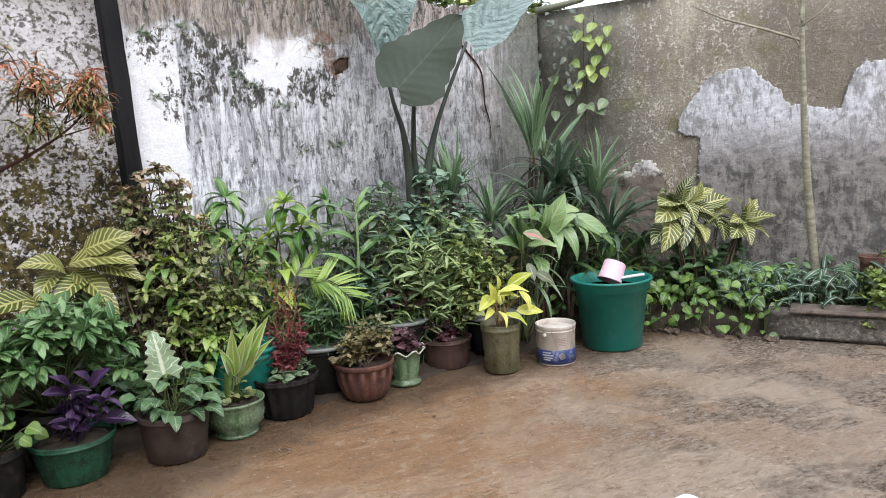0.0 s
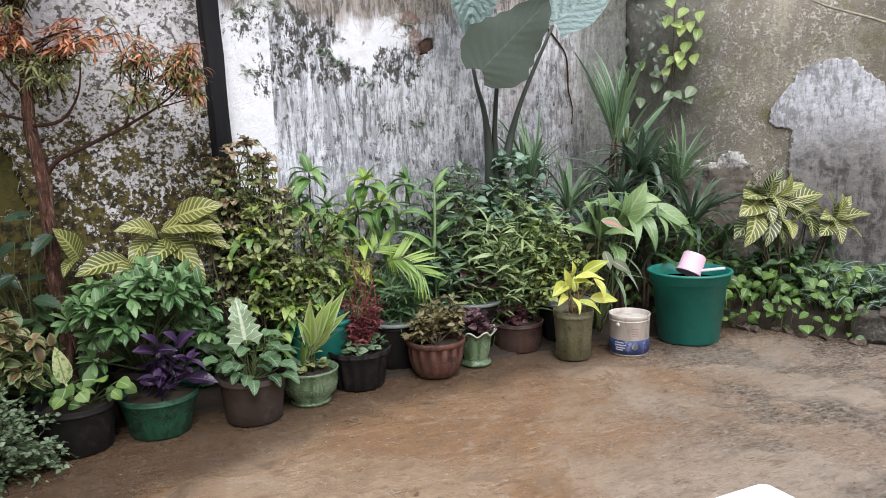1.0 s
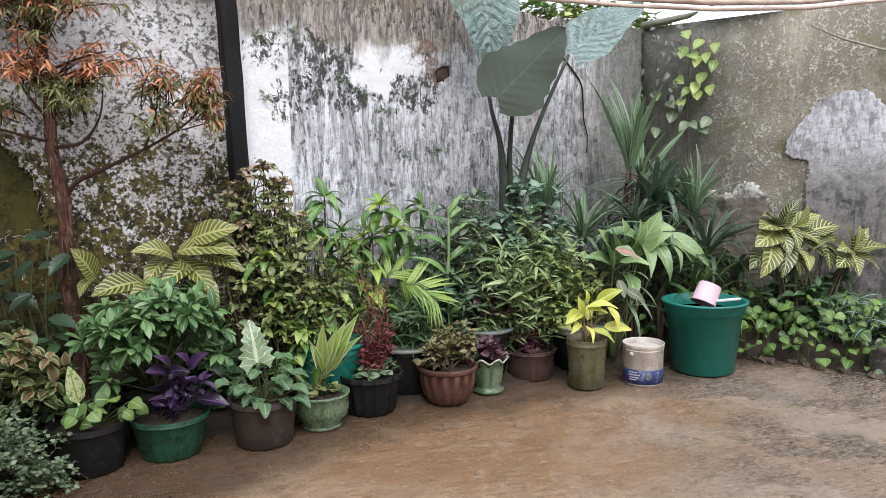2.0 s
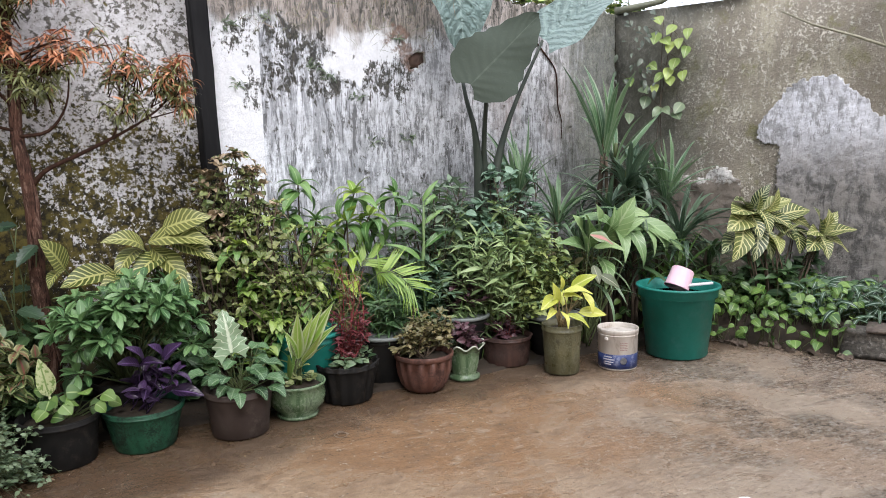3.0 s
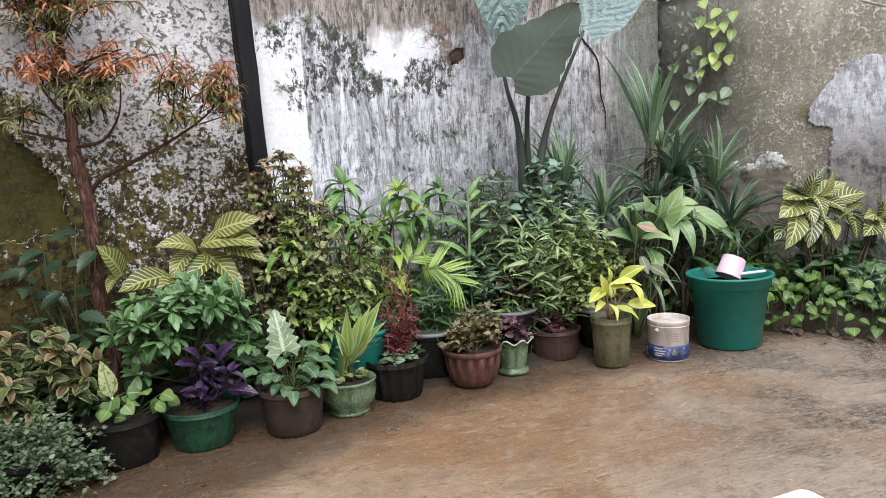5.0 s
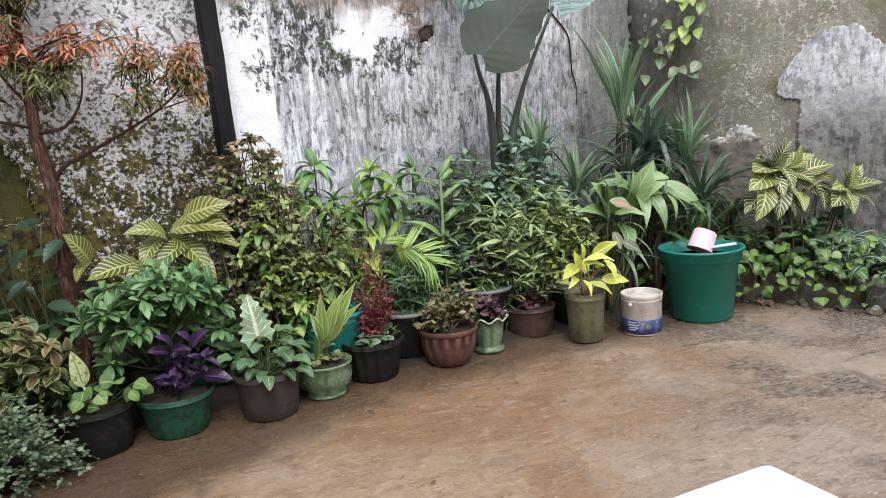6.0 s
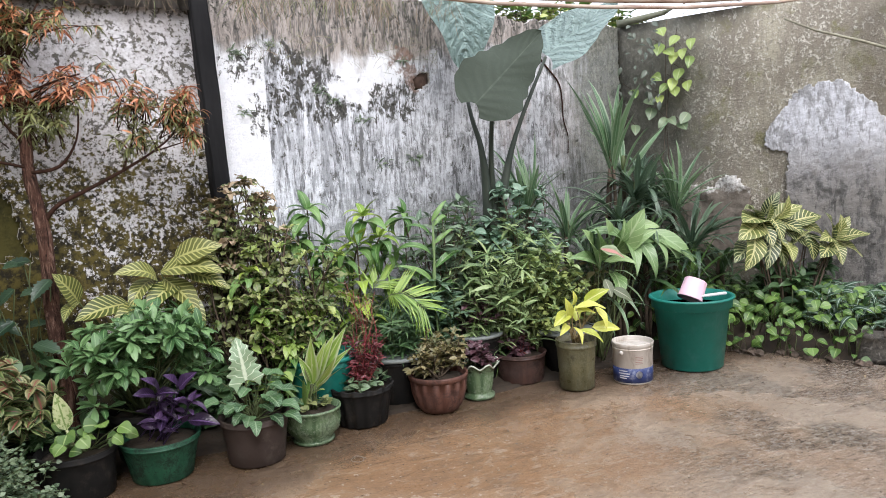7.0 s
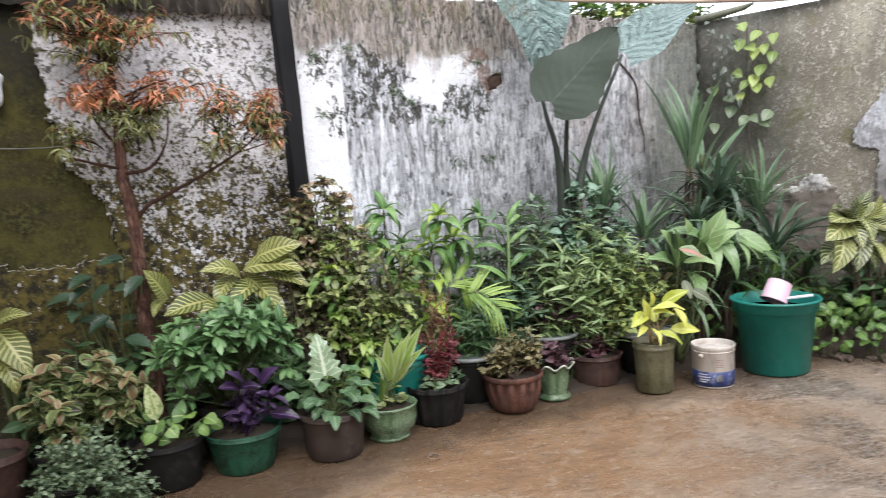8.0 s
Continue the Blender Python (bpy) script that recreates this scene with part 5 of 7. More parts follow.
box(bm, 0.0, -0.014, 0.0, 0.15, 0.014, 0.012, 0.005)
hd = part("handle", bm, P_CREAM, dip, "white dipper handle")
hd.matrix_basis = pose(0.0, -0.05, 0.048, 0, -4, -24)

# white table corner near the lens
table = thing("table", (0.868, 0.290, 0), "white moulded plastic garden table", "table")
bm = bmesh.new()
box(bm, -0.33, -0.33, 0.70, 0.33, 0.33, 0.72)
bmesh.ops.bevel(bm, geom=[e for e in bm.edges if abs(e.verts[0].co.z - e.verts[1].co.z) > 0.015], offset=0.013, segments=5, affect="EDGES", profile=0.5)
bmesh.ops.bevel(bm, geom=[e for e in bm.edges if e.verts[0].co.z > 0.715 and e.verts[1].co.z > 0.715], offset=0.003, segments=2, affect="EDGES")
part("tabletop", bm, P_TABLE, table, smooth=False)
bm = bmesh.new()
for a in ((-0.31, -0.31, 0.31, -0.295), (-0.31, 0.295, 0.31, 0.31), (-0.31, -0.295, -0.295, 0.295), (0.295, -0.295, 0.31, 0.295)):
    box(bm, a[0], a[1], 0.655, a[2], a[3], 0.70, 0.003)
part("apron", bm, P_TABLE, table, smooth=False)
for sx in (-1, 1):
    for sy in (-1, 1):
        part("leg", tube([[((sx * 0.28, sy * 0.28, 0.70), 0.024), ((sx * 0.30, sy * 0.30, 0.3), 0.02), ((sx * 0.31, sy * 0.31, 0), 0.016)]], 10), P_TABLE, table)

# ---------------- second row ----------------
# green rosette shrub behind the first pots
t = potted("potted_spurge", (0.66, 3.28, 0), 0.13, 0.22, P_BLACK, "plain", "dense fresh-green shrub with leaf rosettes in a black pot", "shrub")
r = random.Random(21)
tips = dome(r, 54, 0.035, -0.12, 0.445, 0.29, 0.21, 0.20, -0.05) + [(-0.17, -0.2, 0.31), (-0.16, -0.18, 0.40), (0.25, -0.2, 0.37)]
shrub(t, r, tips, grids("spoon", 0.080, 0.026, 3, droop=0.5, fold=0.25), L_BLUE, M_STEM, 5, (0.8, 1.2), 0.7, (0, 0, 0.19), 0.005, 0.9, 0.35, 0, 0.05, 0.03, whorl=13)

# zebra plant by the wall
t = thing("zebra_plant", (0.80, 3.50, 0), "plant with large yellow-green zebra-striped leaves", "plant", "zebra plants")
r = random.Random(22)
ZEB = grids("ovate", 0.22, 0.100, 3, droop=0.95, fold=0.28, seg=14, across=4, wave=0.02)
lay_leaves(t, r, [((0.86, 3.44, 0.80), (1.05, 3.34, 0.85)), ((0.80, 3.44, 0.75), (1.05, 3.34, 0.73)), ((0.78, 3.44, 0.72), (0.61, 3.34, 0.77)), ((0.81, 3.44, 0.72), (0.93, 3.34, 0.56)), ((0.86, 3.44, 0.69), (0.71, 3.32, 0.59)),
                  ((0.76, 3.44, 0.72), (0.66, 3.34, 0.60)), ((0.66, 3.44, 0.63), (0.45, 3.34, 0.60)), ((0.72, 3.42, 0.61), (0.58, 3.30, 0.56))], ZEB, L_ZEBRA, M_STEM, (0, 0, 0.03), 0.007)
lay_leaves(t, r, [((0.47, 3.44, 0.66), (0.39, 3.34, 0.80)), ((0.47, 3.44, 0.66), (0.41, 3.34, 0.60)), ((0.90, 3.46, 0.80), (1.04, 3.38, 0.77)), ((0.90, 3.44, 0.74), (1.06, 3.34, 0.66)), ((0.86, 3.44, 0.64), (0.95, 3.34, 0.50)), ((0.78, 3.46, 0.70), (0.70, 3.40, 0.68))], ZEB, L_ZEBRA, M_STEM, (0, 0, 0.03), 0.006)

# the red-barked tree
t = thing("bottlebrush_tree", (0.37, 3.44, 0), "slender tree with red-brown bark and orange-tipped leaves", "tree")
r = random.Random(23)
trunk = [((0.035, 0, 0), 0.036), ((0.03, 0.0, 0.2), 0.033), ((0.02, 0.01, 0.4), 0.031), ((0.003, 0.0, 0.62), 0.031), ((0.005, 0.01, 0.75), 0.029), ((0.005, 0.0, 0.95), 0.028), ((-0.008, 0.0, 1.08), 0.026), ((-0.024, 0.01, 1.22), 0.024), ((-0.02, 0, 1.4), 0.021), ((-0.03, 0, 1.6), 0.019), ((-0.04, 0, 1.8), 0.016), ((-0.03, 0, 2.05), 0.011)]
part("trunk", tube([finer(trunk, 8)], 16, 0.16), M_BARK, t)
limbs = [[((0.0, 0, 0.98), 0.013), ((0.06, -0.02, 1.06), 0.011), ((0.18, -0.03, 1.12), 0.010), ((0.32, -0.04, 1.19), 0.008), ((0.44, -0.05, 1.26), 0.006), ((0.535, -0.05, 1.34), 0.005), ((0.59, -0.05, 1.46), 0.003)],
         [((0.32, -0.04, 1.19), 0.006), ((0.37, -0.05, 1.32), 0.005), ((0.39, -0.04, 1.48), 0.003)], [((0.44, -0.05, 1.26), 0.004), ((0.58, -0.05, 1.30), 0.003)],
         [((-0.02, 0, 1.2), 0.010), ((0.09, -0.05, 1.22), 0.008), ((0.16, -0.06, 1.32), 0.005), ((0.18, -0.07, 1.45), 0.003)], [((-0.02, 0, 1.22), 0.008), ((-0.16, -0.03, 1.26), 0.006), ((-0.28, -0.03, 1.30), 0.004)],
         [((-0.02, 0, 1.3), 0.008), ((-0.1, -0.05, 1.42), 0.006), ((-0.15, -0.06, 1.52), 0.004)], [((-0.02, 0, 1.5), 0.008), ((0.1, -0.05, 1.55), 0.005), ((0.2, -0.06, 1.58), 0.003)],
         [((-0.03, 0, 1.7), 0.007), ((0.08, -0.05, 1.85), 0.004)], [((-0.03, 0, 1.65), 0.007), ((-0.15, -0.04, 1.8), 0.004)]]
for limb in limbs:
    part("limb", tube([finer([(p, w * 0.85) for p, w in limb], 4)], 7), M_LIMB, t)
NAR = grids("lance", 0.068, 0.0100, 3, droop=1.1, fold=0.2, seg=5, across=1)


def tuft(centre, spread, n, twig_from, up):
    out, tw = [], []
    for _ in range(n):
        p = Vector(centre) + Vector((r.gauss(0, 0.6) * spread[0], r.gauss(0, 0.6) * spread[1], r.gauss(0, 0.6) * spread[2]))
        f = Vector(twig_from) + Vector((uni(r, -0.08, 0.08), uni(r, -0.03, 0.03), uni(r, -0.03, 0.04)))
        line = stem_path(r, f.lerp(p, 0.15), p, 0.0028, 0.001, 0.16, 5)
        tw.append(line)
        d = (p - f).normalized()
        for i in range(18):
            q = uni(r, 0.45, 1.0) * 4.999
            at = line[int(q)][0].lerp(line[int(q) + 1][0], q - int(q))
            a = uni(r, 0, 6.28)
            out.append(aim(at, Vector((math.cos(a), math.sin(a), uni(r, *up))) + d * 0.5, (0, 0, 1), uni(r, 0.55, 1.15), uni(r, -0.7, 0.7)))
    return out, tw


green, orange, twigs = [], [], []
for c, s, n, f, warm in (((0.12, -0.05, 1.54), (0.18, 0.1, 0.085), 30, (0.02, 0, 1.42), 0.85), ((-0.10, -0.05, 1.54), (0.15, 0.1, 0.09), 22, (-0.05, 0, 1.42), 0.8), ((0.08, -0.05, 1.43), (0.15, 0.1, 0.07), 16, (0.05, -0.02, 1.3), 0.05),
                         ((0.60, -0.06, 1.50), (0.05, 0.05, 0.06), 9, (0.56, -0.05, 1.38), 0.85), ((0.56, -0.06, 1.42), (0.09, 0.07, 0.08), 20, (0.50, -0.05, 1.32), 0.35), ((0.40, -0.06, 1.50), (0.10, 0.06, 0.08), 16, (0.38, -0.05, 1.36), 0.5),
                         ((-0.10, -0.05, 1.78), (0.20, 0.12, 0.1), 34, (-0.05, 0, 1.62), 0.55), ((0.06, -0.05, 1.82), (0.16, 0.1, 0.09), 24, (-0.04, 0, 1.7), 0.35), ((-0.22, -0.04, 1.86), (0.16, 0.1, 0.09), 22, (-0.06, 0, 1.75), 0.4),
                         ((0.61, -0.05, 1.34), (0.04, 0.05, 0.06), 8, (0.57, -0.05, 1.32), 0.55), ((-0.2, -0.04, 1.38), (0.12, 0.08, 0.06), 9, (-0.14, -0.02, 1.28), 0.1), ((0.44, -0.05, 1.36), (0.10, 0.06, 0.08), 12, (0.42, -0.04, 1.26), 0.1), ((0.0, -0.03, 2.02), (0.16, 0.1, 0.08), 24, (-0.02, 0, 1.9), 0.5)):
    o, tw = tuft(c, s, n, f, (-0.9, 0.3))
    twigs += tw
    for m in o:
        (orange if r.random() < warm and m.translation.z > c[2] - 0.06 else green).append(m)
part("twigwork", tube(twigs, 4), M_LIMB, t)["kind"] = "stuff"
part("foliage", foliage(NAR, green), L_NARROW, t, "narrow olive-green leaves")["kind"] = "stuff"
part("new_growth", foliage(NAR, orange), L_TIP, t, "orange flush of new leaves")["kind"] = "stuff"

# coleus and small-leaved bush at the near end
t = potted("potted_coleus", (0.08, 3.19, 0), 0.15, 0.16, P_BLACK, "plain", "black pot with a green and pink coleus", "potted plant")
r = random.Random(24)
tips = dome(r, 36, 0.04, -0.03, 0.33, 0.24, 0.17, 0.24, -0.6)
shrub(t, r, tips, grids("ovate", 0.066, 0.038, 3, droop=0.8, fold=0.25, seg=9, serr=0.12), L_COLEUS, M_STEM, 8, (0.6, 1.25), 0.4, (0, 0, 0.14), 0.005, 0.9, 0.35, 1, 0.05, 0.04, whorl=4, tip_mat=L_BLUSH)
t = potted("potted_silver_fern", (0.34, 3.22, 0), 0.10, 0.14, P_BLACK, "plain", "dark small-leaved plant in a black pot", "potted plant")
r = random.Random(28)
tips = dome(r, 16, -0.01, -0.05, 0.21, 0.1, 0.09, 0.10, -0.4)
shrub(t, r, tips, grids("lance", 0.045, 0.012, 3, droop=0.5), L_DEEP, M_STEM, 22, (0.7, 1.2), 0.3, (0, 0, 0.12), 0.003, 0.9, 0.3, 1, 0.04, 0.03)
t = potted("potted_creeper", (0.12, 2.90, 0), 0.11, 0.13, P_BLACK, "plain", "bushy creeper with tiny pale-edged leaves hiding its pot", "potted plant")
r = random.Random(25)
tips = dome(r, 115, 0.035, -0.03, 0.11, 0.235, 0.18, 0.23, -0.45)
shrub(t, r, tips, grids("ovate", 0.019, 0.014, 3, droop=0.3, seg=4, across=1), leaf_material("pale_creeper_leaf", (0.035, 0.075, 0.03), (0.24, 0.32, 0.19), (0.26, 0.34, 0.21)), M_STEM, 14, (0.6, 1.25), 0.3, (0, 0, 0.11), 0.002, 0.9, 0.3, 3, 0.05, 0.05)
t = thing("croton", (-0.13, 3.40, 0), "croton with yellow-veined leaves", "plant", "zebra plants")
r = random.Random(26)
lay_leaves(t, r, [((-0.16, 3.36, 0.62), (-0.05, 3.27, 0.44)), ((-0.17, 3.36, 0.64), (-0.03, 3.28, 0.68)), ((-0.17, 3.36, 0.52), (-0.10, 3.27, 0.37)), ((-0.20, 3.36, 0.62), (-0.36, 3.28, 0.66)), ((-0.20, 3.36, 0.56), (-0.30, 3.26, 0.44)), ((-0.18, 3.36, 0.66), (-0.20, 3.30, 0.82))], ZEB, L_ZEBRA, M_STEM, (0, 0, 0.03), 0.007)
t = potted("plant_pot", (-0.20, 3.10, 0), 0.14, 0.22, P_MAROON, "plain", "dark red pot at the end of the row", "pot", "pots behind the front row")
t = thing("papaya_seedling", (0.27, 3.54, 0), "young plant with dull blue-green lobed leaves", "plant")
r = random.Random(27)
heads = [((uni(r, -0.18, 0.12), uni(r, -0.15, 0), uni(r, 0.5, 0.85)), (uni(r, -1, 1), uni(r, -0.8, 0), uni(r, -0.5, 0.2)), (0, -0.5, 0.8)) for _ in range(16)]
stalked(t, r, (0, 0, 0.03), heads, meshes(grids("ovate", 0.125, 0.06, 3, droop=0.5, fold=0.25, seg=18, lobes=0.4), leaf_material("dull_lobed_leaf", (0.016, 0.040, 0.022), (0.055, 0.10, 0.056), (0.075, 0.125, 0.075))), M_STEM, 0.004)

# bronze shrub by the post, bright broad leaves behind it
t = thing("bronze_shrub", (1.30, 3.42, 0), "tall bronze-olive shrub with thin dark branches", "shrub", "shrubs by the wall")
r = random.Random(31)
tips = dome(r, 44, 0.05, -0.08, 0.56, 0.32, 0.2, 0.38, -0.9)
shrub(t, r, tips, grids("ovate", 0.052, 0.023, 3, droop=0.6, fold=0.3, wave=0.16), L_OLIVE, M_TWIG, 10, (0.5, 1.4), 0.35, (0, 0, 0.03), 0.007, 0.9, 0.35, 3, 0.09, 0.08, whorl=6, tip_mat=leaf_material("lime_olive_leaf", (0.17, 0.25, 0.06), (0.40, 0.46, 0.15), (0.36, 0.42, 0.17)))
t = thing("leafy_shrub", (1.30, 3.40, 0), "low shrub with brighter green young leaves", "shrub", "shrubs by the wall")
r = random.Random(32)
tips = dome(r, 26, 0.0, -0.04, 0.44, 0.28, 0.14, 0.30, -0.7)
shrub(t, r, tips, grids("ovate", 0.062, 0.030, 3, droop=0.7, fold=0.35), leaf_material("young_green_leaf", (0.14, 0.25, 0.045), (0.36, 0.49, 0.13), (0.36, 0.46, 0.18)), M_TWIG, 7, (0.7, 1.4), 0.45, (0, 0, 0.03), 0.005, 0.9, 0.35, 1, 0.07, 0.06, whorl=9)
rust = thing("rusty_shrub", (1.13, 3.50, 0), "lanky shrub with rusty brown curled leaves by the post", "shrub", "shrubs by the wall")
r = random.Random(39)
shrub(rust, r, [(uni(r, -0.09, 0.09), uni(r, -0.1, 0.03), uni(r, 0.62, 1.16)) for _ in range(30)] + [(uni(r, 0.10, 0.24), uni(r, -0.1, 0.03), uni(r, 0.80, 1.05)) for _ in range(13)], grids("ovate", 0.056, 0.028, 3, droop=0.7, fold=0.3, wave=0.16), L_OLIVE, M_TWIG, 8, (0.6, 1.3), 0.45, (0, 0, 0.03), 0.006, 0.9, 0.1, 3, 0.07, 0.05, whorl=9, tip_mat=L_RUST)
L_SOFT = leaf_material("soft_green_leaf", (0.07, 0.17, 0.04), (0.19, 0.33, 0.10), (0.25, 0.38, 0.15))
for at, seed, heads in (((1.72, 3.56, 0), 1, ((1.75, 3.48, 0.91), (1.70, 3.46, 0.78), (1.60, 3.47, 0.72), (1.82, 3.46, 0.80))), ((1.50, 3.58, 0), 2, ((1.485, 3.52, 0.96), (1.555, 3.48, 0.79), (1.43, 3.52, 0.84))),
                        ((1.34, 3.36, 0), 3, ((1.39, 3.28, 0.49), (1.15, 3.34, 0.72), (1.30, 3.26, 0.36))), ((1.98, 3.62, 0), 4, ((2.0, 3.58, 0.90), (1.86, 3.56, 0.72))), ((2.24, 3.64, 0), 5, ((2.25, 3.58, 0.89), (2.36, 3.60, 0.76), (2.14, 3.58, 0.70)))):
    r = random.Random(330 + seed)
    t = thing("broadleaf_plant", at, "tall plant with rosettes of bright green pointed leaves", "plant", "broad-leaved plants")
    long = 0.19 if seed < 3 else 0.15
    ms = meshes(grids("lance", long, long * 0.34, 3, droop=1.3, fold=0.3, seg=9), L_SOFT if seed in (2, 4, 5) else L_BRIGHT)
    ms_low = meshes(grids("lance", long, long * 0.34, 3, droop=1.8, fold=0.3, seg=9), L_SOFT)
    for h in heads:
        top = Vector(h) - Vector(at)
        way = stem_path(r, (uni(r, -0.02, 0.02), uni(r, -0.02, 0.02), 0), top, 0.007, 0.004, 0.08, 8)
        part("stem", tube([way], 6), M_TWIG, t)
        rosette(t, r, top, 8, ms, (0, 72), (0.4, 0.8), uni(r, 0, 6))
        rosette(t, r, top - Vector((0, 0, 0.03)), 6, ms_low, (-10, 30), (0.7, 1.1), uni(r, 0, 6))
        for q in (0.4, 0.55, 0.7, 0.82):
            p = way[int(q * 8)][0]
            rosette(t, r, p, 3, ms_low if seed != 1 else ms, (5, 45), (0.7, 1.1), uni(r, 0, 6))

# small fan palm, wispy grass, cane
t = thing("areca_palm", (1.64, 3.36, 0), "young palm with arching feathered fronds", "palm")
r = random.Random(34)
PALM_LEAF = meshes(grids("lance", 0.15, 0.0075, 3, droop=0.55, fold=0.3, seg=6, across=1), L_PALM)
for mid, end in (((0.08, -0.03, 0.60), (0.28, -0.16, 0.47)), ((0.06, 0.04, 0.58), (0.20, 0.06, 0.56)), ((-0.06, 0.06, 0.54), (-0.18, 0.06, 0.50))):
    spine = []
    for i in range(9):
        q = i / 8
        b0, b1, b2 = (1 - q) ** 2, 2 * q * (1 - q), q * q
        spine.append((Vector((-0.04, 0, 0.06)) * b0 + Vector(mid) * 1.25 * b1 + Vector(end) * b2, 0.004 - 0.0025 * q))
    frond = part("frond", tube([spine], 5), M_STEM, t)
    poses = []
    for i in range(34):
        q = 0.62 + 0.38 * i / 33
        j = min(int(q * 8), 7)
        p = spine[j][0].lerp(spine[j + 1][0], q * 8 - j)
        d = (spine[j + 1][0] - spine[j][0]).normalized()
        sd = d.cross(Vector((0, -0.8, 0.5))).normalized() * (1 if i % 2 else -1)
        poses.append(aim(p, sd * (1.25 - 0.7 * q) + d * (0.1 + 0.7 * q) + Vector((0, -0.1, 0.12)), (0, -0.8, 0.6), (0.75 + 0.45 * math.sin(math.pi * (q - 0.35))), 0))
    leaves_as_parts(frond, PALM_LEAF, poses, "leaflet")
r = random.Random(35)
t = thing("grass_tuft", (1.62, 3.40, 0), "wispy tall grass between the plants", "grass")
poses = [aim((uni(r, -0.2, 0.75), uni(r, -0.08, 0.16), 0.02), (uni(r, -0.35, 0.35), uni(r, -0.3, 0.2), 1), (0.4, -0.8, 0.3), uni(r, 0.6, 1.35), uni(r, -1, 1)) for _ in range(330)]
grass = part("turf", foliage(grids("lance", 0.5, 0.008, 3, droop=0.8, seg=7, across=1), poses), L_MID, t)
grass["kind"] = "stuff"
t = thing("ginger_cane", (2.06, 3.37, 0), "single tall cane with clasping strap leaves", "plant")
r = random.Random(36)
part("cane", tube([[((0, 0, 0), 0.005), ((0.004, 0, 0.3), 0.0055), ((-0.003, 0, 0.45), 0.006), ((-0.002, 0, 0.55), 0.0095), ((0.002, 0, 0.60), 0.010), ((0.006, 0, 0.66), 0.006), ((0.008, 0, 0.76), 0.0085), ((0.01, 0, 0.86), 0.003)]], 10), plain("green_cane", (0.15, 0.24, 0.09), (0.22, 0.32, 0.14), 16, 0.5, 0.2, (1, 1, 0.2)), t)
poses = []
for i, (z, a) in enumerate(((0.36, 0.2), (0.42, 3.3), (0.50, 0.0), (0.56, 2.9), (0.63, 0.4), (0.70, 3.4), (0.75, 0.1), (0.80, 2.5), (0.84, 5.5), (0.86, 1.0))):
    poses.append(aim((0.012 * math.cos(a), 0.012 * math.sin(a) - 0.005, z), (math.cos(a) * 0.75, -0.30, 0.85), (0, -0.6, 0.7), 0.8 + 0.04 * i if i < 6 else 0.62))
leaves_as_parts(t, meshes(grids("lance", 0.27, 0.040, 3, droop=1.9, fold=0.4, seg=12), L_SOFT), poses)

# pots half hidden behind the front row
for nm, at, rad, h, mt, lab in (("plant_tub", (1.43, 3.30, 0), 0.155, 0.31, P_TEAL, "teal plastic tub half hidden by leaves"), ("plant_pot", (1.83, 3.36, 0), 0.15, 0.24, P_BLACK, "dark plastic pot with a grey rim behind the front row"),
                                ("plant_pot", (2.30, 3.42, 0), 0.13, 0.26, P_BLACK, "black pot with a grey rim behind the front row"), ("plant_pot", (2.78, 3.275, 0), 0.15, 0.235, P_BLACK, "dark pot with a grey rim behind the lime plant")):
    t = thing(nm, at, lab, "pot", "pots behind the front row")
    pot(t, rad, h, mt, "plain", lip=0.012)
    part("rim", lathe([(rad + 0.006, h - 0.016), (rad + 0.016, h - 0.012), (rad + 0.017, h + 0.001), (rad + 0.004, h + 0.004), (rad - 0.004, h - 0.004)], 44), P_TEAL if mt == P_TEAL else P_GREY, t)
    r = random.Random(40 + int(at[0] * 10))
    if nm == "plant_pot" and at[0] == 2.30:
        shrub(t, r, dome(r, 20, 0, 0, 0.36, 0.13, 0.11, 0.13, -0.3), grids("ovate", 0.05, 0.03, 3, droop=0.5), L_WINE, M_TWIG, 12, (0.7, 1.2), 0.35, (0, 0, 0.23), 0.003, 0.9, 0.35, 2, 0.05, 0.04)
    elif at[0] == 1.83:
        shrub(t, r, dome(r, 16, 0, -0.03, 0.34, 0.15, 0.12, 0.14, -0.3), grids("strap", 0.12, 0.012, 3, droop=0.9, across=1), L_DEEP, M_STEM, 10, (0.7, 1.2), 0.35, (0, 0, 0.2), 0.003, 0.9, 0.45, 1, 0.05, 0.04)

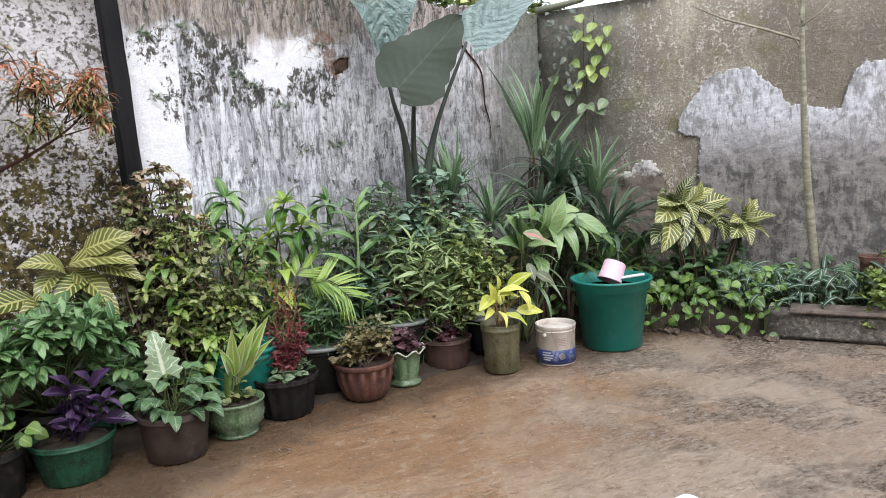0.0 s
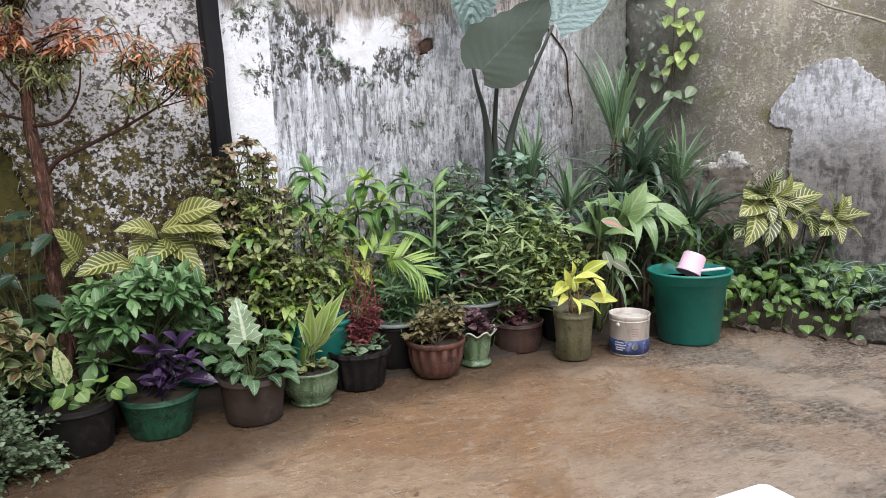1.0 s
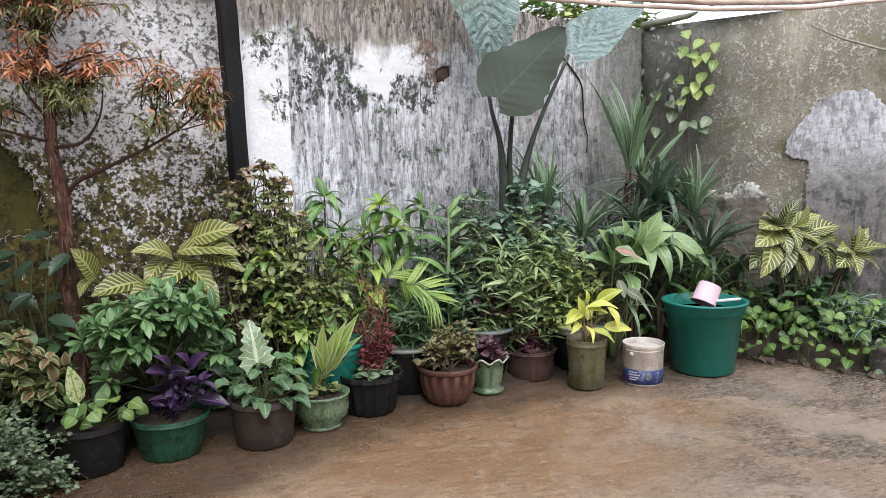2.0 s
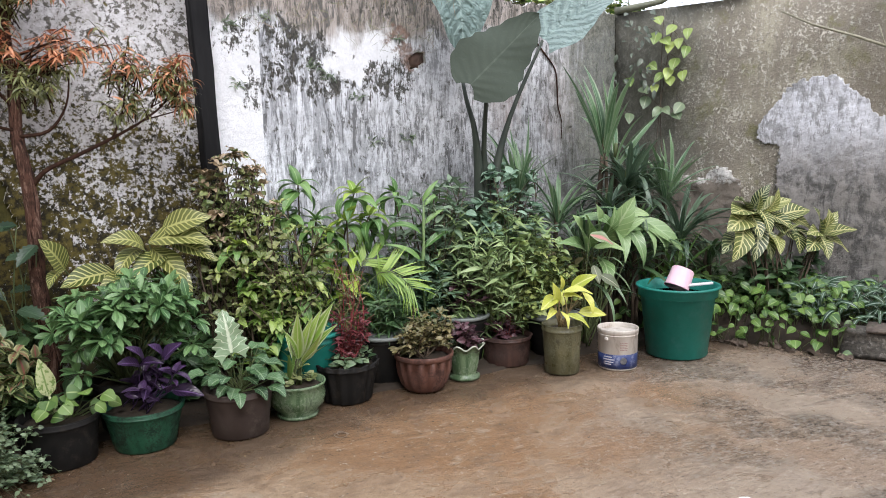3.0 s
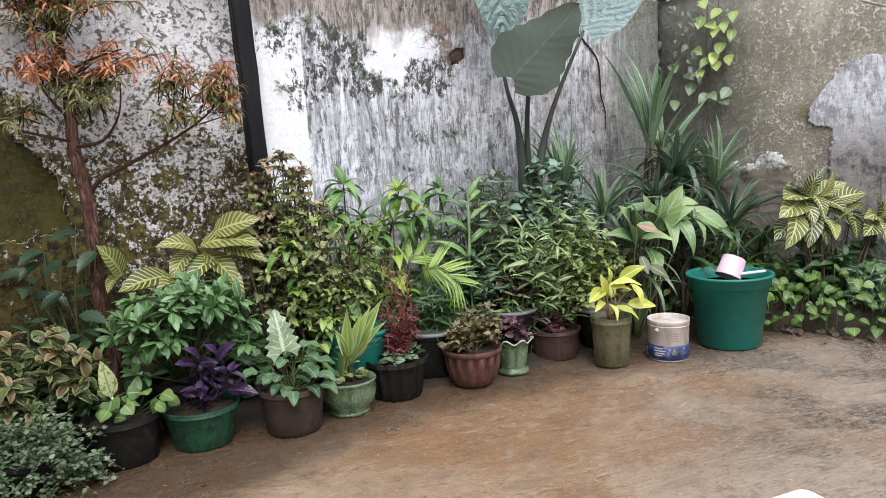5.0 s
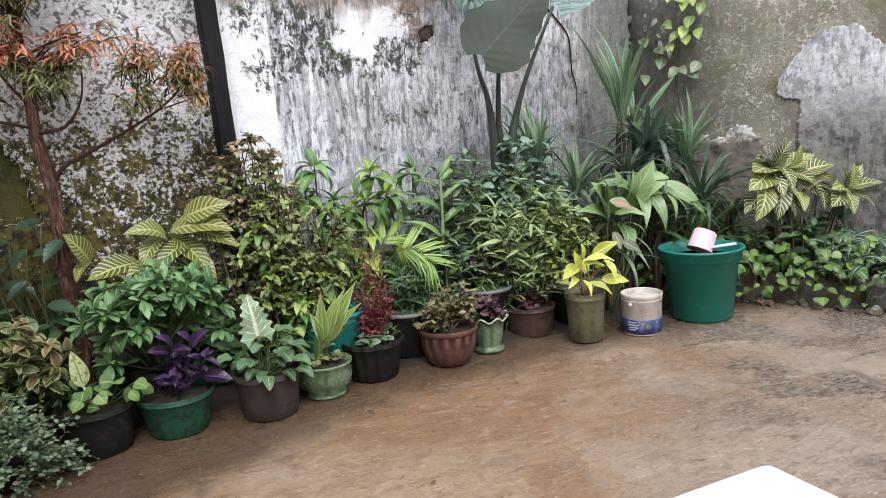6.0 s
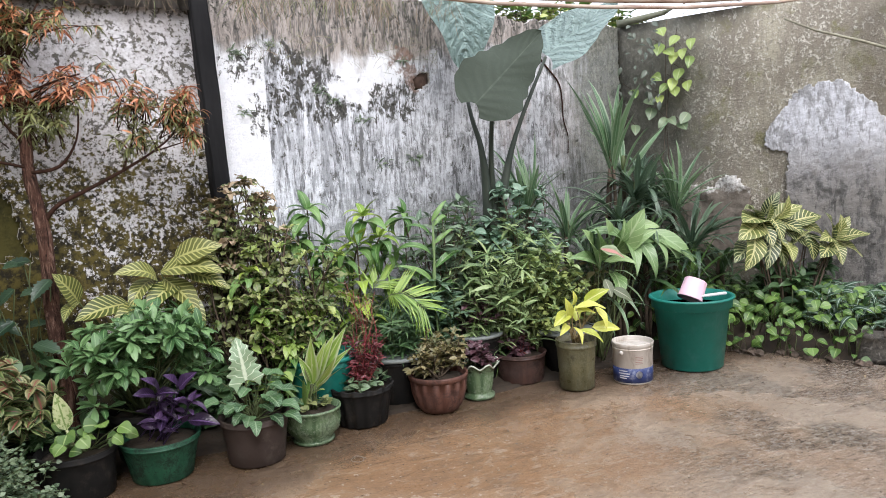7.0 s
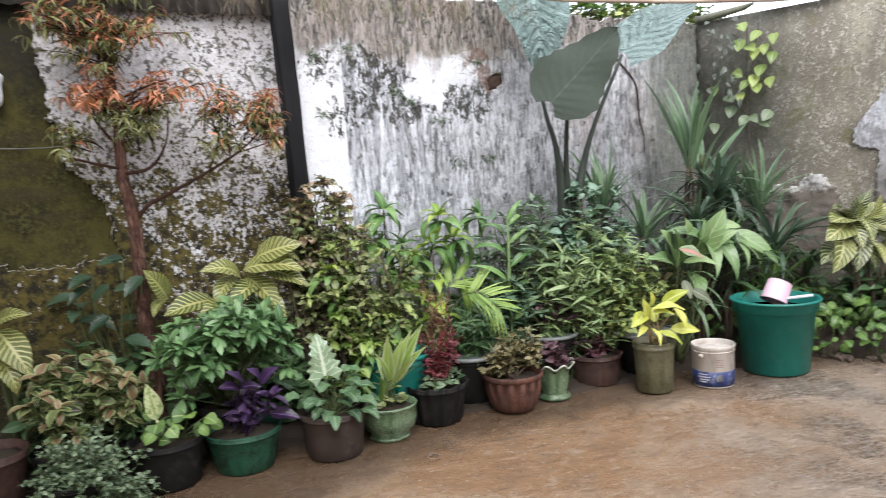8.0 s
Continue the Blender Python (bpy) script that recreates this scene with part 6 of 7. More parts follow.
# ---------------- the thicket in the middle ----------------
L_FRESH = leaf_material("light_young_leaf", (0.16, 0.25, 0.08), (0.36, 0.46, 0.20), (0.34, 0.44, 0.22))
for at, c, rad, n, gl, mat_l, mat_s, lab, seed in (
        ((0.16, 3.50, 0), (0.0, -0.05, 0.25), (0.38, 0.14, 0.26), 40, ("ovate", 0.07, 0.035), L_DEEP, M_STEM, "dark low undergrowth at the wall's foot", 57),
        # added dark shrub: stands in for the shadowed gap under the croton
        ((4.20, 3.05, 0.12), (0.02, 0.0, 0.22), (0.30, 0.16, 0.20), 34, ("ovate", 0.07, 0.032), L_DEEP, M_STEM, "dark filler shrub standing in for the croton's shade", 59),
        ((0.80, 3.52, 0), (0.0, -0.05, 0.22), (0.36, 0.14, 0.24), 34, ("ovate", 0.07, 0.035), L_DEEP, M_STEM, "dark low undergrowth at the wall's foot", 58),
        ((2.42, 3.48, 0), (0.06, -0.08, 0.54), (0.36, 0.22, 0.32), 60, ("lance", 0.088, 0.016), leaf_material("narrow_light_leaf", (0.14, 0.23, 0.09), (0.40, 0.51, 0.24), (0.34, 0.44, 0.22)), M_STEM, "dense shrub with narrow mid-green leaves", 51),
        ((2.66, 3.40, 0), (0.03, -0.06, 0.48), (0.24, 0.16, 0.26), 60, ("ovate", 0.040, 0.025), leaf_material("yellow_green_leaf", (0.17, 0.24, 0.06), (0.42, 0.48, 0.17), (0.3, 0.36, 0.14)), M_STEM, "bushy shrub with yellow-green leaves", 52),
        ((2.20, 3.58, 0), (0.0, -0.06, 0.68), (0.28, 0.14, 0.34), 36, ("lance", 0.075, 0.022), leaf_material("dusty_green_leaf", (0.08, 0.14, 0.08), (0.26, 0.35, 0.23), (0.26, 0.35, 0.24)), M_TWIG, "dusty green shrub against the wall", 53),
        ((2.62, 3.60, 0), (0.0, -0.08, 0.80), (0.26, 0.14, 0.26), 54, ("ovate", 0.05, 0.034), leaf_material("grey_green_leaf", (0.10, 0.19, 0.12), (0.30, 0.44, 0.32), (0.3, 0.42, 0.3)), M_TWIG, "shrub with soft grey-green leaves", 54),
        ((2.92, 3.45, 0), (0.0, -0.03, 0.40), (0.18, 0.15, 0.22), 24, ("ovate", 0.05, 0.03), L_BROWN, M_TWIG, "shrub with brownish drying leaves", 55),
        ((1.98, 3.52, 0), (0.05, -0.05, 0.42), (0.26, 0.14, 0.30), 30, ("lance", 0.075, 0.024), leaf_material("bluish_leaf", (0.07, 0.14, 0.08), (0.19, 0.30, 0.19), (0.2, 0.3, 0.2)), M_STEM, "blue-green leafy shrub behind the pots", 56)):
    r = random.Random(seed)
    t = thing("thicket_shrub", at, lab, "shrub", "shrubs by the wall")
    shrub(t, r, dome(r, n, *c, *rad, -0.8), grids(*gl, 3, droop=0.5, fold=0.25), mat_l, mat_s, 11, (0.55, 1.45), 0.35, (0, 0, 0.03), 0.005, 0.9, 0.35, 3, 0.09, 0.08, whorl=5, tip_mat=L_FRESH if seed in (51, 52) else None)

# giant elephant ear
t = thing("giant_taro", (2.47, 3.55, 0), "giant elephant-ear plant with huge leaves on dark stalks", "plant")
r = random.Random(61)
for path in ([((0.01, 0, 0.02), 0.034), ((0.01, 0, 0.5), 0.032), ((0.005, -0.02, 0.93), 0.025), ((-0.03, -0.04, 1.21), 0.018), ((-0.062, -0.01, 1.38), 0.013), ((-0.05, 0.10, 1.65), 0.010), ((-0.035, 0.20, 1.98), 0.009)],
             [((0.03, 0.0, 0.02), 0.030), ((0.04, -0.01, 0.6), 0.027), ((0.042, -0.02, 0.9), 0.022), ((0.02, -0.05, 1.12), 0.017), ((-0.012, -0.14, 1.38), 0.012), ((-0.024, -0.185, 1.53), 0.009)],
             [((0.05, 0.0, 0.02), 0.034), ((0.06, -0.01, 0.6), 0.030), ((0.10, -0.02, 0.95), 0.024), ((0.19, -0.04, 1.28), 0.015), ((0.385, -0.06, 1.68), 0.009)]):
    part("stalk", tube([finer([(p, w * (0.85 if p[2] > 1.05 else 1.12)) for p, w in path], 4)], 10), M_DARKSTEM, t)
big = leaf_grid("heart", 0.46, 0.48, droop=0.35, fold=0.10, seg=18, across=6, wave=0.035, ear=0.26)
flat = leaf_grid("shield", 0.63, 0.42, droop=0.10, fold=0.08, seg=34, across=6, wave=0.05, ear=0.07, lobes=0.09)
part("leaf", leaf_mesh("leaf", flat, L_GIANT_SHADED), L_GIANT_SHADED, t, "underside of a huge leaf with its shade painted in").matrix_basis = aim((-0.155, -0.235, 1.425), (0.76, 0.12, 0.62), (0.25, 0.92, -0.28), 0.90)
part("leaf", leaf_mesh("leaf", big, L_GIANT), L_GIANT, t, "pale blue-green crinkled huge leaf").matrix_basis = aim((-0.035, 0.16, 2.09), (0.03, -0.30, -0.88), (0.05, -0.85, 0.5), 1.05)
side = leaf_grid("heart", 0.62, 0.36, droop=0.18, fold=0.18, seg=24, across=6, wave=0.05, ear=0.14, lobes=0.04)
part("leaf", leaf_mesh("leaf", side, L_GIANT), L_GIANT, t, "pale blue-green crinkled huge leaf").matrix_basis = aim((0.389, -0.06, 1.689), (0.50, -0.02, 0.34), (-0.30, -0.66, 0.66), 0.95)

# strap-leaved clumps
L_DUSK = leaf_material("dusky_strap_leaf", (0.055, 0.10, 0.062), (0.15, 0.22, 0.14), (0.17, 0.24, 0.17))
CLUMPS = (((2.76, 3.60, 0.86), 40, 0.42, 0.034, "clump of pale-edged strap leaves by the wall", 71, L_STRAP, (58, 88), 0.6, (0, 0)),
          ((3.43, 3.68, 1.10), 11, 0.62, 0.060, "tall clump of striped strap leaves", 72, L_STRAP, (66, 87), 0.35, (-0.10, -0.05)),
          ((3.50, 3.66, 1.06), 7, 0.52, 0.056, "tall leaning clump of striped strap leaves", 172, L_STRAP, (52, 82), 0.5, (0.14, -0.05)),
          ((2.97, 3.52, 0.72), 28, 0.42, 0.034, "dusky arching strap leaves by the wall", 73, L_STRAP, (40, 85), 1.0, (0, 0)),
          ((3.32, 3.50, 0.78), 40, 0.48, 0.034, "dark arching strap-leaved clump", 74, L_DUSK, (10, 65), 1.7, (0, 0)),
          ((3.78, 3.52, 0.84), 36, 0.38, 0.038, "strap-leaved clump in the corner", 75, L_STRAP, (40, 88), 0.5, (0, 0)),
          ((3.66, 3.28, 0.36), 40, 0.46, 0.026, "low arching strap leaves behind the tub", 76, L_MID, (15, 75), 1.4, (0, 0)),
          ((3.06, 3.40, 0.35), 26, 0.44, 0.026, "strap leaves among the shrubs", 77, L_STRAP, (20, 75), 1.3, (0, 0)),
          ((3.95, 3.34, 0.45), 30, 0.44, 0.026, "dusky strap leaves beside the bed", 78, L_DEEP, (20, 80), 1.2, (0, 0)),
          ((2.52, 3.62, 0.60), 22, 0.40, 0.022, "thin strap leaves behind the giant stalks", 79, L_STRAP, (35, 85), 0.9, (0, 0)))
CLUMPS += (((3.10, 3.46, 0.56), 46, 0.42, 0.030, "dusky strap leaves filling the corner", 171, L_STRAP, (10, 80), 1.2, (0, 0)),
           ((3.44, 3.42, 0.56), 52, 0.46, 0.032, "dusky strap leaves filling the corner", 172, L_DEEP, (15, 80), 1.1, (0, 0)),
           ((3.80, 3.42, 0.58), 56, 0.46, 0.036, "dusky arching strap leaves in the corner", 173, L_DUSK, (15, 80), 1.3, (0, 0)),
           ((3.54, 3.60, 0.90), 54, 0.42, 0.036, "dusky strap leaves filling the corner", 174, L_DUSK, (15, 85), 1.3, (0, 0)),
           ((3.72, 3.70, 0.80), 46, 0.44, 0.034, "dusky strap leaves under the vine", 175, L_DUSK, (15, 85), 1.3, (0, 0)))
for at, n, long, wide, lab, seed, mat_l, elev, droop, lean in CLUMPS:
    strap_clump("spider_lily", at, n, long, wide, lab, seed, mat_l, elev, droop, lean=lean)
    r = random.Random(int(at[0] * 100))
    t = thing("cane_stems", (at[0], at[1], 0), "leafless brown lower canes of a strap-leaved clump", "stem")
    for k in range(3):
        part("cane", tube([stem_path(r, (uni(r, -0.04, 0.04), uni(r, -0.03, 0.03), 0), (uni(r, -0.01, 0.01), 0, at[2] + 0.02), 0.013, 0.010, 0.05)], 7), M_TWIG, t)

# philodendron with broad leaves beside the tub
t = thing("peace_lily", (3.02, 3.33, 0), "large broad-leaved plant with arching shiny leaves", "plant")
r = random.Random(81)
pleat = leaf_material("pale_pleated_leaf", (0.18, 0.30, 0.11), (0.34, 0.47, 0.21), (0.40, 0.52, 0.28), "net", 0.35)
lay_leaves(t, r, [((3.06, 3.30, 0.58), (2.98, 3.18, 0.82)), ((3.14, 3.30, 0.60), (3.24, 3.18, 0.84)), ((3.08, 3.30, 0.60), (3.10, 3.18, 0.80)), ((3.02, 3.30, 0.57), (2.92, 3.18, 0.76)), ((3.18, 3.30, 0.60), (3.30, 3.16, 0.72)), ((3.20, 3.30, 0.72), (3.36, 3.20, 0.73)), ((3.00, 3.30, 0.54), (2.82, 3.18, 0.78)), ((3.04, 3.28, 0.56), (3.14, 3.14, 0.56)), ((3.10, 3.30, 0.50), (3.02, 3.14, 0.36))],
           grids("ovate", 0.24, 0.105, 3, droop=0.8, fold=0.3, seg=12, across=3, wave=0.05), pleat, M_STEM, (0, 0, 0.03), 0.006)
lay_leaves(t, r, [((3.22, 3.30, 0.68), (3.16, 3.16, 0.48)), ((3.34, 3.30, 0.68), (3.38, 3.18, 0.50)), ((3.36, 3.30, 0.68), (3.56, 3.18, 0.45)), ((3.38, 3.30, 0.69), (3.65, 3.18, 0.45)), ((3.28, 3.30, 0.66), (3.31, 3.18, 0.46)), ((3.19, 3.30, 0.58), (2.90, 3.20, 0.86)), ((3.01, 3.30, 0.53), (2.73, 3.18, 0.62)),
                  ((3.25, 3.32, 0.64), (3.46, 3.24, 0.62)), ((3.30, 3.32, 0.66), (3.60, 3.26, 0.56))],
           grids("lance", 0.27, 0.078, 3, droop=1.5, fold=0.30, seg=14, across=3), L_SHINE, M_STEM, (0, 0, 0.03), 0.006)

# pink-hearted caladium under the broad leaves
t = thing("caladium", (2.99, 3.24, 0), "caladium with a pink-centred leaf and drab drooping leaves", "plant")
r = random.Random(83)
lay_leaves(t, r, [((2.915, 3.15, 0.655), (3.025, 3.09, 0.605))], [leaf_grid("ovate", 0.15, 0.095, droop=0.6, fold=0.2, seg=12, across=4, wave=0.05)], leaf_material("pink_heart_leaf", (0.13, 0.20, 0.09), (0.30, 0.36, 0.20), (0.52, 0.24, 0.21), "rib", 0.45, edge=(0.30, 0.38, 0.22), width=0.45), M_STEM, (0, 0, 0.03), 0.004)
lay_leaves(t, r, [((3.0, 3.17, 0.435), (3.085, 3.11, 0.365)), ((2.955, 3.17, 0.49), (2.95, 3.11, 0.40))], [leaf_grid("ovate", 0.12, 0.056, droop=0.5, fold=0.2, seg=10, across=3, wave=0.05)], leaf_material("drab_caladium_leaf", (0.13, 0.16, 0.09), (0.28, 0.30, 0.20), (0.36, 0.36, 0.26), "rib", 0.5), M_STEM, (0, 0, 0.03), 0.004)

# ---------------- bed beyond the tub ----------------
t = thing("croton", RIGHT @ Vector((0.62, -0.42, 0.12)), "croton with large golden-veined leaves", "plant", "zebra plants")
r = random.Random(82)
CRO = grids("ovate", 0.21, 0.112, 3, droop=0.65, fold=0.22, seg=12, across=3, wave=0.035)
lay_leaves(t, r, [((4.03, 3.02, 0.77), (3.70, 2.90, 0.78)), ((4.00, 3.02, 0.75), (3.68, 2.90, 0.67)), ((3.93, 3.00, 0.71), (3.76, 2.90, 0.52)), ((4.00, 3.02, 0.78), (3.97, 2.90, 0.63)), ((4.07, 3.02, 0.79), (4.04, 2.90, 0.65)), ((4.05, 3.02, 0.76), (4.00, 2.97, 0.90)), ((4.10, 3.02, 0.77), (4.26, 2.95, 0.83)),
                  ((4.14, 3.02, 0.75), (4.24, 2.90, 0.65)), ((4.28, 3.02, 0.72), (4.42, 2.93, 0.64)), ((4.22, 3.02, 0.73), (4.42, 2.95, 0.76)), ((4.04, 3.02, 0.60), (4.16, 2.92, 0.57))], CRO, L_CROTON, M_TWIG, (0, 0, 0), 0.006)
lay_leaves(t, r, [((4.46, 2.90, 0.62), (4.57, 2.80, 0.52)), ((4.44, 2.90, 0.62), (4.40, 2.80, 0.49)), ((4.45, 2.90, 0.63), (4.54, 2.86, 0.75)), ((4.30, 2.95, 0.66), (4.24, 2.86, 0.53)), ((4.44, 2.90, 0.62), (4.33, 2.86, 0.79)), ((4.44, 2.90, 0.62), (4.25, 2.83, 0.64)), ((4.46, 2.90, 0.62), (4.60, 2.78, 0.65)), ((4.42, 2.90, 0.59), (4.22, 2.80, 0.55)), ((4.47, 2.90, 0.62), (4.46, 2.86, 0.77)), ((4.16, 2.96, 0.60), (4.22, 2.86, 0.70)), ((4.14, 2.98, 0.64), (4.08, 2.86, 0.54)), ((4.10, 3.02, 0.74), (4.14, 2.94, 0.90)), ((4.02, 3.02, 0.74), (3.88, 2.98, 0.86))], CRO, L_CROTON, M_TWIG, (0.12, -0.05, 0), 0.006)
lay_leaves(t, r, [((3.98, 3.04, 0.72), (3.84, 2.96, 0.62)), ((4.06, 3.02, 0.70), (3.94, 2.92, 0.50)), ((4.10, 3.02, 0.68), (4.08, 2.92, 0.50)), ((4.16, 3.0, 0.70), (4.30, 2.90, 0.56)), ((3.98, 3.04, 0.62), (3.72, 2.94, 0.56)), ((4.06, 3.04, 0.78), (4.12, 2.98, 0.92)), ((4.02, 3.04, 0.78), (3.84, 2.98, 0.84)), ((4.30, 2.96, 0.66), (4.40, 2.88, 0.54))],
           [leaf_grid("ovate", 0.22, 0.10, droop=0.9, fold=0.25, seg=12, across=3)], leaf_material("dark_old_croton_leaf", (0.035, 0.06, 0.022), (0.09, 0.12, 0.04), (0.40, 0.41, 0.22), "zebra", 0.36, lines=58), M_TWIG, (0, 0, 0), 0.006)
t.location.x -= 0.08
t.location.z -= 0.04


def cover(name, label, s0, s1, d0, d1, n, gs, material, seed, zr=(0.02, 0.16), rise=(-0.6, 0.1)):
    r = random.Random(seed)
    t = tagged(thing(name, (0, 0, 0), label, "ground cover"), kind="stuff")
    poses, paths = [], []
    for _ in range(n):
        s, d = uni(r, s0, s1), uni(r, d0, d1)
        ground_z = 0.13 if d > -0.62 else (0.0 if d < -0.72 else 0.13 * (d + 0.72) / 0.1)
        base = RIGHT @ Vector((s, d, ground_z))
        tip = base + Vector((uni(r, -0.06, 0.06) - 0.03, uni(r, -0.06, 0.06) - 0.03, uni(r, *zr)))
        paths.append(stem_path(r, base, tip, 0.002, 0.0015, 0.1, 3))
        a = uni(r, 0, 6.28)
        poses.append(aim(tip, (math.cos(a) - 0.5, math.sin(a) - 0.4, uni(r, *rise)), (-0.5, -0.4, 0.8), uni(r, 0.6, 1.2), uni(r, -0.3, 0.3)))
    part("stems", tube(paths, 4), M_STEM, t)
    part("foliage", foliage(gs, poses), material, t)


cover("pothos_cover", "heart-leaved creeper spilling over the bed's edge", -0.2, 1.02, -0.76, -0.25, 480, grids("ovate", 0.060, 0.046, 3, droop=0.6, fold=0.25, ear=0.06), leaf_material("creeper_leaf", (0.045, 0.11, 0.025), (0.19, 0.32, 0.07), (0.26, 0.36, 0.12)), 91, (0.02, 0.22))
cover("striped_cover", "low silver-striped leaves covering the bed", 0.75, 2.4, -0.58, -0.2, 640, grids("lance", 0.145, 0.022, 3, droop=2.2, fold=0.3, seg=12), L_SILVER, 92, (0.03, 0.20), (0.2, 1.1))
cover("bed_undergrowth", "dark undergrowth filling the bed", -0.3, 2.6, -0.5, -0.05, 620, grids("ovate", 0.075, 0.035, 3, droop=0.6), L_DEEP, 93, (0.03, 0.22))

# pale sapling
t = thing("sapling", RIGHT @ Vector((1.18, -0.26, 0.10)), "leafless pale-barked sapling with short side shoots", "tree")
stemline = [((0.06, -0.03, 0), 0.032), ((0.045, -0.02, 0.15), 0.027), ((0.02, -0.01, 0.4), 0.025), ((-0.01, 0, 0.7), 0.022), ((-0.04, 0, 1.0), 0.019), ((-0.06, 0, 1.3), 0.016), ((-0.07, 0, 1.55), 0.014), ((-0.065, 0, 1.95), 0.011)]
part("trunk", tube([finer(stemline, 6)], 14, 0.07), M_PALE_BARK, t)
for path in ([((-0.07, 0, 1.49), 0.009), ((-0.23, 0.12, 1.565), 0.0075), ((-0.40, 0.25, 1.635), 0.006), ((-0.53, 0.34, 1.71), 0.005)], [((-0.07, 0, 1.44), 0.006), ((-0.12, 0.03, 1.53), 0.004), ((-0.14, 0.05, 1.62), 0.003)],
             [((-0.07, 0, 1.57), 0.006), ((-0.02, -0.08, 1.63), 0.005), ((0.02, -0.12, 1.70), 0.003)], [((-0.07, 0, 1.6), 0.005), ((-0.11, 0.03, 1.74), 0.003)]):
    part("shoot", tube([path], 7), M_PALE_BARK, t)

t = thing("terracotta_pot", RIGHT @ Vector((1.50, -0.36, 0.13)), "tall terracotta pot standing in the bed", "pot")
pot(t, 0.060, 0.27, P_TERRA, "plain", lip=0.01)
t = thing("bed_shrub", RIGHT @ Vector((1.63, -0.64, 0.12)), "yellow-green shrub at the bed's far end", "shrub", "shrubs by the wall")
r = random.Random(95)
shrub(t, r, dome(r, 46, 0, 0, 0.18, 0.20, 0.18, 0.30, -0.8), grids("ovate", 0.045, 0.027, 3, droop=0.5), leaf_material("yellowish_leaf", (0.10, 0.17, 0.035), (0.30, 0.38, 0.10), (0.28, 0.36, 0.12)), M_STEM, 14, (0.7, 1.2), 0.35, (0, 0, 0), 0.004, 0.9, 0.35, 3, 0.06, 0.06)

# vine with pale heart leaves in the corner
t = thing("wall_vine", RIGHT @ Vector((-0.15, -0.05, 0)), "climbing vine with pale yellow-green heart leaves", "vine")
r = random.Random(96)
for a, b in (((-0.10, 0.02, 0.4), (0.06, 0.0, 1.98)), ((0.05, 0.0, 0.4), (-0.02, 0.02, 1.98))):
    part("stem", tube([stem_path(r, a, b, 0.003, 0.002, 0.03, 8)], 5), M_TWIG, t)
spans, faded = [], []
for i, (a, z) in enumerate(((-0.209, 1.90), (-0.12, 1.834), (-0.015, 1.807), (-0.225, 1.80), (-0.126, 1.731), (-0.029, 1.697), (-0.097, 1.625), (-0.042, 1.543), (-0.192, 1.535), (-0.129, 1.514), (-0.247, 1.60), (-0.226, 1.467), (-0.288, 1.389), (-0.403, 1.52), (-0.14, 1.567),
                            (-0.299, 1.453), (-0.151, 1.312), (-0.079, 1.283), (-0.399, 1.285), (-0.205, 1.314), (-0.063, 1.335), (-0.07, 1.75), (-0.16, 1.76))):
    h = uni(r, -0.5, 1)
    top = RIGHT @ Vector((a - 0.03 * h, -0.05, z + 0.038))
    tip = RIGHT @ Vector((a + 0.05 * h, -0.11, z - 0.045 + 0.04 * abs(h)))
    (faded if i in (12, 15, 16, 17, 18, 19, 20) else spans).append((top, tip))
HEART_VINE = grids("ovate", 0.098, 0.064, 3, droop=0.6, fold=0.2, ear=0.08, seg=9)
lay_leaves(t, r, spans, HEART_VINE, leaf_material("pale_heart_leaf", (0.17, 0.26, 0.07), (0.43, 0.52, 0.15), (0.40, 0.48, 0.22)), M_TWIG, None, 0.002, up=(-0.6, -0.6, 0.45))
lay_leaves(t, r, faded, HEART_VINE, leaf_material("dull_heart_leaf", (0.13, 0.18, 0.10), (0.24, 0.31, 0.18), (0.28, 0.34, 0.2)), M_TWIG, None, 0.002, up=(-0.6, -0.6, 0.45))
poses = []
for i in range(40):
    a, z = uni(r, -0.36, -0.02), uni(r, 1.45, 1.98)
    poses.append(aim((a * 0.488 * 0.9 - 0.05, 0.873 * -a * 0.9 - 0.05 * r.random(), z), (uni(r, -0.8, 0.4), uni(r, -0.8, 0.2), uni(r, -0.9, 0.1)), (-0.6, -0.6, 0.5), uni(r, 0.5, 1.1), uni(r, -0.4, 0.4)))
part("older_foliage", foliage(grids("ovate", 0.07, 0.03, 3, droop=0.6, fold=0.25), poses), leaf_material("dusky_vine_leaf", (0.07, 0.09, 0.065), (0.15, 0.18, 0.13)), t, "darker small leaves against the wall")["kind"] = "stuff"
dry = part("dry_vine", tube([finer([(p, 0.006 - 0.0005 * i) for i, p in enumerate(((3.201, 4.065, 1.756), (3.254, 4.074, 1.706), (3.353, 4.089, 1.603), (3.375, 4.093, 1.481), (3.38, 4.094, 1.377), (3.414, 4.099, 1.269), (3.409, 4.098, 1.162)))], 4)], 7), M_LIMB)
tagged(dry, "thin dead vine stem clinging to the wall", "vine")
t = thing("overhanging_bush", (3.70, 4.80, 0), "yellow-green bush leaning over the wall top", "shrub", "shrubs by the wall")
r = random.Random(97)
shrub(t, r, dome(r, 130, 0.0, -0.30, 2.08, 0.75, 0.14, 0.12, -0.7), grids("ovate", 0.06, 0.035, 3, droop=0.5), leaf_material("sunlit_yellow_leaf", (0.20, 0.26, 0.06), (0.46, 0.50, 0.16), (0.4, 0.45, 0.2)), M_TWIG, 12, (0.7, 1.3), 0.80, (0, 0, 0.03), 0.006, 0.9, 0.35, 2, 0.09, 0.1, whorl=5, tip_mat=L_MID)
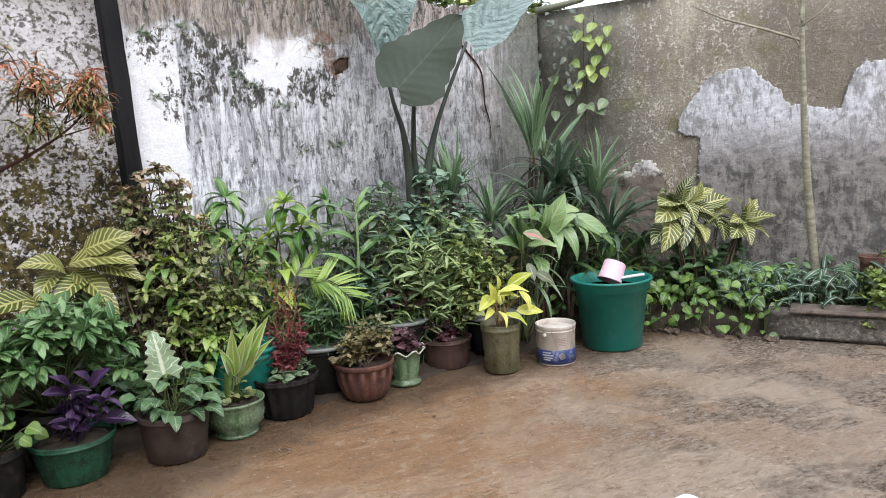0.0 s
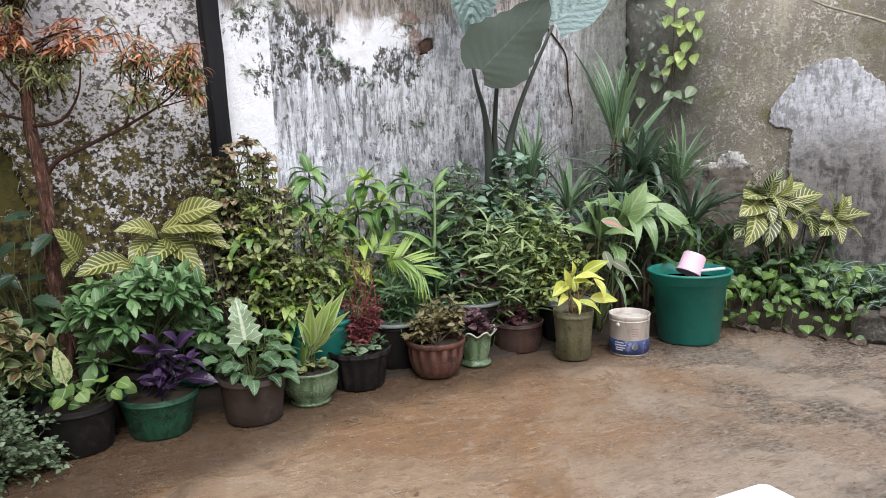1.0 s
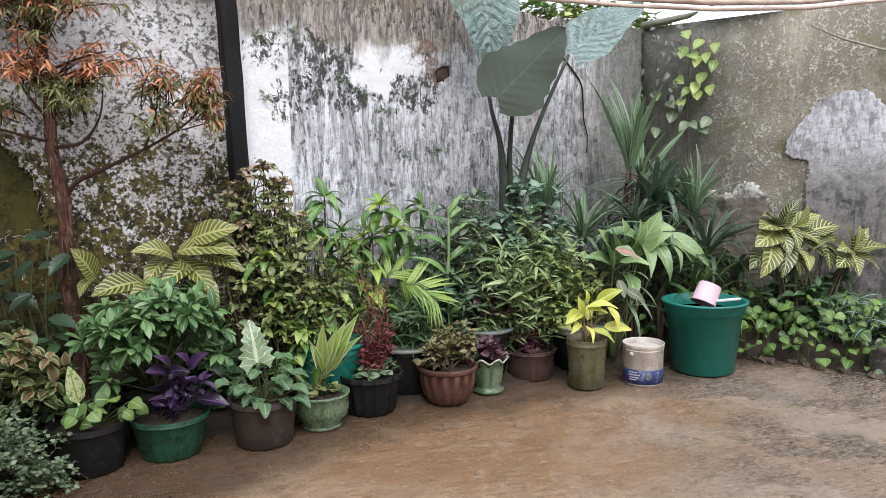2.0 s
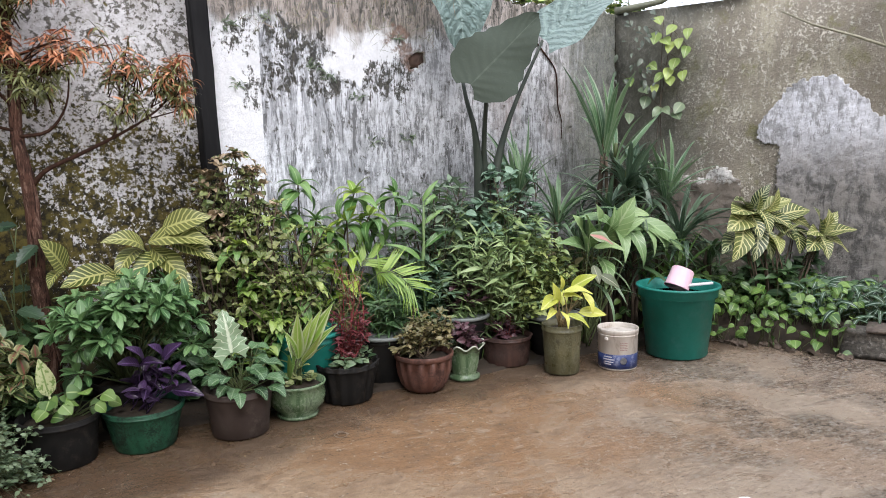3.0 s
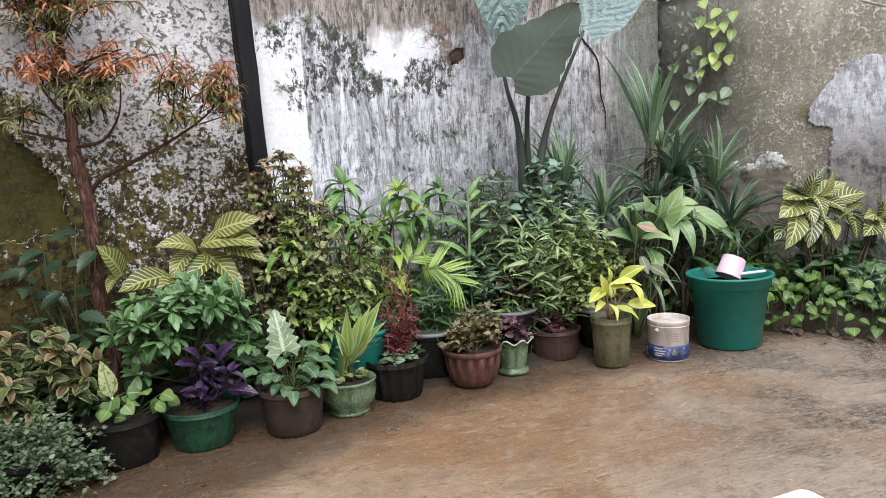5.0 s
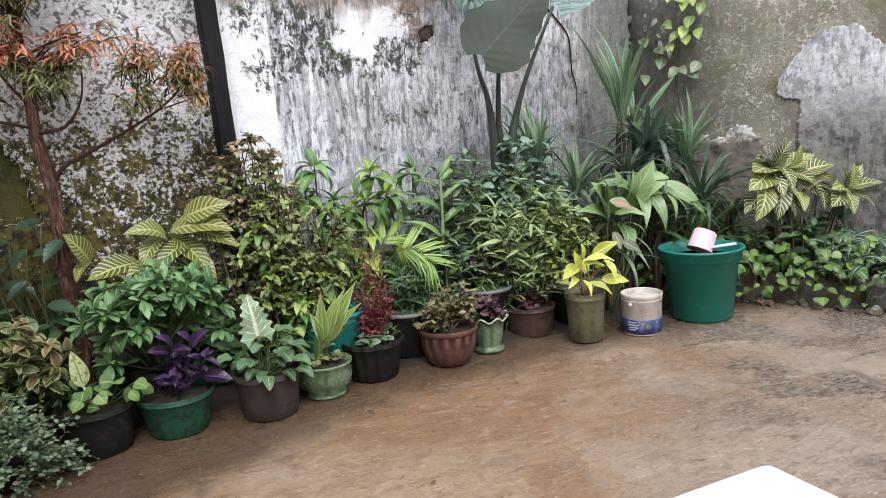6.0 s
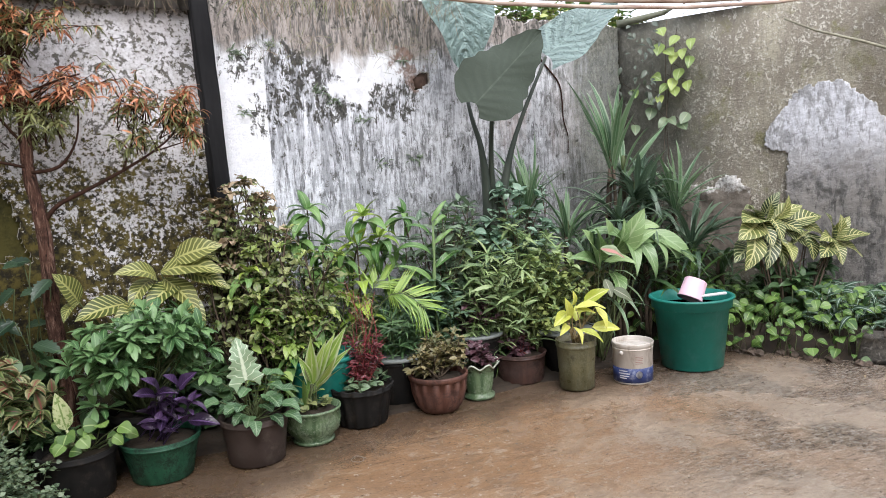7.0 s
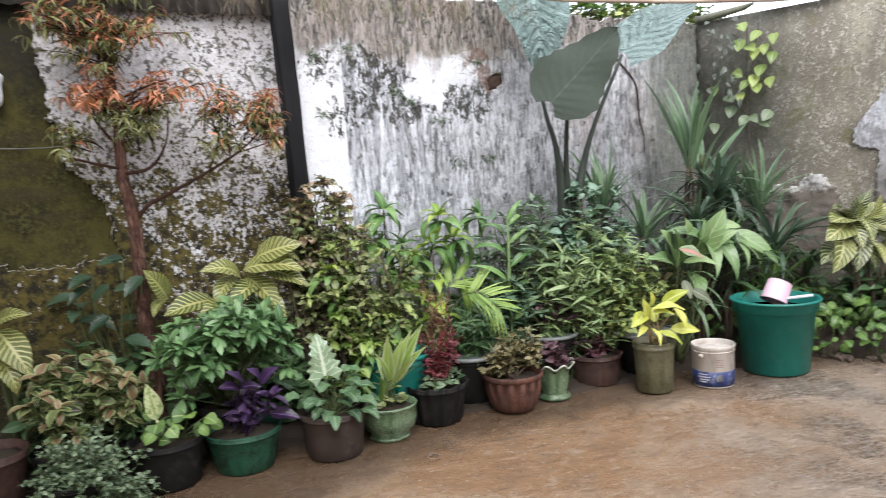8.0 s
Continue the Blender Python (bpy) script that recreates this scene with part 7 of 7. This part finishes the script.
bough = part("fallen_bough", tube([[(RIGHT @ Vector((-0.52, -0.02, 2.01)), 0.026), (RIGHT @ Vector((-0.36, -0.03, 2.02)), 0.023), (RIGHT @ Vector((-0.20, -0.04, 2.035)), 0.017), (RIGHT @ Vector((-0.14, -0.05, 2.05)), 0.006)]], 12, 0.35), plain("grey_green_bark", (0.14, 0.15, 0.10), (0.22, 0.22, 0.16), 24, 0.85, 0.5))
tagged(bough, "grey-green bough lying along the wall top", "branch")
# small ferns rooted in the wall
L_FERN = leaf_material("dull_fern", (0.07, 0.10, 0.06), (0.19, 0.25, 0.15))
for i, (x, z, n) in enumerate(((1.70, 1.55, 16), (1.77, 1.50, 14), (1.29, 1.45, 9), (2.04, 1.16, 10), (2.25, 1.18, 10), (1.93, 1.40, 7), (1.27, 1.73, 14), (1.42, 1.78, 9), (2.20, 1.72, 9))):
    t = thing("wall_fern", LEFT @ Vector((x, -0.022, z)), "tiny fern rooted in the wall's cracks", "fern", "wall ferns")
    r = random.Random(200 + i)
    poses = [aim((uni(r, -0.05, 0.05), 0, uni(r, -0.015, 0.015)), (uni(r, -1, 1), uni(r, -0.5, -0.15), uni(r, -0.6, 0.7)), (0, -0.7, 0.7), uni(r, 0.5, 1.1)) for _ in range(n * 2)]
    part("fronds", foliage(grids("lance", 0.045, 0.009, 3, droop=0.8, serr=0.4), poses), L_FERN, t)["kind"] = "stuff"

# dry grass and roots hanging from the wall top
r = random.Random(207)
t = tagged(thing("hanging_roots", LEFT @ Vector((0, -0.03, 0)), "dry brown grass and roots hanging from the wall top", "dry grass"), kind="stuff")
dead, live = [], []
for i in range(1000):
    x = uni(r, 1.24, 2.36) if r.random() < 0.8 else uni(r, 0.45, 1.05)
    q = noise.noise(Vector((x * 5, 0, 5)))
    if q < uni(r, -0.4, 0.25):
        continue
    z = 1.99 - abs(r.gauss(0, 0.05)) + 0.03 * q
    (live if r.random() < 0.22 else dead).append(aim((x, -0.005 - 0.012 * r.random(), z), (uni(r, -0.5, 0.5), uni(r, -0.30, -0.04), uni(r, -1.0, -0.35)), (uni(r, -0.5, 0.5), -0.9, 0.2), uni(r, 0.3, 0.7 + 1.2 * max(q, 0)) * (0.55 if x < 1.1 else 1), uni(r, -0.6, 0.6)))
for i in range(240):
    x = uni(r, 1.25, 1.75) if r.random() < 0.5 else uni(r, 1.75, 2.25)
    z = 1.74 + 0.06 * noise.noise(Vector((x * 8, 0, 9))) + r.gauss(0, 0.04)
    (live if r.random() < 0.5 else dead).append(aim((x, 0.002, z), (uni(r, -0.9, 0.9), uni(r, -0.4, -0.1), uni(r, -0.9, 0.3)), (0, -0.9, 0.3), uni(r, 0.2, 0.5), uni(r, -0.6, 0.6)))
HAIR = grids("lance", 0.17, 0.0042, 3, droop=0.7, fold=0.2, seg=5, across=1)
part("dry_strands", foliage(HAIR, dead), leaf_material("dry_root", (0.13, 0.10, 0.07), (0.40, 0.32, 0.24), rough=0.8), t)
part("green_strands", foliage(HAIR, live), leaf_material("wall_grass", (0.10, 0.12, 0.05), (0.26, 0.28, 0.13), rough=0.6), t)

# scraps at the dark end of the wall
bag = part("plastic_bag", rough_box(-0.06, -0.02, 0, 0.03, 0.012, 0.13, 5, 0.016, 16, 0.006), P_CREAM)
bag.matrix_basis = LEFT @ pose(-0.115, -0.035, 1.50, 0, 6, 0)
tagged(bag, "crumpled white plastic bag hung against the dark wall", "bag")
wire = part("wall_wire", tube([finer([(LEFT @ Vector((u, -0.03, z)), 0.0022) for u, z in ((-0.40, 1.36), (-0.15, 1.335), (0.05, 1.33), (0.22, 1.345))], 4)], 5), plain("grey_wire", (0.20, 0.20, 0.19), (0.12, 0.12, 0.11), 30, 0.5, 0.1))
tagged(wire, "thin grey wire stretched along the wall", "wire")

# bits on the yard
t = part("wire_ring", tube([[((0.032 * math.cos(a) * (1 - 0.06 * a), 0.030 * math.sin(a), 0.002 + 0.0008 * a), 0.0016) for a in np.linspace(0, 9.6, 44)]], 5), plain("pale_wire", (0.26, 0.20, 0.15), (0.17, 0.13, 0.10), 30, 0.6, 0.1))
t.location = (1.40, 2.75, 0.003)
tagged(t, "small pale ring lying on the concrete", "ring")

r = random.Random(99)
litter = tagged(thing("leaf_litter", (0, 0, 0), "scraps of dead leaf and grit on the concrete", "litter"), kind="stuff")
poses = []
for _ in range(150):
    x = uni(r, 0.2, 3.9)
    y = 2.93 - abs(r.gauss(0, 0.28)) if r.random() < 0.75 else uni(r, 1.0, 2.8)
    a = uni(r, 0, 6.28)
    poses.append(aim((x, y, 0.004), (math.cos(a), math.sin(a), 0.08), (0, 0, 1), uni(r, 0.25, 1.0), uni(r, -0.4, 0.4)))
part("scraps", foliage(grids("ovate", 0.026, 0.012, 3, droop=0.5, fold=0.4, seg=4, across=1), poses), leaf_material("dead_leaf", (0.07, 0.04, 0.02), (0.32, 0.24, 0.13), sheer=0.0), litter)["kind"] = "stuff"
